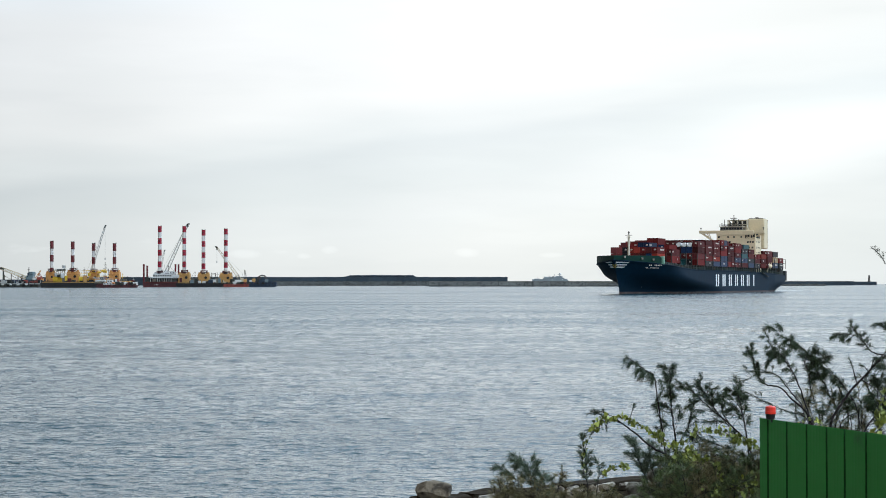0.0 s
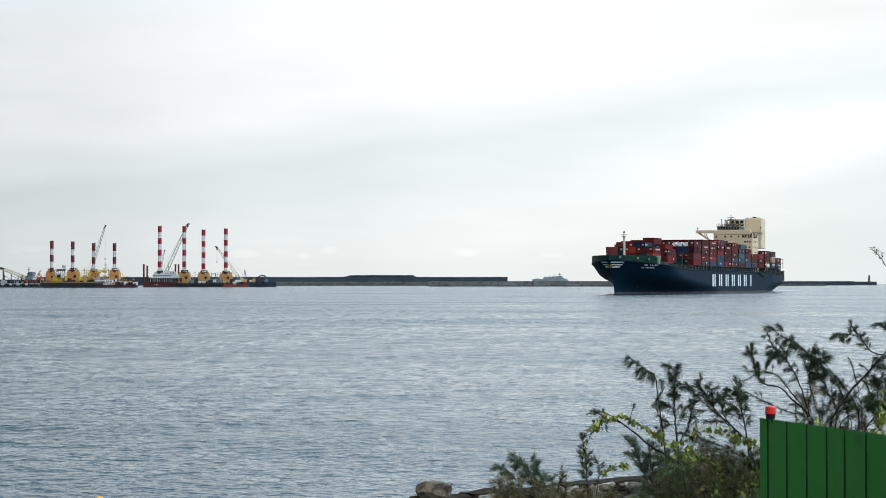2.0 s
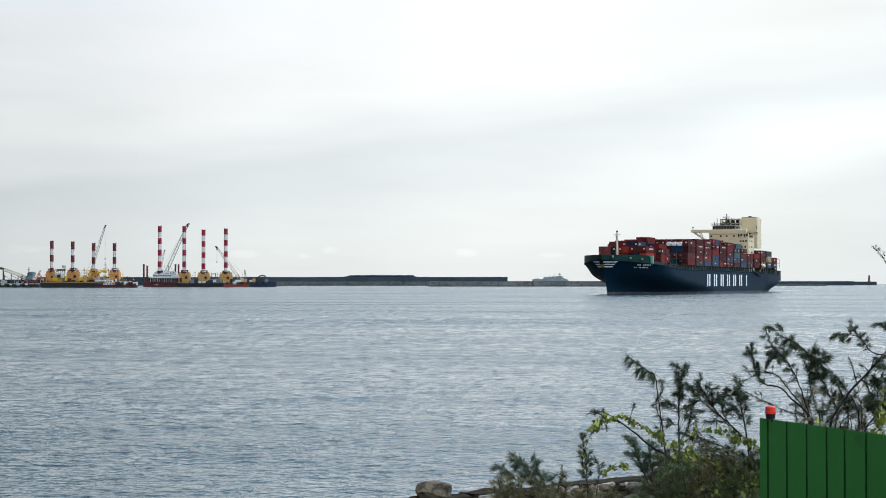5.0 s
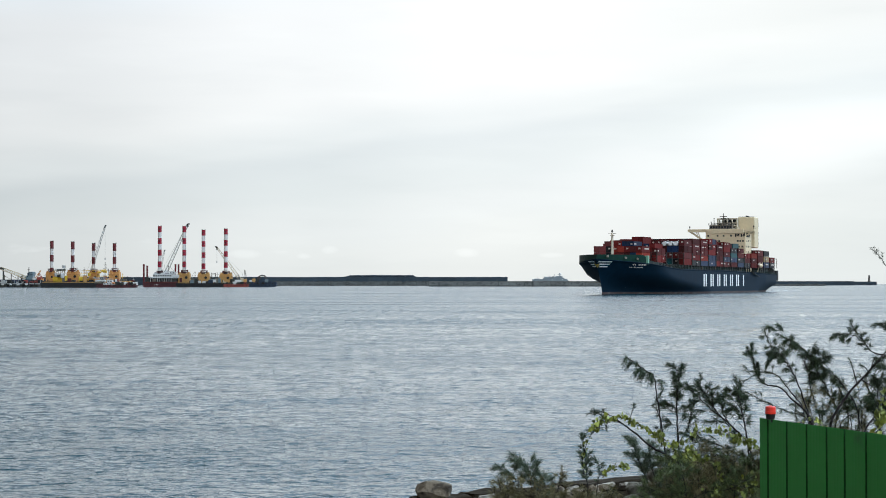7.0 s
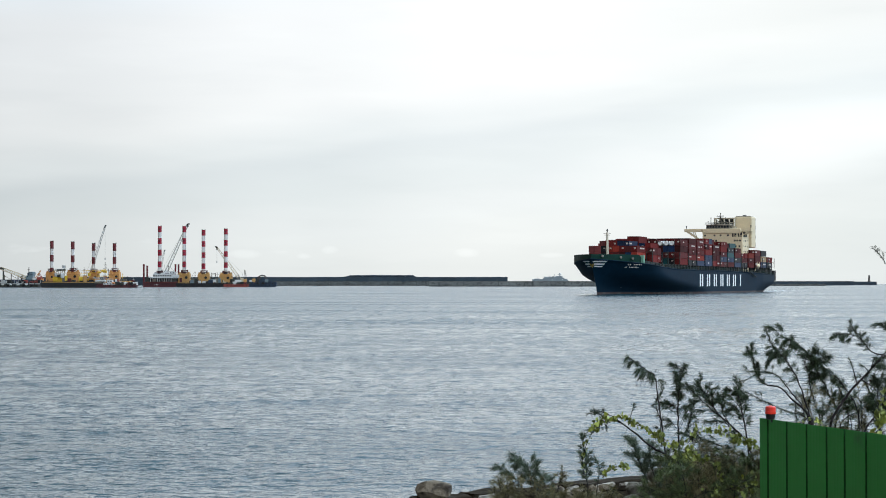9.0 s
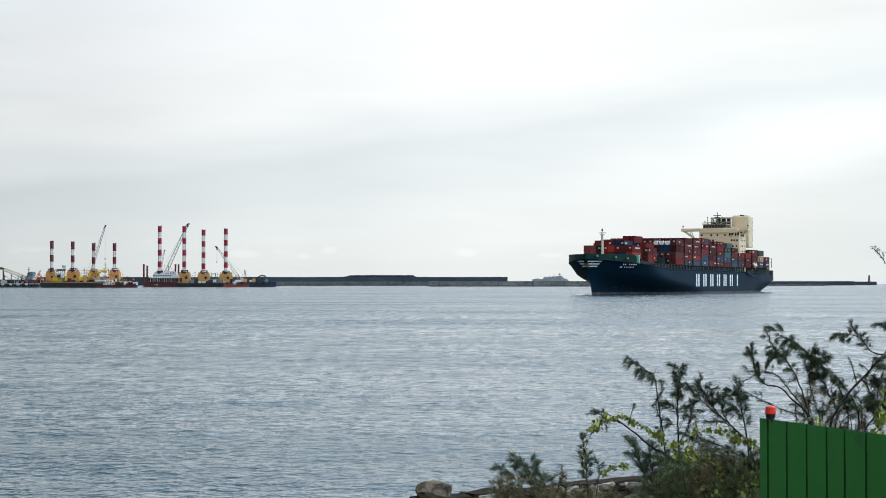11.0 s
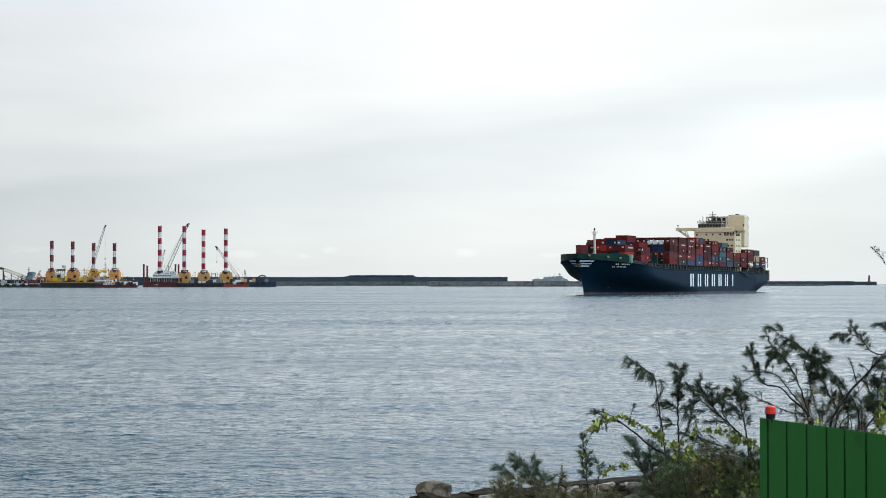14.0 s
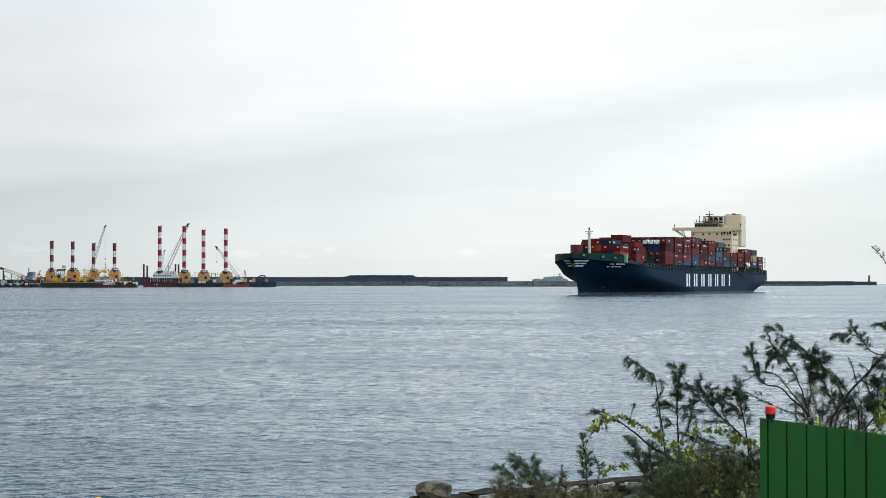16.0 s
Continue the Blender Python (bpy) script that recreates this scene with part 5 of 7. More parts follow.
def crawler_crane(name, x, y, z, tip, width, mat_name, body_mat, label, hook=0.0, aframe=True):
    e = empty(name, pose(x, y, z))
    f = Form()
    f.cbox((0, 0, 2.4), (5.2, 3.6, 2.6), 0.3)
    f.cbox((1.4, -1.0, 4.3), (1.8, 1.6, 1.6), 0.2)
    part("cab", f, body_mat, e)
    f = Form()
    for dy in (-1.9, 1.9):
        f.cbox((0, dy, 0.55), (5.6, 0.9, 1.1), 0.25)
    part("tracks", f, "steel_dark", e)
    f = Form()
    f.lattice((0, 0, 3.0), tip, width, width * 0.55, 14, width * 0.065)
    part("boom", f, mat_name, e)
    f = Form()
    f.cbox((tip[0], tip[1], tip[2] - 0.3 * width), (width * 0.62, width * 0.6, width * 1.0), 0.15)
    f.cbox((tip[0] + math.copysign(0.35, tip[0]) * width, tip[1], tip[2] + 0.25 * width), (width * 0.7, width * 0.4, width * 0.4), 0.1)
    part("boom_head", f, "steel_dark", e)
    f = Form()
    back = -3.0 if tip[0] > 0 else 3.0
    f.tube([(back, 0, 3.4), (back * 0.6, 0, 10.0)], 0.22, 5)
    f.tube([(back * 0.6, 0, 10.0), tip], 0.09, 4)
    if hook:
        f.tube([tip, (tip[0], tip[1], tip[2] - hook)], 0.09, 4)
        f.box((tip[0], tip[1], tip[2] - hook - 1.0), (0.9, 0.7, 2.0))
    part("rigging", f, "lattice_grey", e)
    return tagged(e, label, "crane", "cranes on the barges")


def clutter(parent, x0, x1, y, z, n, seed, mats):
    """Deck gear: winches, crates, drums and pipes, each a part of the barge."""
    rng = random.Random(seed)
    for i in range(n):
        x = x0 + (x1 - x0) * (i + rng.random() * 0.7) / n
        f = Form()
        k = rng.random()
        s = 0.9 + rng.random() * 1.8
        yy = y + rng.uniform(-4, 4)
        if k < 0.5:
            f.cbox((x, yy, z + s * 0.55), (s * (1 + rng.random()), s, s * 1.1), 0.12)
            nm = "deck_crate"
        elif k < 0.75:
            f.tube([(x - s * 0.5, yy, z + 0.7), (x + s * 0.5, yy, z + 0.7)], 0.7, 10)
            nm = "winch_drum"
        else:
            f.tube([(x, yy, z), (x, yy, z + 2.0 + rng.random() * 2.5)], 0.12, 5)
            f.box((x, yy, z + 2.0), (0.9, 0.3, 0.3))
            nm = "deck_post"
        part(nm, f, rng.choice(mats), parent)


def barge_hull(parent, x0, x1, y, depth, z, mat_name, name="hull", label=""):
    f = Form()
    rake = 2.6
    vs = []
    for yy in (y - depth / 2, y + depth / 2):
        vs += [(x0, yy, z), (x1, yy, z), (x1, yy, z * 0.35), (x1 - rake, yy, -1.2), (x0 + rake, yy, -1.2), (x0, yy, z * 0.35)]
    fs = [(5, 4, 3, 2, 1, 0), (6, 7, 8, 9, 10, 11)] + [(i, (i + 1) % 6, (i + 1) % 6 + 6, i + 6) for i in range(6)]
    f.add(vs, fs)
    h = part(name, f, mat_name, parent, label)
    f = Form()
    n = int((x1 - x0) / 4)
    for i in range(n):
        f.tube([(x0 + 3 + i * 4 + 1, y - depth / 2 - 0.35, z * 0.6), (x0 + 3 + i * 4 + 1, y - depth / 2 - 0.05, z * 0.6)], 0.55, 8)
    tagged(part("fenders", f, "void", h), kind="stuff")
    f = Form()
    f.tube([(x0 + 0.3, y - depth / 2 + 0.2, z + 1.0), (x1 - 0.3, y - depth / 2 + 0.2, z + 1.0)], 0.06, 4)
    for i in range(n * 2):
        f.box((x0 + 0.4 + i * 2, y - depth / 2 + 0.2, z + 0.5), (0.08, 0.08, 1.0))
    part("railing", f, "steel_dark", h)
    return h


def rig_posts(parent, spots, y, z, mats, seed):
    """Slim deck masts with cross-trees, lamps and stays."""
    rng = random.Random(seed)
    for x, hgt in spots:
        f = Form()
        yy = y + rng.uniform(-3, 3)
        f.tube([(x, yy, z), (x, yy, z + hgt)], [0.28, 0.12], 6)
        for q in (0.6, 0.85):
            f.box((x, yy, z + hgt * q), (rng.uniform(1.2, 2.6), 0.2, 0.2))
        f.tube([(x, yy, z + hgt * 0.95), (x + rng.choice((-1, 1)) * hgt * 0.6, yy, z)], 0.06, 4)
        part("deck_mast", f, rng.choice(mats), parent)


def stay_wires(parent, pts, mat_name):
    """Wires slung from point to point, sagging a little."""
    for a, b in zip(pts, pts[1:]):
        a, b = Vector(a), Vector(b)
        f = Form()
        f.tube([a.lerp(b, t / 8) - Vector((0, 0, 1.2 * 4 * (t / 8) * (1 - t / 8))) for t in range(9)], 0.09, 4)
        part("stay_wire", f, mat_name, parent)


def deck_line(parent, x0, x1, y, z, mat_name):
    f = Form()
    f.cbox(((x0 + x1) / 2, y, z), (x1 - x0, 0.3, 0.4), 0.08)
    part("rubbing_strake", f, mat_name, parent)


def jackup_west():
    y, k = 1515.0, 1515.0 / 2900

    def X(u, d=0):
        return (u - 784) * (y + d) / 2900

    def Z(v):
        return 4.86 + (500 - v) * k

    e = tagged(empty("jackup_barge"), "black jack-up barge with orange jackhouses and banded maroon legs", "barge", "jack-up barges")
    barge_hull(e, X(73), X(240, 12), y + 12, 30, Z(500.5), "black_hull")
    deck_line(e, X(76), X(238, -4), y - 3.2, Z(500.5) + 0.2, "ochre")
    for u, v in ((91.5, 427), (128.5, 428), (165.5, 431), (202.5, 431)):
        b = 13 * k
        jackup_leg(e, X(u, 8), y + 8, 3.25 * k, Z(v), (b, 11 * k, 12 * k, 11 * k, 7 * k), True, "leg_maroon", 0.84)
    for u, w, v in ((90, 15, 482), (130, 20, 481), (167, 16, 482), (203.5, 18, 481)):
        jackhouse(e, X(u, 6), y + 6, w * k, Z(501), Z(v), "orange")
    # yellow deck house and stairs between the legs
    f = Form()
    f.cbox((X(104, 2), y + 2, Z(495)), (17 * k, 6, 10 * k), 0.2)
    part("machinery_house", f, "yellow", e)
    f = Form()
    for i in range(6):
        f.box((X(97 + i * 3.4, 3), y + 3, Z(484.5)), (0.35, 0.35, 11 * k))
    for v in (479, 484, 489):
        f.box((X(106, 3), y + 3, Z(v)), (20 * k, 5, 0.3))
    part("access_tower", f, "lattice_cream", e)
    f = Form()
    f.cbox((X(108, 3), y + 3, Z(478)), (14 * k, 5, 3.2 * k), 0.2)
    part("roof", f, "steel_dark", e)
    f = Form()
    f.lattice((X(147, 6), y + 6, Z(482)), (X(188, 4), y + 4, Z(479)), 2.4, 1.6, 10, 0.18)
    f.cbox((X(186, 4), y + 4, Z(481)), (6 * k, 3, 4 * k), 0.2)
    part("jib_crane", f, "yellow", e)
    f = Form()
    f.tube([(X(186, 4), y + 4, Z(480)), (X(186, 4), y + 4, Z(464))], 0.22, 5)
    part("signal_mast", f, "steel_dark", e)
    f = Form()
    f.cbox((X(107.5, 1), y + 1, Z(476.6)), (17 * k, 7, 1.0 * k), 0.15)
    f.cbox((X(113, 1), y + 1, Z(472.5)), (4.5 * k, 4, 5 * k), 0.2)
    part("canopy", f, "lattice_grey", e)
    for u0, w0, v0, v1, mt in ((99, 4, 484, 489, "lattice_grey"), (104, 5, 486, 491, "steel_dark"), (111, 6, 484, 492, "ship_white"), (117, 4, 488, 497, "yellow"), (98, 9, 492, 497, "yellow"), (123, 5, 493, 500, "maroon_hull"), (143, 7, 491, 497, "yellow"), (151, 6, 488, 499, "ochre"), (158, 5, 484, 489, "yellow"), (176, 6, 481, 484, "yellow"), (183, 7, 478.5, 481.5, "yellow"), (190, 5, 493, 500, "ochre"), (225, 18, 497.8, 500, "ochre"), (214, 8, 498.4, 500.2, "orange")):
        f = Form()
        f.cbox((X(u0, -2), y - 2, (Z(v0) + Z(v1)) / 2), (w0 * k, 2.4, (v1 - v0) * k), 0.18)
        f.box((X(u0, -2), y - 3.25, (Z(v0) + Z(v1)) / 2), (w0 * k * 0.5, 0.12, (v1 - v0) * k * 0.45), 0)
        part("deck_gear", f, mt, e)
    # catwalks and pipe runs between the jackhouses
    for u0, u1, v in ((97, 121, 491), (139, 156, 490), (174, 196, 490)):
        f = Form()
        f.box(((X(u0) + X(u1)) / 2, y - 2, Z(v)), (X(u1) - X(u0), 1.2, 0.3))
        for i in range(8):
            f.box((X(u0) + (X(u1) - X(u0)) * i / 7, y - 2.5, Z(v) + 0.6), (0.1, 0.1, 1.2))
        f.box(((X(u0) + X(u1)) / 2, y - 2.5, Z(v) + 1.2), (X(u1) - X(u0), 0.1, 0.1))
        part("catwalk", f, "yellow", e)
    clutter(e, X(78), X(238, 4), y + 4, Z(500.5), 90, 3, ["yellow", "orange", "steel_dark", "ship_white", "void", "void", "maroon_hull", "lattice_cream"])
    rig_posts(e, [(X(u), h) for u, h in ((79, 8), (100, 12), (114, 15), (118, 9), (142, 10), (147, 14), (152, 8), (176, 11), (184, 8), (192, 13), (216, 9), (226, 6), (234, 5))], y + 2, Z(500.5), ["steel_dark", "lattice_grey", "void", "yellow"], 61)
    stay_wires(e, [(X(u), y + 3, Z(v)) for u, v in ((91.5, 477), (128.5, 476), (165.5, 477), (202.5, 476))], "steel_dark")
    for u, w0, hh, mt in ((146, 9, 4.5, "void"), (150, 5, 6.5, "drab"), (181, 8, 4, "steel_dark"), (186, 5, 6, "red_hull"), (218, 11, 3.2, "drab"), (229, 6, 2.4, "void"), (113, 5, 5, "drab")):
        f = Form()
        f.cbox((X(u, -1), y - 1, Z(500.5) + hh / 2), (w0 * k, 3, hh), 0.15)
        f.box((X(u, -1), y - 1, Z(500.5) + hh + 0.2), (w0 * k * 1.1, 3.4, 0.25))
        part("machinery_house", f, mt, e)
    crawler_crane("crawler_crane", X(157, 14), y + 14, Z(500), (29 * k, 0, 101 * k), 1.9, "lattice_grey", "yellow", "grey lattice boom crane standing on the barge deck", 30)
    return e


jackup_west()


def jackup_east():
    y, k = 1700.0, 1700.0 / 2900

    def X(u, d=0):
        return (u - 784) * (y + d) / 2900

    def Z(v):
        return 4.86 + (500 - v) * k

    e = tagged(empty("jackup_barge"), "jack-up barge with ochre jackhouses and tall red and white legs", "barge", "jack-up barges")
    barge_hull(e, X(312), X(402, 12), y + 12, 30, Z(501.5), "black_hull")
    for u, v in ((282.5, 400.5), (326, 400.5), (360, 407), (399.5, 405)):
        b = 10.4 * k if v < 402 else 9.9 * k
        jackup_leg(e, X(u, 8), y + 8, 3.5 * k, Z(v), (b, b, b, b, b, b, b, b * 0.7), True, "leg_red", 0.92)
    for u, w, v in ((326.5, 20, 484), (361, 20, 484.5), (400, 21, 485)):
        jackhouse(e, X(u, 6), y + 6, w * k, Z(501.5), Z(v), "ochre")
    clutter(e, X(338), X(402, 2), y + 2, Z(501.5), 60, 7, ["steel_dark", "ship_white", "void", "ochre", "void", "lattice_cream", "maroon_hull"])
    rig_posts(e, [(X(u), h) for u, h in ((340, 9), (345, 13), (350, 7), (373, 8), (384, 11), (387, 7), (410, 12), (416, 8), (421, 10))], y + 2, Z(501.5), ["steel_dark", "lattice_grey", "void"], 62)
    for u, w0, hh, mt in ((343, 9, 5, "drab"), (349, 5, 3.5, "void"), (374, 6, 4, "hazy_blue"), (384, 7, 5.5, "drab"), (411, 7, 4, "void")):
        f = Form()
        f.cbox((X(u, -1), y - 1, Z(501.5) + hh / 2), (w0 * k, 3, hh), 0.15)
        f.box((X(u, -1), y - 1, Z(501.5) + hh + 0.2), (w0 * k * 1.1, 3.4, 0.25))
        part("machinery_house", f, mt, e)
    for u0, u1, v in ((337, 351, 493), (371, 389, 492.5)):
        f = Form()
        f.box(((X(u0) + X(u1)) / 2, y - 2, Z(v)), (X(u1) - X(u0), 1.2, 0.3))
        for i in range(6):
            f.box((X(u0) + (X(u1) - X(u0)) * i / 5, y - 2.5, Z(v) + 0.6), (0.1, 0.1, 1.2))
        f.box(((X(u0) + X(u1)) / 2, y - 2.5, Z(v) + 1.2), (X(u1) - X(u0), 0.1, 0.1))
        part("catwalk", f, "steel_dark", e)
    for u0, w0, v0, v1, mt in ((340, 6, 496, 501.5, "hazy_blue"), (347, 5, 494, 501, "steel_dark"), (353, 4, 497, 501.5, "ship_white"), (373, 9, 496, 501.5, "blue_hull"), (380, 6, 495, 500, "ship_white"), (388, 5, 493, 501, "hazy_blue"), (413, 6, 494, 501, "steel_dark"), (420, 9, 495.5, 500, "ship_white"), (428, 5, 492, 500, "lattice_cream"), (434, 6, 494, 500, "ochre")):
        f = Form()
        f.cbox((X(u0, -2), y - 2, (Z(v0) + Z(v1)) / 2), (w0 * k, 2.4, (v1 - v0) * k), 0.18)
        part("deck_gear", f, mt, e)
    f = Form()
    f.lattice((X(436, 4), y + 4, Z(500)), (X(433, 4), y + 4, Z(478)), 1.6, 0.8, 6, 0.16)
    part("signal_mast", f, "steel_dark", e)
    f = Form()
    for u in (375, 381):
        f.box((X(u, 4), y + 4, Z(492)), (0.7, 0.7, 18 * k))
    f.box((X(378, 4), y + 4, Z(485)), (8 * k, 0.7, 0.8))
    part("deck_frame", f, "steel_dark", e)
    crawler_crane("crawler_crane", X(294.5, 14), y + 14, Z(486), (37.5 * k, 0, 89 * k), 3.1, "lattice_grey", "ship_white", "tall grey lattice boom crane with a dark head")
    crawler_crane("crawler_crane", X(284, 16), y + 16, Z(486), (7 * k, 0, 43 * k), 1.6, "lattice_grey", "steel_dark", "short dark lattice boom crane behind the deckhouse")
    crawler_crane("crawler_crane", X(426, 10), y + 10, Z(501), (-42.5 * k, 0, 63 * k), 2.8, "lattice_cream", "steel_dark", "cream lattice boom crane leaning over the workboats", 14)

    # white-housed work ship with a maroon hull round the first leg
    w = tagged(empty("work_ship"), "maroon hulled work ship with a white deckhouse", "ship", "workboats")
    barge_hull(w, X(254), X(317, 10), y + 10, 24, Z(500), "maroon_hull")
    for name, u0, u1, v0, v1, dy in (("deckhouse", 264, 313, 492, 499, 0), ("deckhouse", 270, 303, 485.5, 492, 1), ("bridge", 299, 308, 481, 486, 2)):
        f = Form()
        f.cbox(((X(u0) + X(u1)) / 2, y + 6 + dy, (Z(v0) + Z(v1)) / 2), ((u1 - u0) * k, 10, (v1 - v0) * k), 0.25)
        # the open deck is a near black block, its colour standing for shade
        open_deck = name == "deckhouse" and v1 > 498
        h = part(name, f, "void" if open_deck else "ship_white", w)
        if open_deck:
            g = Form()
            g.box(((X(u0) + X(u1)) / 2, y + 5.6 + dy, Z(v0) + 0.1), ((u1 - u0) * k + 1.0, 12, 0.5))
            part("deck_roof", g, "ship_white", h)
            for i in range(12):
                g = Form()
                g.box((X(u0) + (i + 0.5) * (u1 - u0) * k / 12, y + 0.7 + dy, (Z(v0) + Z(v1)) / 2), (0.45, 0.4, (v1 - v0) * k))
                part("deck_post", g, "ship_white", h)
            continue
        n = max(2, int((u1 - u0) * k / 2.4))
        for i in range(n):
            g = Form()
            g.cbox((X(u0) + (i + 0.5) * (u1 - u0) * k / n, y + 0.95 + dy, (Z(v0) + Z(v1)) / 2 + 0.2), (1.2, 0.2, 1.1), 0.05)
            part("window", g, "dark_glass", h)
    jackhouse(w, X(282.5, 8), y + 8, 17 * k, Z(497), Z(484), "ship_white", porthole=False)
    for i in range(3):
        g = Form()
        g.box((X(274 + i * 3, -2), y - 2.1, Z(504)), (0.9, 0.1, 0.9))
        part("hull_bar", g, "white", w)
    for u0, u1, v0, v1, dy, mt in ((271, 302, 484.6, 485.6, 0.4, "ship_white"), (268, 317, 491.2, 492.4, -0.4, "ship_white"), (258, 316, 499.2, 500.0, -2.2, "red_hull"), (297, 309, 480.0, 481.0, 0.6, "ship_white"), (303, 317, 486.5, 490.5, 0.2, "ship_white"), (270, 276, 494, 499, -0.6, "drab"), (305, 312, 493.5, 499, -0.6, "steel_dark"), (257, 263, 490, 499, 2.0, "steel_dark"), (318, 322, 492, 500, 0.0, "maroon_hull")):
        g = Form()
        g.cbox(((X(u0) + X(u1)) / 2, y + dy, (Z(v0) + Z(v1)) / 2), ((u1 - u0) * k, 1.2, (v1 - v0) * k), 0.12)
        part("deck_edge" if v1 - v0 < 1.5 else "deck_gear", g, mt, w)
    g = Form()
    g.tube([(X(298, 3), y + 3, Z(481)), (X(298, 3), y + 3, Z(470))], 0.25, 6)
    g.tube([(X(288, 3), y + 3, Z(485)), (X(298, 3), y + 3, Z(471)), (X(309, 3), y + 3, Z(481))], 0.1, 4)
    part("mast", g, "steel_dark", w)
    for u, v in ((254.5, 467), (260.5, 470), (310.5, 467.5), (316, 467.5)):
        f = Form()
        f.tube([(X(u, 18), y + 18, -1), (X(u, 18), y + 18, Z(v))], 0.95, 10)
        p = tagged(f.thing("mooring_pile", "leg_maroon"), "dark maroon steel mooring pile beside the barge", "pile", "mooring piles")
        p["label"] = "dark maroon steel mooring pile beside the barge"

    # low red and blue workboats at the outer end
    b = tagged(empty("workboat"), "faded red flat workboat with pale deck gear", "boat", "workboats")
    barge_hull(b, X(398), X(441, -6), y - 6, 9, Z(503.5), "red_hull")
    clutter(b, X(400), X(440, -6), y - 6, Z(503.5), 24, 9, ["steel_dark", "ship_white", "red_hull", "void"])
    f = Form()
    f.cbox((X(422, -6), y - 6, Z(499)), (9 * k, 5, 6 * k), 0.25)
    part("wheelhouse", f, "ship_white", b)
    b = tagged(empty("workboat"), "dark blue workboat with a red hooped frame", "boat", "workboats")
    barge_hull(b, X(438), X(490, -4), y - 4, 10, Z(503), "blue_hull")
    f = Form()
    for dy in (-5.2, -2.8):
        f.tube([(X(465) + 8.0 * k * math.cos(w0), y + dy, Z(495.5) + 8.0 * k * math.sin(w0)) for w0 in np.linspace(0, math.pi, 14)], 0.62, 6)
    for w0 in np.linspace(0.15, math.pi - 0.15, 9):
        f.tube([(X(465) + 8.0 * k * math.cos(w0), y - 5.2, Z(495.5) + 8.0 * k * math.sin(w0)), (X(465) + 4.5 * k * math.cos(w0 + 0.3), y - 2.8, Z(495.5) + 5.0 * k * math.sin(w0 + 0.3))], 0.28, 5)
    f.cbox((X(460), y - 4, Z(492)), (6 * k, 2, 3 * k), 0.2)
    part("hoop_frame", f, "light_red", b, "rusty red hooped frame")
    for u0, w0, v0, v1, mt in ((444, 5, 496, 502, "ship_white"), (449, 6, 493.5, 500, "ochre"), (456, 4, 494, 500, "steel_dark"), (472, 5, 494.5, 500, "hazy_blue"), (480, 6, 497.5, 502, "blue_hull"), (486, 4, 499, 502, "void")):
        f = Form()
        f.cbox((X(u0, -6), y - 6, (Z(v0) + Z(v1)) / 2), (w0 * k, 2.2, (v1 - v0) * k), 0.18)
        part("deck_gear", f, mt, b)
    f = Form()
    for u0, w0, v0 in ((462, 14, 499), (450, 8, 500), (477, 9, 500.5)):
        f.cbox((X(u0, -4), y - 4, Z(v0)), (w0 * k, 5, 6 * k), 0.3)
    part("deckhouse", f, "blue_hull", b)
    clutter(b, X(441), X(488, -6), y - 6, Z(503), 22, 12, ["steel_dark", "blue_hull", "void"])
    return e


jackup_east()


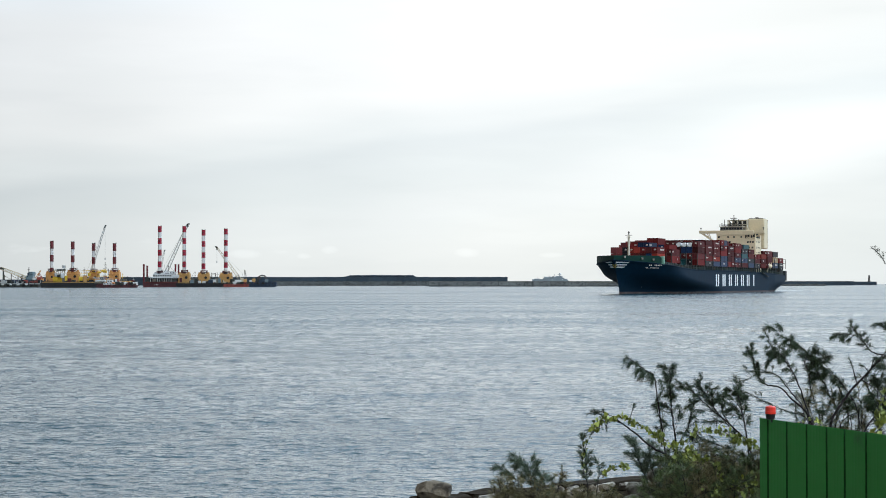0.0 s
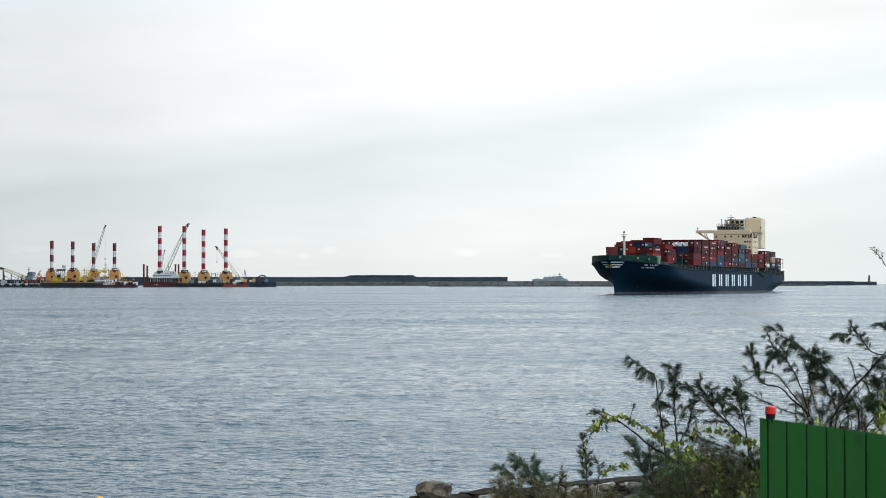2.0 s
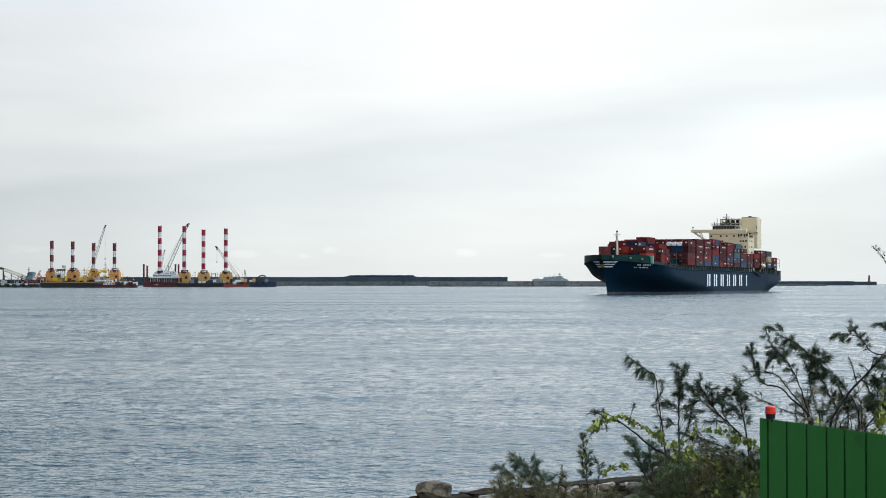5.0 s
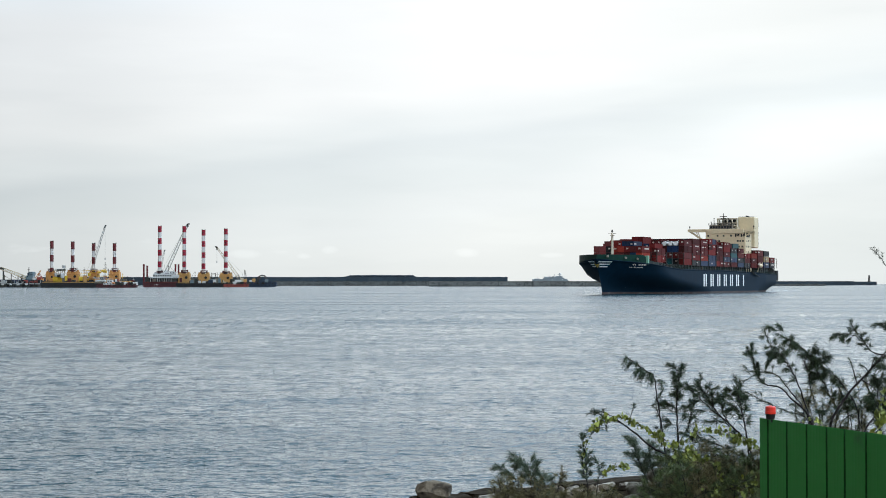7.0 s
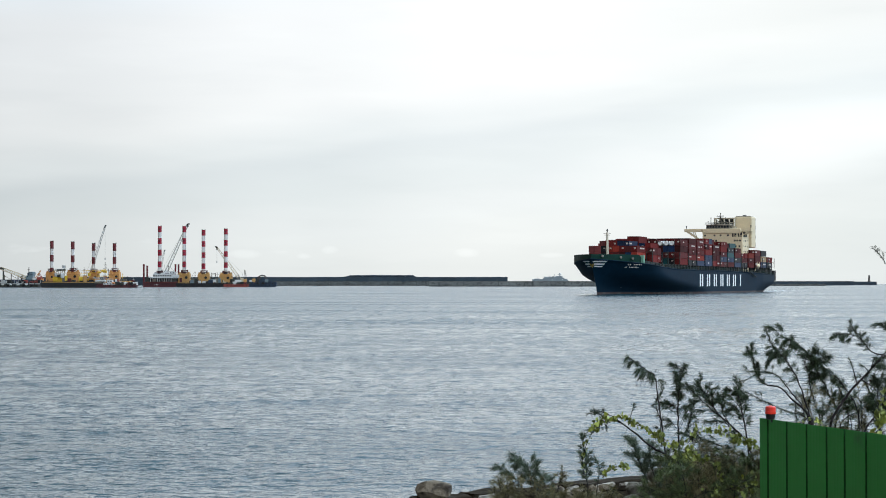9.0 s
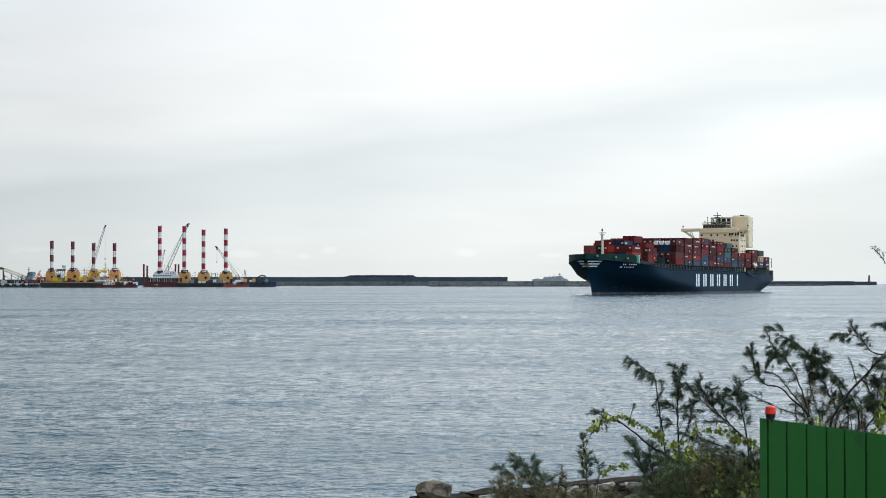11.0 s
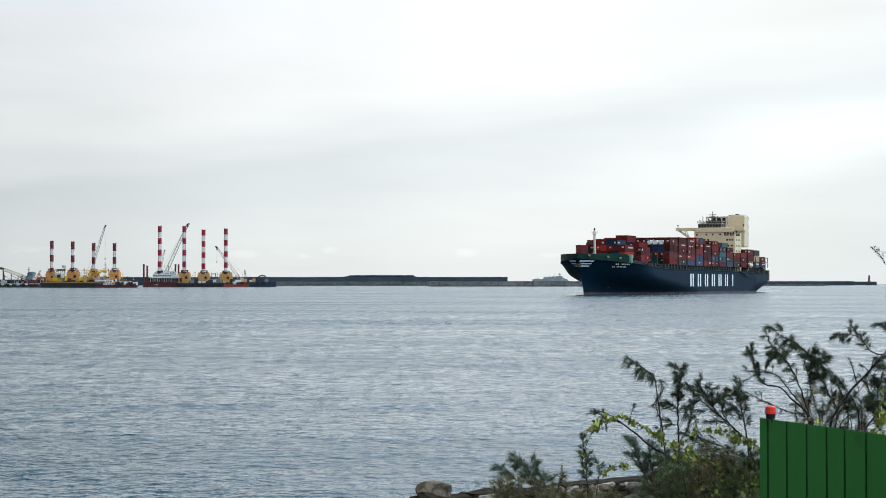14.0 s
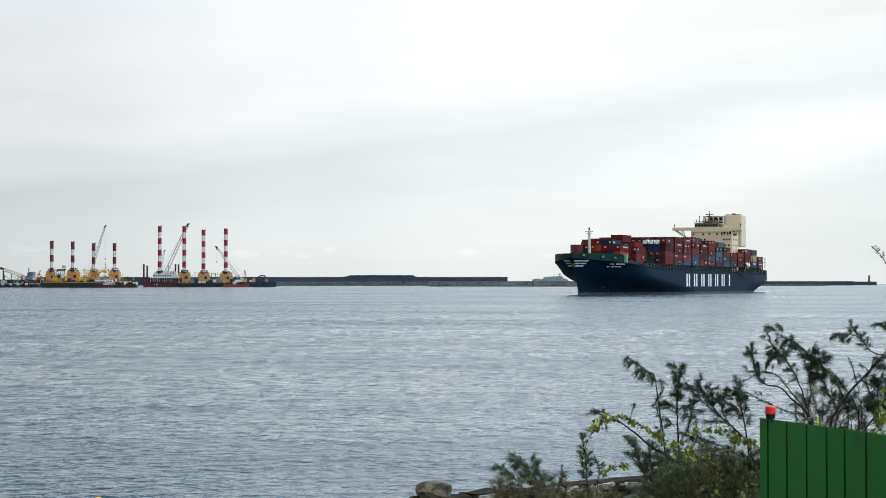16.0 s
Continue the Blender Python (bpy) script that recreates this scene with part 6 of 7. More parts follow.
def tug():
    y, k = 1490.0, 1490.0 / 2900

    def X(u, d=0):
        return (u - 784) * (y + d) / 2900

    def Z(v):
        return 4.86 + (500 - v) * k

    e = tagged(empty("tugboat"), "maroon hulled tug with a white wheelhouse", "boat", "workboats")
    barge_hull(e, X(172), X(243), y, 8, Z(504.5), "maroon_hull")
    for name, u0, u1, v0, v1 in (("deckhouse", 184, 204, 501, 505), ("wheelhouse", 190, 200, 495.5, 501)):
        f = Form()
        f.cbox(((X(u0) + X(u1)) / 2, y, (Z(v0) + Z(v1)) / 2), ((u1 - u0) * k, 5, (v1 - v0) * k), 0.25)
        h = part(name, f, "ship_white", e)
        n = max(2, int((u1 - u0) * k / 2.2))
        for i in range(n):
            g = Form()
            g.cbox((X(u0) + (i + 0.5) * (u1 - u0) * k / n, y - 2.55, (Z(v0) + Z(v1)) / 2 + 0.15), (1.1, 0.2, 0.9), 0.05)
            part("window", g, "dark_glass", h)
    for name, u0, u1, v0, v1, dy, mt in (("deckhouse", 168, 186, 495.5, 498.5, 3.0, "ship_white"), ("deckhouse", 166, 182, 499.5, 502, 3.2, "drab"), ("awning", 163, 186, 491.5, 493, 3.4, "lattice_grey"), ("deckhouse", 204, 208, 494, 501, 0, "ship_white"), ("rescue_boat", 199, 206, 500, 502, -2.2, "boat"), ("winch_house", 212, 217, 499.5, 504, 0, "maroon_hull"), ("bulwark", 218, 242, 502.2, 504.2, -3.2, "maroon_hull"), ("bulwark", 173, 184, 502.6, 504.2, -3.2, "maroon_hull")):
        f = Form()
        f.cbox(((X(u0) + X(u1)) / 2, y + dy, (Z(v0) + Z(v1)) / 2), ((u1 - u0) * k, 3.2 if dy > -3 else 0.5, (v1 - v0) * k), 0.18)
        part(name, f, mt, e)
    for u0, u1, v0 in ((186, 203, 500.9), (190, 200, 495.3), (168, 186, 495.3)):
        f = Form()
        for i in range(9):
            f.box((X(u0) + (X(u1) - X(u0)) * i / 8, y - 2.7, Z(v0) + 0.5), (0.1, 0.1, 1.0))
        f.box(((X(u0) + X(u1)) / 2, y - 2.7, Z(v0) + 1.0), (X(u1) - X(u0), 0.1, 0.12))
        part("railing", f, "ship_white", e)
    f = Form()
    for i in range(7):
        f.tube([(X(176 + i * 10), y - 4.3, Z(506)), (X(176 + i * 10), y - 4.05, Z(506))], 0.7, 10)
    tagged(part("tyre_fenders", f, "void", e), kind="stuff")
    f = Form()
    f.tube([(X(186), y, Z(492)), (X(186), y, Z(464))], 0.25, 6)
    f.box((X(186), y, Z(469)), (2.4, 0.3, 0.3))
    f.box((X(186), y, Z(476)), (3.4, 0.3, 0.3))
    f.tube([(X(186), y, Z(466)), (X(196), y, Z(495))], 0.07, 4)
    part("mast", f, "steel_dark", e)
    f = Form()
    f.cbox((X(208), y, Z(497)), (4 * k, 2.4, 7 * k), 0.2)
    part("funnel", f, "red_hull", e)
    clutter(e, X(206), X(241), y, Z(504.5), 22, 21, ["steel_dark", "maroon_hull", "void", "ship_white"])


tug()


def west_quay():
    y, k = 1540.0, 1540.0 / 2900

    def X(u, d=0):
        return (u - 784) * (y + d) / 2900

    def Z(v):
        return 4.86 + (500 - v) * k

    q = tagged(empty("quay_west"), "low grey pontoon quay with dark fenders", "quay", kind="structure")
    for i in range(10):
        f = Form()
        f.cbox((X(-24 + i * 10), y, Z(505)), (9.6 * k, 14, 7.5 * k), 0.25)
        part("pontoon", f, "black_hull" if i % 3 else "steel_dark", q)
        g = Form()
        g.cbox((X(-24 + i * 10, -7.4), y - 7.4, Z(502.6)), (8.0 * k, 0.5, 0.9), 0.1)
        part("kerb", g, "lattice_grey", q)
    clutter(q, X(-20), X(74, -4), y - 4, Z(501.4), 46, 31, ["ship_white", "steel_dark", "lattice_grey", "black_hull", "void", "void", "red_hull"])
    # dark ship and cranes beyond the quay
    s = tagged(empty("bulk_carrier"), "dark hulled bulk carrier with a blue grey deckhouse", "ship", "moored ships")
    y2 = y + 60

    def X2(u):
        return (u - 784) * y2 / 2900

    f = Form()
    f.box((X2(30), y2, 2.8), (90 * k, 18, 9.6))
    part("hull", f, "blue_hull", s)
    for name, u0, w, v0, v1, mt in (("deckhouse", 57, 7, 484, 497, "hazy_blue"), ("bridge", 56.5, 8.5, 480.5, 484.5, "hazy_blue"), ("deckhouse", 50, 9, 487.5, 497, "hazy_blue"), ("funnel", 52, 3, 482, 488, "blue_hull"), ("deckhouse", 44, 6, 491, 497, "ship_white")):
        f = Form()
        f.cbox((X2(u0), y2, (Z(v0) + Z(v1)) / 2), (w * k, 10, (v1 - v0) * k), 0.3)
        dh = part(name, f, mt, s)
        for i in range(int(w * k / 1.8)):
            g = Form()
            g.cbox((X2(u0) - w * k / 2 + 1.0 + i * 1.8, y2 - 5.05, Z(v0) - 1.1), (0.9, 0.2, 0.8), 0.05)
            part("window", g, "dark_glass", dh)
    for u0, v0 in ((8, 486), (20, 485), (32, 487), (40, 486)):
        f = Form()
        f.tube([(X2(u0), y2, 7), (X2(u0), y2, Z(v0))], 0.5, 8)
        f.tube([(X2(u0), y2, Z(v0) - 1), (X2(u0) + 5, y2, Z(v0) - 4)], 0.25, 6)
        part("derrick_post", f, "drab", s)
    f = Form()
    f.tube([(X2(51), y2, Z(488)), (X2(51), y2, Z(472))], 0.35, 6)
    f.box((X2(51), y2, Z(476)), (2.4, 0.4, 0.4))
    part("mast", f, "steel_dark", s)
    c = tagged(empty("conveyor_loader"), "cream lattice conveyor boom on a quay loader", "crane", "cranes on the barges")
    f = Form()
    f.lattice((X(46, 8), y + 8, Z(491.5)), (X(1, 8), y + 8, Z(474.5)), 2.6, 2.2, 14, 0.32)
    part("boom", f, "lattice_cream", c)
    f = Form()
    f.box((X(6, 8), y + 8, Z(488)), (1.0, 2, 26 * k))
    f.cbox((X(2, 8), y + 8, Z(475)), (5 * k, 3, 3 * k), 0.3)
    f.box((X(38, 8), y + 8, Z(496)), (1.0, 2, 14 * k))
    part("tower", f, "steel_dark", c)
    c = tagged(empty("dredger"), "orange dredging rig moored by the quay", "boat", "workboats")
    f = Form()
    f.cbox((X(67, 6), y + 6, Z(499)), (20 * k, 8, 6 * k), 0.3)
    part("hull", f, "void", c)
    for name, u0, w, v0, v1, mt in (("deckhouse", 61, 5, 492, 497, "ship_white"), ("deckhouse", 70, 7, 490.5, 497, "red_hull"), ("winch_house", 75, 4, 493.5, 497, "orange"), ("deckhouse", 65.5, 3, 494, 497, "hazy_blue")):
        f = Form()
        f.cbox((X(u0, 5), y + 5, (Z(v0) + Z(v1)) / 2), (w * k, 5, (v1 - v0) * k), 0.2)
        part(name, f, mt, c)
    for u0, u1, v1, mt in ((62, 72, 479, "orange"), (76, 69, 484, "red_hull"), (58, 63, 483, "lattice_grey")):
        f = Form()
        f.lattice((X(u0, 6), y + 6, Z(496)), (X(u1, 6), y + 6, Z(v1)), 1.5, 0.8, 6, 0.16)
        part("boom", f, mt, c)
    # small white launches along the pontoon
    for u0, w in ((6, 9), (20, 7), (33, 10), (48, 8)):
        b = tagged(empty("launch"), "small white launch tied to the pontoon", "boat", "launches at the pontoon")
        f = Form()
        f.box((X(u0, -9), y - 9, Z(506.8)), (w * k, 2.4, 3.2 * k), taper=1.12)
        part("hull", f, "steel_dark", b)
        f = Form()
        f.cbox((X(u0 - 1, -9), y - 9, Z(503.6)), (w * k * 0.45, 1.9, 3.0 * k), 0.2)
        part("cabin", f, "ship_white", b)
        f = Form()
        f.tube([(X(u0 - 1, -9), y - 9, Z(503)), (X(u0 - 1, -9), y - 9, Z(496 - w * 0.4))], 0.1, 5)
        part("mast", f, "steel_dark", b)


west_quay()
# ---- fence, lamp, shrubs ----


def make_fence():
    e = empty("fence")
    tagged(e, "green corrugated sheet steel hoarding", "fence")
    a, b = Vector((3.084, 16.0)), Vector((4.586, 12.42))
    d = (b - a).normalized()
    nrm = Vector((d.y, -d.x))
    if nrm.y > 0:
        nrm = -nrm
    length = (b - a).length
    rz = math.degrees(math.atan2(d.y, d.x))
    top, bottom = 3.54, 1.35
    # narrow first strip by the end post, then sheets of about 0.31 m
    ribs = [0.139, 0.454, 0.772, 1.081, 1.349] + [1.659 + 0.31 * i for i in range(8)]
    edges = [0.0] + ribs + [length]

    def sheet(s0, s1):
        """A folded sheet: flat pans between shallow pleats, both edges turned back into the groove."""
        w = s1 - s0
        line = [(s0, -0.022), (s0 + 0.002, -0.003), (s0 + 0.005, 0.0)]
        n = max(1, round(w / 0.05))
        for k in range(1, n):
            c0 = s0 + w * k / n
            line += [(c0 - 0.008, 0.0), (c0 - 0.003, 0.0006), (c0 + 0.003, 0.0006), (c0 + 0.008, 0.0)]
        line += [(s1 - 0.005, 0.0), (s1 - 0.002, -0.003), (s1, -0.022)]
        vs = []
        for u, o in line:
            for back in (0.0, 0.0012):
                p = a + d * u + nrm * (o - back)
                vs += [(p.x, p.y, bottom), (p.x, p.y, top)]
        f = Form()
        f.v = [tuple(p) for p in vs]
        for k in range(len(line) - 1):
            q = 4 * k
            f.f += [(q, q + 4, q + 5, q + 1), (q + 2, q + 3, q + 7, q + 6), (q + 1, q + 5, q + 7, q + 3), (q, q + 2, q + 6, q + 4)]
            f.m += [1 if k in (0, len(line) - 2) else 0] * 4      # the turned-back edges are coloured darker for the shade in the groove
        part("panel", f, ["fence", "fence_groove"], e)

    for i in range(len(edges) - 1):
        sheet(edges[i] + (0.012 if i else 0.0), edges[i + 1] - 0.012)
    # dark strips behind the gaps, their colour standing for groove shade
    for s in ribs:
        f = Form()
        c = a + d * s - nrm * 0.026
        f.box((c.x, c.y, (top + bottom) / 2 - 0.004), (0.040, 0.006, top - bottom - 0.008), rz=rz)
        part("groove_backing", f, "fence_groove", e)
    # rails and posts behind the sheets use the same shade-darkened green
    f = Form()
    c = a + d * (length / 2) - nrm * 0.03
    for z in (top - 0.15, (top + bottom) / 2):
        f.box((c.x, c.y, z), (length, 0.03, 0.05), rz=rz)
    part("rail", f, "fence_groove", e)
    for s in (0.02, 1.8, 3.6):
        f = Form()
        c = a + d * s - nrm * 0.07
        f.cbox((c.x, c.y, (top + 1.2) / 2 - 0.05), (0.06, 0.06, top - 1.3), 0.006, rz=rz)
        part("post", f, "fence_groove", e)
    # warning lamp clipped to the top edge
    c = a + d * 0.19
    lamp = empty("warning_lamp", pose(c.x, c.y, top))
    f = Form()
    f.cbox((0.015, -0.012, -0.012), (0.028, 0.04, 0.034), 0.006)
    f.lathe((0, 0, 0), [(0.030, 0), (0.043, 0.008), (0.047, 0.042), (0.049, 0.054)], 20)
    part("base", f, "lamp_black", lamp, "black plastic lamp base", smooth=False)
    f = Form()
    f.lathe((0, 0, 0.053), [(0.053, 0), (0.053, 0.022), (0.051, 0.024), (0.050, 0.062), (0.046, 0.070), (0.040, 0.073), (0.014, 0.073), (0.012, 0.080), (0.004, 0.081)], 20)
    part("lens", f, "lamp_red", lamp, "red plastic lamp lens", smooth=False)
    tagged(lamp, "red warning lamp with a black base on the hoarding", "lamp")


make_fence()


def curve_through(pts, n):
    """Smooth points along a bent branch."""
    p = [Vector(q) for q in pts]
    p = [p[0] * 2 - p[1]] + p + [p[-1] * 2 - p[-2]]
    out = []
    for i in range(1, len(p) - 2):
        for j in range(n):
            t = j / n
            a, b, c, d = p[i - 1], p[i], p[i + 1], p[i + 2]
            out.append(0.5 * ((2 * b) + (c - a) * t + (2 * a - 5 * b + 4 * c - d) * t * t + (3 * b - a - 3 * c + d) * t ** 3))
    out.append(p[-2])
    return out


class Needles:
    def __init__(self, rng):
        self.v, self.f, self.rng = [], [], rng

    def blade(self, p, d, length, width):
        """One needle: a slim three-sided spike that bends down a little."""
        d = d.normalized()
        a = d.cross(Vector((self.rng.uniform(-1, 1), self.rng.uniform(-1, 1), self.rng.uniform(-1, 1)))).normalized() * width
        mid = p + d * length * 0.55 + Vector((0, 0, -0.02 * length))
        tip = p + d * length + Vector((0, 0, -0.16 * length))
        o = len(self.v)
        self.v += [p - a, p + a, mid + a * 0.8, mid - a * 0.8, tip]
        self.f += [(o, o + 1, o + 2, o + 3), (o + 3, o + 2, o + 4)]

    def tuft(self, p, d, count, length, spread, droop):
        r = self.rng
        for i in range(count):
            q = d.normalized() + Vector((r.gauss(0, spread), r.gauss(0, spread), r.gauss(0, spread) - droop))
            self.blade(p + Vector((r.gauss(0, 0.008), r.gauss(0, 0.008), r.gauss(0, 0.008))), q, length * r.uniform(0.55, 1.15), 0.0019 * r.uniform(0.8, 1.3))


def branch(tree, pts, r0, r1, start=0.35, twigs=10, twig=0.28, tufts=5, count=9, length=0.13, droop=0.35, spread=0.45, seed=1, mat_name="needle"):
    """A bent branch that tapers, with side twigs and tufts of needles; the needles hang on the branch."""
    rng = random.Random(seed)
    line = curve_through(pts, 8)
    base = line[0].copy()
    line = [p - base for p in line]
    n = len(line)
    for i in range(1, n - 1):
        line[i] = line[i] + Vector((rng.gauss(0, 0.003), rng.gauss(0, 0.008), rng.gauss(0, 0.003)))
    f = Form()
    f.tube(line, [r0 + (r1 - r0) * i / (n - 1) for i in range(n)], 6)
    nd = Needles(rng)
    for k in range(twigs):
        t = start + (1 - start) * (k + rng.random()) / twigs
        i = min(n - 2, int(t * (n - 1)))
        p, d = line[i], (line[i + 1] - line[max(0, i - 1)]).normalized()
        side = Vector((rng.gauss(0, 1), rng.gauss(0, 0.8), rng.gauss(0.25, 0.8))).normalized()
        w = (d * 0.75 + side * 0.8).normalized()
        ln = twig * rng.uniform(0.5, 1.2) * (1.0 - 0.35 * t)
        m1 = p + w * ln * 0.55
        e = p + w * ln + Vector((0, 0, -0.10 * ln))
        f.tube([p, m1, e], [r1 * 0.9, r1 * 0.6, 0.0018], 4)
        if rng.random() < 0.12:
            continue        # a bare twig
        for j in range(tufts):
            q = 0.42 + 0.58 * (j + 1) / tufts
            at = p.lerp(m1, q * 2) if q < 0.5 else m1.lerp(e, q * 2 - 1)
            nd.tuft(at, w, count, length, spread, droop)
    tail = line[int(n * max(start, 0.55)):]
    for i in range(0, len(tail) - 1):
        up = i > 0.6 * len(tail)
        nd.tuft(tail[i], tail[i + 1] - tail[i], count, length * (0.8 if up else 1.0), spread, droop * (0.25 if up else 1.0))
    nd.tuft(line[-1], line[-1] - line[-2], count + 6, length * 0.8, spread * 0.6, droop * 0.3)
    b = part("branch", f, "bark", tree)
    b.location = base
    me = bpy.data.meshes.new("needles")
    me.from_pydata([tuple(p) for p in nd.v], [], nd.f)
    me.materials.append(M[mat_name])
    g = new("needles", me)
    g.parent = b
    return b


def trunk(tree, pts, r0, r1):
    f = Form()
    line = curve_through(pts, 6)
    f.tube(line, [r0 + (r1 - r0) * i / (len(line) - 1) for i in range(len(line))], 8)
    return part("trunk", f, "bark", tree)


SWAY = {}

shrub_a = tagged(empty("casuarina_shrub"), "wind-bent dark green casuarina shrub with bare twisting branches", "shrub", "shrubs along the shore")
trunk(shrub_a, [(3.1, 21.0, 1.53), (3.06, 21.0, 2.11), (3.01, 21.0, 2.54), (2.99, 21.0, 2.6)], 0.03, 0.018)
SWAY["upright"] = branch(shrub_a, [(3.03, 21.0, 2.51), (3.01, 21.0, 2.9), (3.00, 21.0, 3.26), (3.02, 21.0, 3.48), (3.045, 21.0, 3.74)], 0.014, 0.004, start=0.28, twigs=32, twig=0.27, tufts=5, count=17, length=0.105, droop=0.75, seed=11)
SWAY["tuft"] = branch(shrub_a, [(2.83, 20.8, 2.62), (2.76, 20.74, 3.07), (2.7, 20.68, 3.43), (2.65, 20.62, 3.69), (2.54, 20.56, 3.76), (2.32, 20.5, 3.92)], 0.011, 0.004, start=0.52, twigs=12, twig=0.12, tufts=3, count=15, length=0.145, droop=1.1, spread=0.34, seed=12)
branch(shrub_a, [(2.8, 21.0, 2.76), (2.79, 21.07, 3.08), (2.74, 21.13, 3.29), (2.84, 21.2, 3.47)], 0.008, 0.004, start=0.2, twigs=10, twig=0.16, tufts=4, count=12, length=0.0806, seed=13)
branch(shrub_a, [(3.01, 21.0, 2.58), (2.68, 20.94, 2.75), (2.46, 20.88, 2.93), (2.23, 20.82, 3.09), (2.03, 20.76, 3.09), (1.87, 20.7, 2.95)], 0.016, 0.006, start=0.7, twigs=6, twig=0.12, tufts=3, count=8, length=0.0564, droop=0.1, seed=14)
branch(shrub_a, [(2.25, 20.8, 3.09), (2.13, 20.77, 3.17), (1.99, 20.73, 3.23), (1.83, 20.7, 3.2)], 0.007, 0.003, start=0.4, twigs=8, twig=0.1, tufts=3, count=8, length=0.0484, droop=0.0, seed=15)
branch(shrub_a, [(2.12, 20.8, 3.08), (2.02, 20.75, 3.16), (1.91, 20.7, 3.26)], 0.006, 0.003, start=0.4, twigs=6, twig=0.09, tufts=2, count=8, length=0.0484, droop=0.0, seed=16)
branch(shrub_a, [(2.35, 20.8, 3.05), (2.38, 20.75, 3.2), (2.41, 20.7, 3.32)], 0.005, 0.003, start=0.7, twigs=4, twig=0.05, tufts=2, count=8, length=0.0403, droop=0.0, seed=17)
branch(shrub_a, [(3.9, 20.5, 2.53), (3.82, 20.6, 2.84), (3.65, 20.7, 3.04), (3.38, 20.8, 3.27), (3.16, 20.9, 3.49)], 0.016, 0.004, start=0.35, twigs=18, twig=0.34, tufts=6, count=14, length=0.105, droop=0.45, seed=18)
branch(shrub_a, [(3.82, 20.5, 2.7), (3.77, 20.53, 3.09), (3.72, 20.57, 3.36), (3.68, 20.6, 3.52)], 0.012, 0.004, start=0.25, twigs=29, twig=0.34, tufts=6, count=16, length=0.105, droop=0.45, seed=19)
branch(shrub_a, [(3.61, 20.7, 3.04), (3.45, 20.7, 3.23), (3.33, 20.7, 3.42), (3.23, 20.7, 3.56)], 0.008, 0.004, start=0.3, twigs=17, twig=0.26, tufts=5, count=14, length=0.0886, droop=0.3, seed=20)
branch(shrub_a, [(3.68, 20.7, 3.0), (3.55, 20.77, 3.18), (3.53, 20.83, 3.34), (3.5, 20.9, 3.45)], 0.008, 0.004, start=0.3, twigs=13, twig=0.26, tufts=5, count=14, length=0.0886, droop=0.3, seed=21)
branch(shrub_a, [(3.93, 20.9, 2.55), (3.65, 20.9, 2.73), (3.36, 20.9, 2.84), (3.11, 20.9, 2.91)], 0.009, 0.004, start=0.2, twigs=18, twig=0.26, tufts=4, count=12, length=0.0886, droop=0.4, seed=22)
branch(shrub_a, [(2.97, 21.2, 2.67), (3.15, 21.2, 2.96), (3.2, 21.2, 3.14), (3.25, 21.2, 3.31)], 0.008, 0.004, start=0.2, twigs=13, twig=0.2, tufts=4, count=14, length=0.0806, droop=0.4, seed=23)

shrub_b = tagged(empty("casuarina_shrub"), "dark green casuarina shrub leaning over the hoarding", "shrub", "shrubs along the shore")
trunk(shrub_b, [(4.38, 19.0, 2.24), (4.35, 19.0, 2.76), (4.28, 19.0, 3.16), (4.23, 19.0, 3.32)], 0.04, 0.02)
SWAY["crown"] = branch(shrub_b, [(4.27, 19.0, 2.63), (4.26, 19.0, 2.97), (4.25, 19.0, 3.25), (4.19, 19.04, 3.51), (4.09, 19.08, 3.79), (3.97, 19.12, 3.98), (3.86, 19.16, 4.09), (3.79, 19.2, 4.27)], 0.012, 0.004, start=0.50, twigs=18, twig=0.15, tufts=4, count=13, length=0.066, droop=0.8, seed=24)
branch(shrub_b, [(4.25, 19.0, 2.7), (4.24, 19.0, 3.04), (4.23, 19.0, 3.32), (4.05, 19.02, 3.5), (3.91, 19.03, 3.64), (3.73, 19.05, 3.68), (3.64, 19.07, 3.81), (3.60, 19.08, 3.97), (3.545, 19.1, 4.09)], 0.015, 0.004, start=0.62, twigs=14, twig=0.15, tufts=4, count=20, length=0.069, droop=0.2, seed=25)
branch(shrub_b, [(4.24, 19.2, 2.77), (4.22, 19.2, 3.11), (4.21, 19.2, 3.39), (4.06, 19.22, 3.59), (3.93, 19.25, 3.76), (3.76, 19.27, 3.81), (3.55, 19.3, 3.71)], 0.009, 0.003, start=0.4, twigs=11, twig=0.22, tufts=3, count=8, length=0.061, droop=0.2, seed=26)
branch(shrub_b, [(4.62, 19.4, 2.67), (4.73, 19.4, 3.01), (4.79, 19.4, 3.29), (4.65, 19.45, 3.69), (4.44, 19.5, 3.91), (4.25, 19.55, 4.10), (4.02, 19.6, 4.23)], 0.012, 0.003, start=0.3, twigs=19, twig=0.3, tufts=6, count=20, length=0.106, droop=0.8, seed=27)
branch(shrub_b, [(4.51, 19.3, 2.71), (4.59, 19.3, 3.05), (4.63, 19.3, 3.33), (4.53, 19.37, 3.59), (4.44, 19.43, 3.8), (4.34, 19.5, 3.99)], 0.01, 0.004, start=0.25, twigs=20, twig=0.3, tufts=6, count=20, length=0.106, droop=0.8, seed=28)
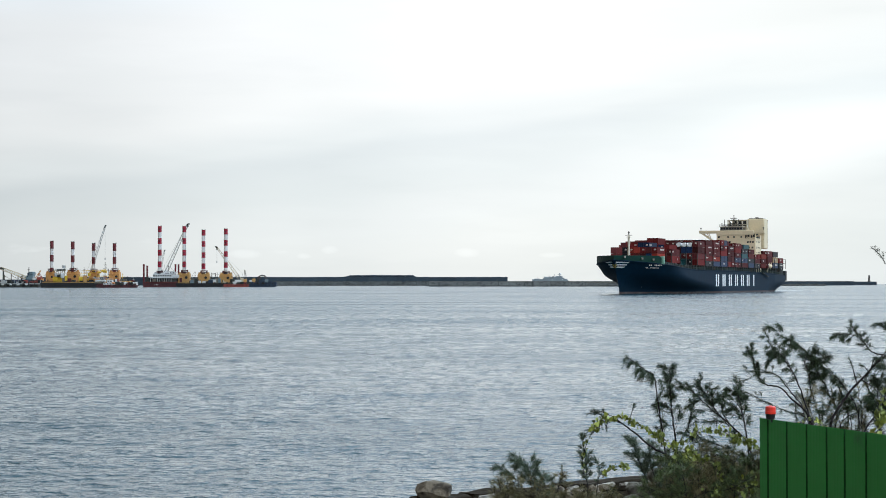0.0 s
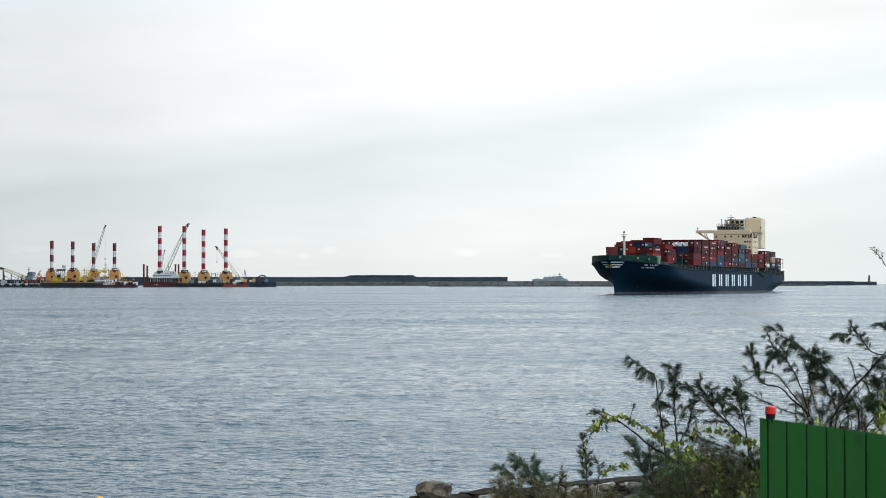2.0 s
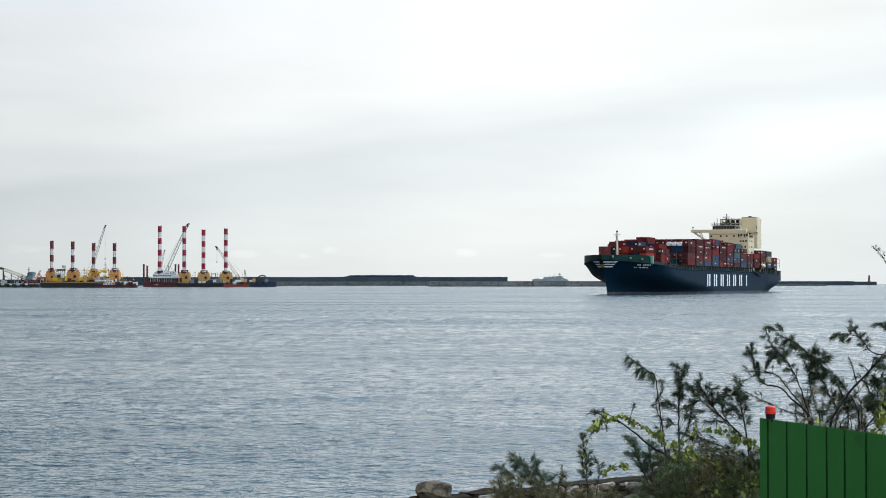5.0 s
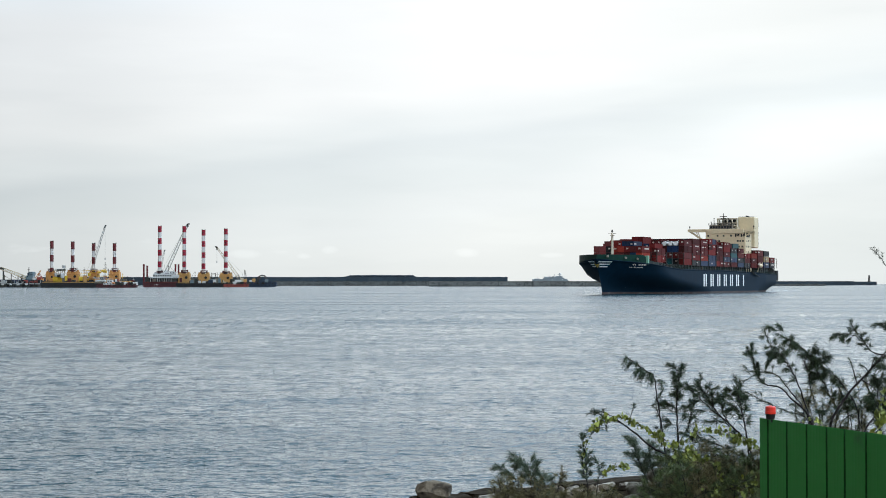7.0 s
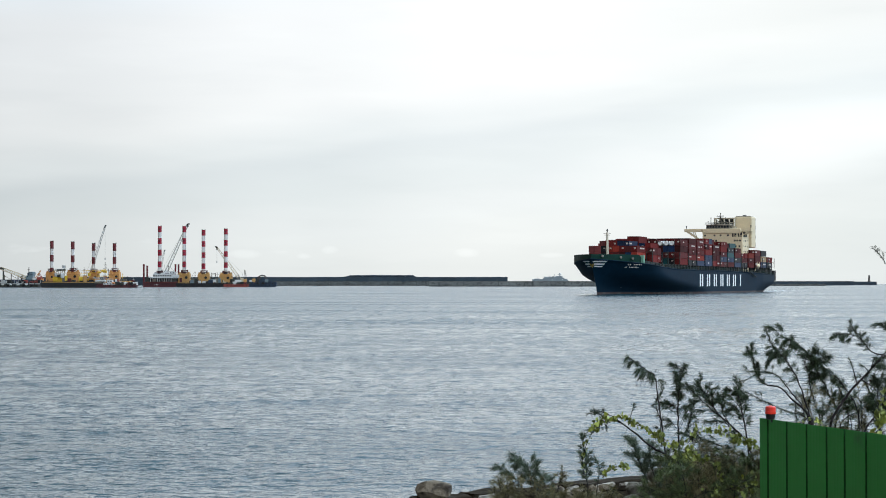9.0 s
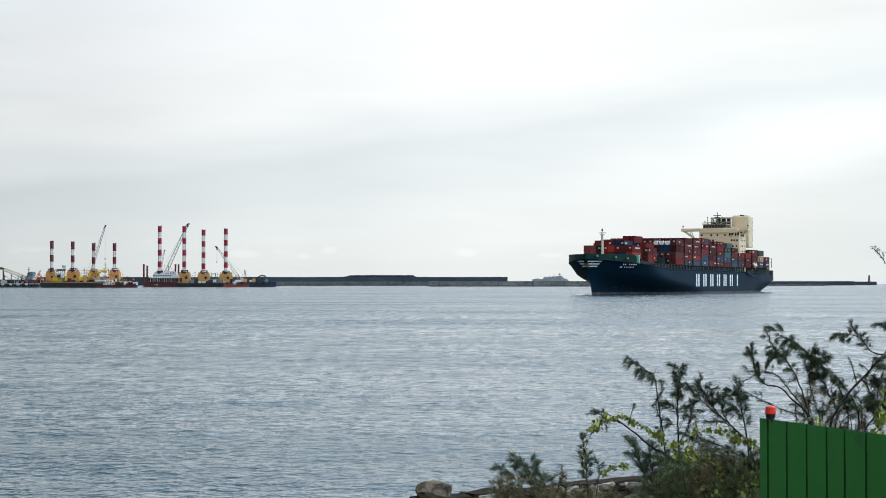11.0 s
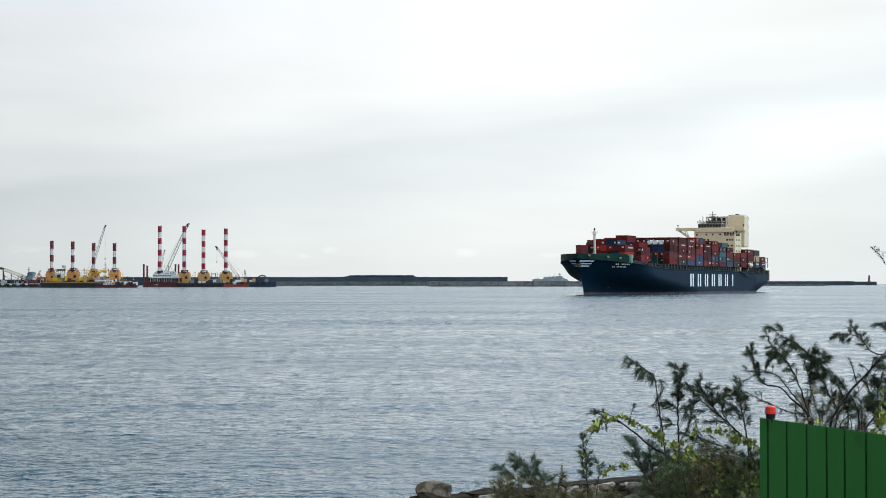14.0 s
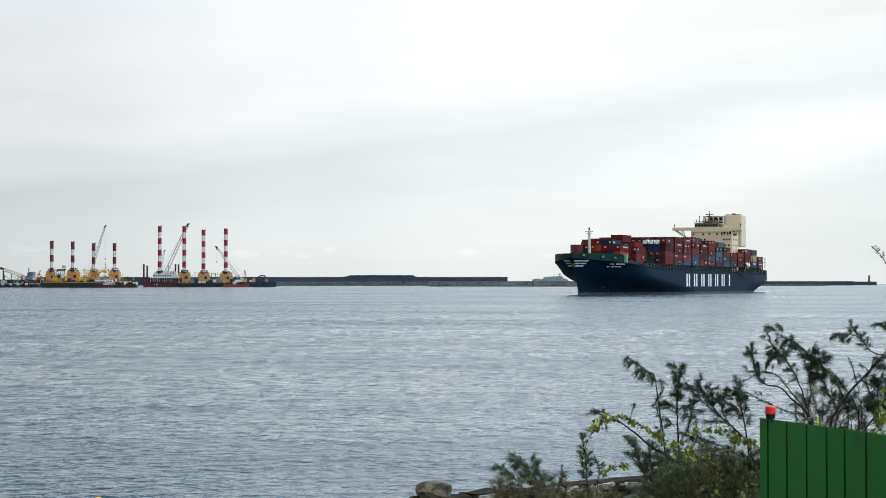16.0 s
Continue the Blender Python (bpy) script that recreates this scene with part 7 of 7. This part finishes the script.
branch(shrub_b, [(4.4, 18.8, 2.65), (4.43, 18.8, 2.99), (4.45, 18.8, 3.27), (4.63, 18.76, 3.58), (4.82, 18.72, 3.8), (4.95, 18.68, 3.96), (5.08, 18.64, 4.04), (5.3, 18.6, 4.12)], 0.018, 0.010, start=0.5, twigs=11, twig=0.34, tufts=4, count=12, length=0.069, droop=0.3, seed=29)
SWAY["arm"] = branch(shrub_b, [(5.08, 18.8, 4.02), (4.92, 18.77, 4.06), (4.79, 18.73, 4.19), (4.66, 18.7, 4.36)], 0.009, 0.004, start=0.35, twigs=12, twig=0.16, tufts=4, count=13, length=0.069, droop=0.35, seed=30)
branch(shrub_b, [(4.84, 18.8, 4.16), (4.71, 18.77, 4.25), (4.59, 18.73, 4.27), (4.47, 18.7, 4.27)], 0.006, 0.003, start=0.3, twigs=9, twig=0.1, tufts=4, count=13, length=0.069, droop=0.8, seed=31)
branch(shrub_b, [(4.67, 19.2, 2.52), (4.8, 19.2, 2.86), (4.87, 19.2, 3.14), (4.82, 19.2, 3.44), (4.67, 19.2, 3.67), (4.53, 19.2, 3.83)], 0.013, 0.004, start=0.3, twigs=15, twig=0.26, tufts=4, count=13, length=0.084, droop=0.8, seed=32)
branch(shrub_b, [(4.68, 19.0, 2.54), (4.82, 19.0, 2.88), (4.89, 19.0, 3.16), (5.08, 19.0, 3.42), (5.14, 19.0, 3.68), (5.18, 19.0, 3.94)], 0.014, 0.004, start=0.15, twigs=28, twig=0.3, tufts=6, count=22, length=0.114, droop=0.8, seed=33)
branch(shrub_b, [(4.79, 19.0, 2.47), (4.96, 19.0, 2.81), (5.05, 19.0, 3.09), (5.08, 19.07, 3.31), (5.07, 19.13, 3.54), (5.14, 19.2, 3.77)], 0.012, 0.004, start=0.15, twigs=22, twig=0.26, tufts=5, count=20, length=0.106, droop=0.8, seed=34)
branch(shrub_b, [(4.27, 19.2, 2.64), (4.26, 19.2, 2.98), (4.26, 19.2, 3.26), (4.03, 19.23, 3.35), (3.77, 19.27, 3.46), (3.58, 19.3, 3.56)], 0.008, 0.003, start=0.3, twigs=11, twig=0.18, tufts=3, count=8, length=0.061, droop=0.2, seed=35)
branch(shrub_b, [(4.4, 19.4, 2.6), (4.44, 19.4, 2.94), (4.46, 19.4, 3.22), (4.4, 19.43, 3.45), (4.35, 19.47, 3.65), (4.38, 19.5, 3.85)], 0.009, 0.004, start=0.2, twigs=15, twig=0.24, tufts=4, count=13, length=0.084, droop=0.8, seed=36)
branch(shrub_b, [(4.57, 19.4, 2.6), (4.67, 19.4, 2.94), (4.72, 19.4, 3.22), (5.07, 19.43, 3.42), (5.05, 19.47, 3.58), (4.95, 19.5, 3.75)], 0.008, 0.004, start=0.3, twigs=15, twig=0.22, tufts=4, count=12, length=0.076, droop=0.3, seed=37)
SWAY["tip"] = branch(shrub_b, [(5.49, 18.6, 4.48), (5.23, 18.6, 4.8), (5.05, 18.6, 5.03), (4.96, 18.6, 5.17), (4.87, 18.6, 5.25)], 0.007, 0.002, start=0.6, twigs=5, twig=0.06, tufts=2, count=6, length=0.034, droop=0.3, seed=38)
branch(shrub_b, [(5.39, 18.7, 4.22), (5.2, 18.7, 4.28), (5.07, 18.7, 4.33), (4.98, 18.7, 4.38)], 0.008, 0.003, start=0.4, twigs=9, twig=0.14, tufts=3, count=13, length=0.069, droop=0.2, seed=39)
branch(shrub_b, [(4.07, 19.1, 3.83), (3.99, 19.08, 3.96), (3.90, 19.06, 4.03), (3.80, 19.04, 4.00)], 0.007, 0.003, start=0.3, twigs=14, twig=0.16, tufts=4, count=16, length=0.080, droop=1.2, seed=61)
branch(shrub_b, [(4.33, 19.4, 3.80), (4.27, 19.4, 3.92), (4.36, 19.4, 3.99), (4.42, 19.4, 3.93)], 0.007, 0.003, start=0.25, twigs=12, twig=0.18, tufts=4, count=16, length=0.088, droop=1.0, seed=62)
for i in range(9):
    x = 4.15 + 0.105 * i
    branch(shrub_b, [(x, 19.3, 2.6), (x + 0.03, 19.3, 3.0), (x + 0.05 * math.sin(i * 2.1), 19.3, 3.30 + 0.12 * math.sin(i * 1.3)), (x + 0.12 * math.sin(i * 2.1), 19.3, 3.52 + 0.12 * math.sin(i * 1.7))], 0.006, 0.003, start=0.35, twigs=12, twig=0.2, tufts=4, count=8, length=0.08, droop=0.8, seed=70 + i, mat_name="needle_dry" if i % 3 else "needle_fresh")

shrub_c = tagged(empty("casuarina_shrub"), "low feathery green casuarina shoots by the parapet", "shrub", "shrubs along the shore")
trunk(shrub_c, [(1.47, 23.6, 1.2), (1.43, 23.6, 1.6), (1.39, 23.6, 1.75)], 0.02, 0.012)
branch(shrub_c, [(1.42, 23.6, 1.69), (1.31, 23.6, 1.95), (1.22, 23.6, 2.14), (1.12, 23.6, 2.27)], 0.01, 0.004, start=0.15, twigs=22, twig=0.28, tufts=5, count=18, length=0.155, droop=0.05, mat_name='needle_fresh', seed=40)
branch(shrub_c, [(1.39, 23.6, 1.69), (1.15, 23.63, 1.90), (0.98, 23.67, 2.10), (0.80, 23.7, 2.18)], 0.008, 0.004, start=0.25, twigs=15, twig=0.2, tufts=4, count=14, length=0.122, droop=0.1, mat_name='needle_fresh', seed=41)
branch(shrub_c, [(1.43, 23.6, 1.69), (1.48, 23.63, 1.86), (1.44, 23.67, 2.00), (1.36, 23.7, 2.14)], 0.008, 0.004, start=0.15, twigs=18, twig=0.24, tufts=4, count=17, length=0.133, droop=0.05, mat_name='needle_fresh', seed=42)
branch(shrub_c, [(1.5, 23.4, 1.67), (1.62, 23.4, 1.87), (1.66, 23.4, 2.0), (1.71, 23.4, 2.13)], 0.007, 0.004, start=0.3, twigs=11, twig=0.2, tufts=3, count=12, length=0.111, mat_name='needle_dry', seed=43)
branch(shrub_c, [(1.3, 23.4, 1.67), (1.06, 23.4, 1.79), (0.9, 23.4, 1.89), (0.74, 23.4, 2.02)], 0.007, 0.004, start=0.3, twigs=12, twig=0.2, tufts=3, count=12, length=0.111, mat_name='needle_dry', seed=44)

shrub_d = tagged(empty("casuarina_shrub"), "slender green casuarina seedling beside the parapet", "shrub", "shrubs along the shore")
branch(shrub_d, [(2.01, 22.8, 1.72), (2.0, 22.8, 2.11), (1.98, 22.8, 2.38), (1.93, 22.8, 2.72)], 0.008, 0.004, start=0.3, twigs=29, twig=0.13, tufts=4, count=16, length=0.0936, droop=-0.1, mat_name='needle_fresh', seed=45)
branch(shrub_d, [(2.11, 22.8, 1.72), (2.14, 22.8, 2.03), (2.17, 22.8, 2.27), (2.11, 22.8, 2.41)], 0.006, 0.004, start=0.4, twigs=10, twig=0.12, tufts=3, count=13, length=0.0936, droop=0.3, mat_name='needle_fresh', seed=46)

shrub_e = tagged(empty("casuarina_shrub"), "dense green casuarina bush with drooping needles", "shrub", "shrubs along the shore")
branch(shrub_e, [(2.86, 21.8, 1.85), (2.71, 21.8, 2.23), (2.6, 21.8, 2.49), (2.54, 21.8, 2.7)], 0.01, 0.004, start=0.15, twigs=29, twig=0.3, tufts=5, count=18, length=0.113, droop=0.15, mat_name='needle_fresh', seed=47)
branch(shrub_e, [(2.89, 21.8, 1.85), (2.83, 21.83, 2.22), (2.76, 21.87, 2.45), (2.75, 21.9, 2.67)], 0.009, 0.004, start=0.15, twigs=23, twig=0.26, tufts=5, count=18, length=0.113, droop=0.15, mat_name='needle_fresh', seed=48)
branch(shrub_e, [(2.88, 21.6, 1.88), (2.99, 21.6, 2.18), (3.02, 21.6, 2.36), (2.95, 21.6, 2.51)], 0.009, 0.004, start=0.15, twigs=23, twig=0.26, tufts=5, count=16, length=0.0965, droop=0.3, mat_name='needle_fresh', seed=49)

trunk(shrub_d, [(2.02, 22.8, 1.2), (2.01, 22.8, 1.5), (2.01, 22.8, 1.75)], 0.014, 0.009)
trunk(shrub_e, [(2.90, 21.8, 1.2), (2.88, 21.8, 1.6), (2.87, 21.8, 1.9)], 0.02, 0.012)


def thicket():
    """The tangled dry undergrowth below the shrubs: many leaning shoots with hanging needles."""
    tree = tagged(empty("undergrowth"), "dense tangle of dry brown and green undergrowth", "shrub", "shrubs along the shore")
    rng = random.Random(77)
    for i in range(44):
        x = 2.72 + 1.55 * (i + rng.random()) / 44
        y = 20.2 + rng.uniform(-0.5, 1.2)
        top = 2.08 + 0.52 * min(1.0, max(0.0, (x - 2.4) / 0.7)) + rng.uniform(-0.28, 0.12)
        lean = rng.gauss(0, 0.18)
        pts = [(x, y, 1.35), (x + lean * 0.4, y, 1.35 + (top - 1.35) * 0.5), (x + lean, y - 0.1, top), (x + lean * 1.8, y - 0.2, top - 0.05)]
        branch(tree, pts, 0.008, 0.003, start=0.15, twigs=24, twig=0.30, tufts=6, count=10, length=0.095, droop=0.45, spread=0.75, seed=200 + i,
               mat_name="needle_dry" if rng.random() < 0.42 else "needle_low")
    for i in range(38):
        x = 0.68 + 1.75 * (i + rng.random()) / 38
        top = (2.08 if x < 1.45 else 1.88) + rng.uniform(-0.16, 0.10)
        y = 22.6 + rng.uniform(-0.5, 0.5)
        pts = [(x, y, 1.3), (x + rng.gauss(0, 0.05), y, 1.65), (x + rng.gauss(0, 0.16), y, top)]
        branch(tree, pts, 0.006, 0.003, start=0.2, twigs=14, twig=0.22, tufts=4, count=8, length=0.12, droop=0.5, seed=300 + i, mat_name="needle_dry")


thicket()


def leaf_mesh(name, size):
    """A heart-shaped leaf, folded along its midrib, thin but solid at the rim."""
    out = [(0, 0), (0.32, -0.12), (0.52, 0.18), (0.40, 0.55), (0, 1.0), (-0.40, 0.55), (-0.52, 0.18), (-0.32, -0.12)]
    vs, fs = [], []
    for lay in (0.0, 0.012):
        for x, y in out:
            vs.append((x * size, y * size, (abs(x) * 0.28 + lay) * size))
        vs.append((0, 0.45 * size, lay * size))
    for k in range(8):
        fs.append((k, (k + 1) % 8, 8))
        fs.append((9 + (k + 1) % 8, 9 + k, 17))
        fs.append((k, 9 + k, 9 + (k + 1) % 8, (k + 1) % 8))
    me = bpy.data.meshes.new(name)
    me.from_pydata(vs, [], fs)
    me.update()
    return me


LEAVES = []
for nm in ("leaf", "leaf_olive"):
    me = leaf_mesh("leaf", 0.046)
    me.materials.append(M[nm])
    LEAVES.append(me)


def vine(pts, count, olive, seed, drop=0.03, size=1.0):
    """A creeping vine: a thin stem with single leaves along it."""
    rng = random.Random(seed)
    v = tagged(empty("vine"), "creeping vine with yellow green heart-shaped leaves", "vine", "vines over the shrubs")
    line = curve_through(pts, 10)
    f = Form()
    f.tube(line, 0.0035, 5)
    part("stem", f, "bark", v)
    count = int(count * 2.1)
    knots = [rng.random() for k in range(max(3, count // 7))]
    for i in range(count):
        t = rng.choice(knots) + rng.gauss(0, 0.035) if rng.random() < 0.7 else rng.random()
        t = min(0.999, max(0.0, t)) * (len(line) - 1.01)
        k = int(t)
        p = line[k].lerp(line[k + 1], t - k) + Vector((rng.gauss(0, 0.018), rng.gauss(0, 0.035), rng.gauss(-0.008, drop * 0.6)))
        ob = new("leaf", LEAVES[1 if rng.random() < olive + 0.15 else 0])
        ob.parent = v
        s = size * rng.uniform(0.5, 1.5)
        ob.matrix_basis = pose(p.x, p.y, p.z, rng.uniform(40, 150), rng.uniform(-50, 50), rng.uniform(0, 360)) @ Matrix.Diagonal((s, s, s, 1))
    return v


vine([(1.86, 20.6, 2.96), (1.93, 20.6, 3.1), (2.1, 20.6, 3.14), (2.28, 20.6, 3.16), (2.42, 20.6, 3.08), (2.56, 20.6, 3.01), (2.71, 20.6, 2.91)], 60, 0.35, 50)
vine([(1.89, 20.9, 2.93), (1.84, 21.17, 2.74), (1.82, 21.43, 2.53), (1.86, 21.7, 2.32)], 14, 0.6, 51, size=0.7)
vine([(2.66, 20.5, 2.99), (2.83, 20.5, 2.85), (3.01, 20.5, 2.77), (3.12, 20.5, 2.74)], 34, 0.35, 52, drop=0.06)
vine([(2.95, 20.3, 2.87), (3.09, 20.3, 2.97), (3.23, 20.3, 3.02), (3.44, 20.3, 3.03), (3.58, 20.3, 2.94), (3.74, 20.3, 2.9), (3.86, 20.3, 2.83)], 60, 0.5, 53, drop=0.05)
vine([(2.08, 21.5, 2.3), (2.19, 21.5, 2.41), (2.31, 21.5, 2.45), (2.42, 21.5, 2.45)], 18, 0.2, 54)
vine([(3.22, 19.6, 2.73), (3.39, 19.6, 2.49), (3.52, 19.6, 2.43), (3.69, 19.6, 2.41)], 22, 0.75, 55, drop=0.12, size=0.8)
vine([(2.97, 19.5, 2.3), (3.13, 19.5, 2.37), (3.4, 19.5, 2.41), (3.71, 19.5, 2.57)], 22, 0.8, 56, drop=0.12, size=0.8)
vine([(4.76, 18.4, 3.02), (4.85, 18.4, 3.21), (4.92, 18.4, 3.31), (5.02, 18.4, 3.37)], 40, 0.35, 57, drop=0.07, size=1.1)
vine([(4.88, 18.6, 3.13), (4.95, 18.6, 3.38), (4.98, 18.6, 3.64)], 24, 0.7, 58, drop=0.09, size=0.9)
vine([(3.92, 18.6, 3.1), (4.08, 18.6, 3.29), (4.21, 18.6, 3.31), (4.3, 18.6, 3.19)], 16, 0.5, 59)
vine([(2.76, 20.2, 2.67), (2.9, 20.2, 2.7), (3.11, 20.2, 2.69), (3.32, 20.2, 2.67)], 36, 0.6, 60, drop=0.07)


def float_buoy():
    e = empty("net_float")
    f = Form()
    f.lathe((0, 0, -0.10), [(0.02, 0), (0.08, 0.03), (0.11, 0.10), (0.08, 0.17), (0.02, 0.20)], 16)
    part("body", f, "buoy", e, smooth=True)
    f = Form()
    f.tube([(0, 0, -0.2), (0, 0, -0.1)], 0.02, 6)
    part("eye", f, "lamp_black", e)
    return tagged(e, "small orange yellow float bobbing in the water", "buoy")


net_float = float_buoy()


def wake():
    """Low foam ridges that trail the ship, a little above the water."""
    e = tagged(empty("wake"), "faint pale wake trailing behind the ship", "wake")
    rng = random.Random(4)
    for i in range(26):
        f = Form()
        s = 246 + i * 5.5
        y = rng.uniform(-9, 13)
        n = 7
        ln, wd = rng.uniform(4, 11), rng.uniform(0.5, 1.2)
        vs, fs = [], []
        for k in range(n):
            t = k / (n - 1)
            w = wd * math.sin(math.pi * min(0.96, max(0.04, t)))
            x = -s - ln * t
            yy = y + 0.6 * noise.noise(Vector((i * 3.1, t * 3, 0)))
            vs += [(x, yy - w, 0.02), (x, yy, 0.10), (x, yy + w, 0.02)]
        for k in range(n - 1):
            for j in range(2):
                a = k * 3 + j
                fs.append((a, a + 1, a + 4, a + 3))
        f.add(vs, fs)
        part("foam_streak", f, "foam", e)
    # ridge added to each side of the bow, shaped to imitate the hull's dark reflection
    for side in (1, -1):
        f = Form()
        vs, fs, n = [], [], 22
        for k in range(n + 1):
            t = k / n
            x, y = 2.5 - 40 * t, side * (1.0 + 15.5 * t ** 0.85)
            hgt = 0.5 * math.sin(math.pi * min(1.0, 0.12 + 0.9 * t)) * (1 - 0.45 * t) + 0.05 * noise.noise(Vector((k * 0.9, side, 0)))
            for w, q in ((-2.2, -0.06), (-1.2, 0.45), (-0.35, 0.95), (0.35, 1.0), (1.2, 0.5), (2.4, -0.06)):
                vs.append((x - 0.4 * w * side * 0.3, y + side * w, max(-0.06, q * hgt)))
        for k in range(n):
            for j in range(5):
                a = k * 6 + j
                fs.append((a, a + 1, a + 7, a + 6))
        f.add(vs, fs)
        part("bow_reflection_ridge", f, "water", e, "smooth water ridge standing in for the hull's dark reflection", smooth=True)
    return e


ship_wake = wake()


def motions():
    """All that moves: ship and wake, water, float and wind-blown branches."""
    start = Vector((69.9, 650.0))
    rows = []
    for i in range(33):
        t = i * 0.5
        p = start - SHIP_AFT * (51.7 * t / 16)
        rows.append((t, pose(p.x, p.y, 0, 0, 0, -113.01)))
    walk(container_ship, rows)
    walk(ship_wake, rows)
    walk(water, [(i * 0.5, pose(-0.28 * i, -0.22 * i, 0.0)) for i in range(33)])
    # the float lifts on the passing wavelets, in centimetres every half second
    lift = [2, 2, 4, 8, 10, 7, 4, 5, 6.5, 4, 2, 5, 4, 2, 5, 8.5, 5, 2, 3, 5, 3, 5, 7, 8.5, 9.5, 11, 8, 3, 3, 4, 10, 10, 9]
    bob = []
    for i, z in enumerate(lift):
        t = i * 0.5
        bob.append((t, pose(-7.52 + 0.03 * math.sin(0.8 * t), 35.8, z / 100, 10 * math.sin(1.7 * t), 8 * math.sin(2.1 * t), 0)))
    walk(net_float, bob)
    # gusts: each branch leans about its foot, in degrees
    for key, amp, rate, drift in (("upright", 1.2, 1.4, -6.5), ("tuft", 0.5, 1.9, 0.0), ("crown", 0.7, 0.9, 0.0), ("arm", 0.5, 1.6, 0.0), ("tip", 1.0, 1.1, 0.0)):
        ob = SWAY[key]
        at = ob.location.copy()
        sway = []
        for i in range(33):
            t = i * 0.5
            a = amp * math.sin(rate * t + len(key)) * (0.6 + 0.4 * math.sin(0.37 * t))
            if drift:
                a += drift * max(0.0, 1 - t / 3.6)
            sway.append((t, pose(at.x, at.y, at.z, 0, a, 0)))
        walk(ob, sway)


motions()
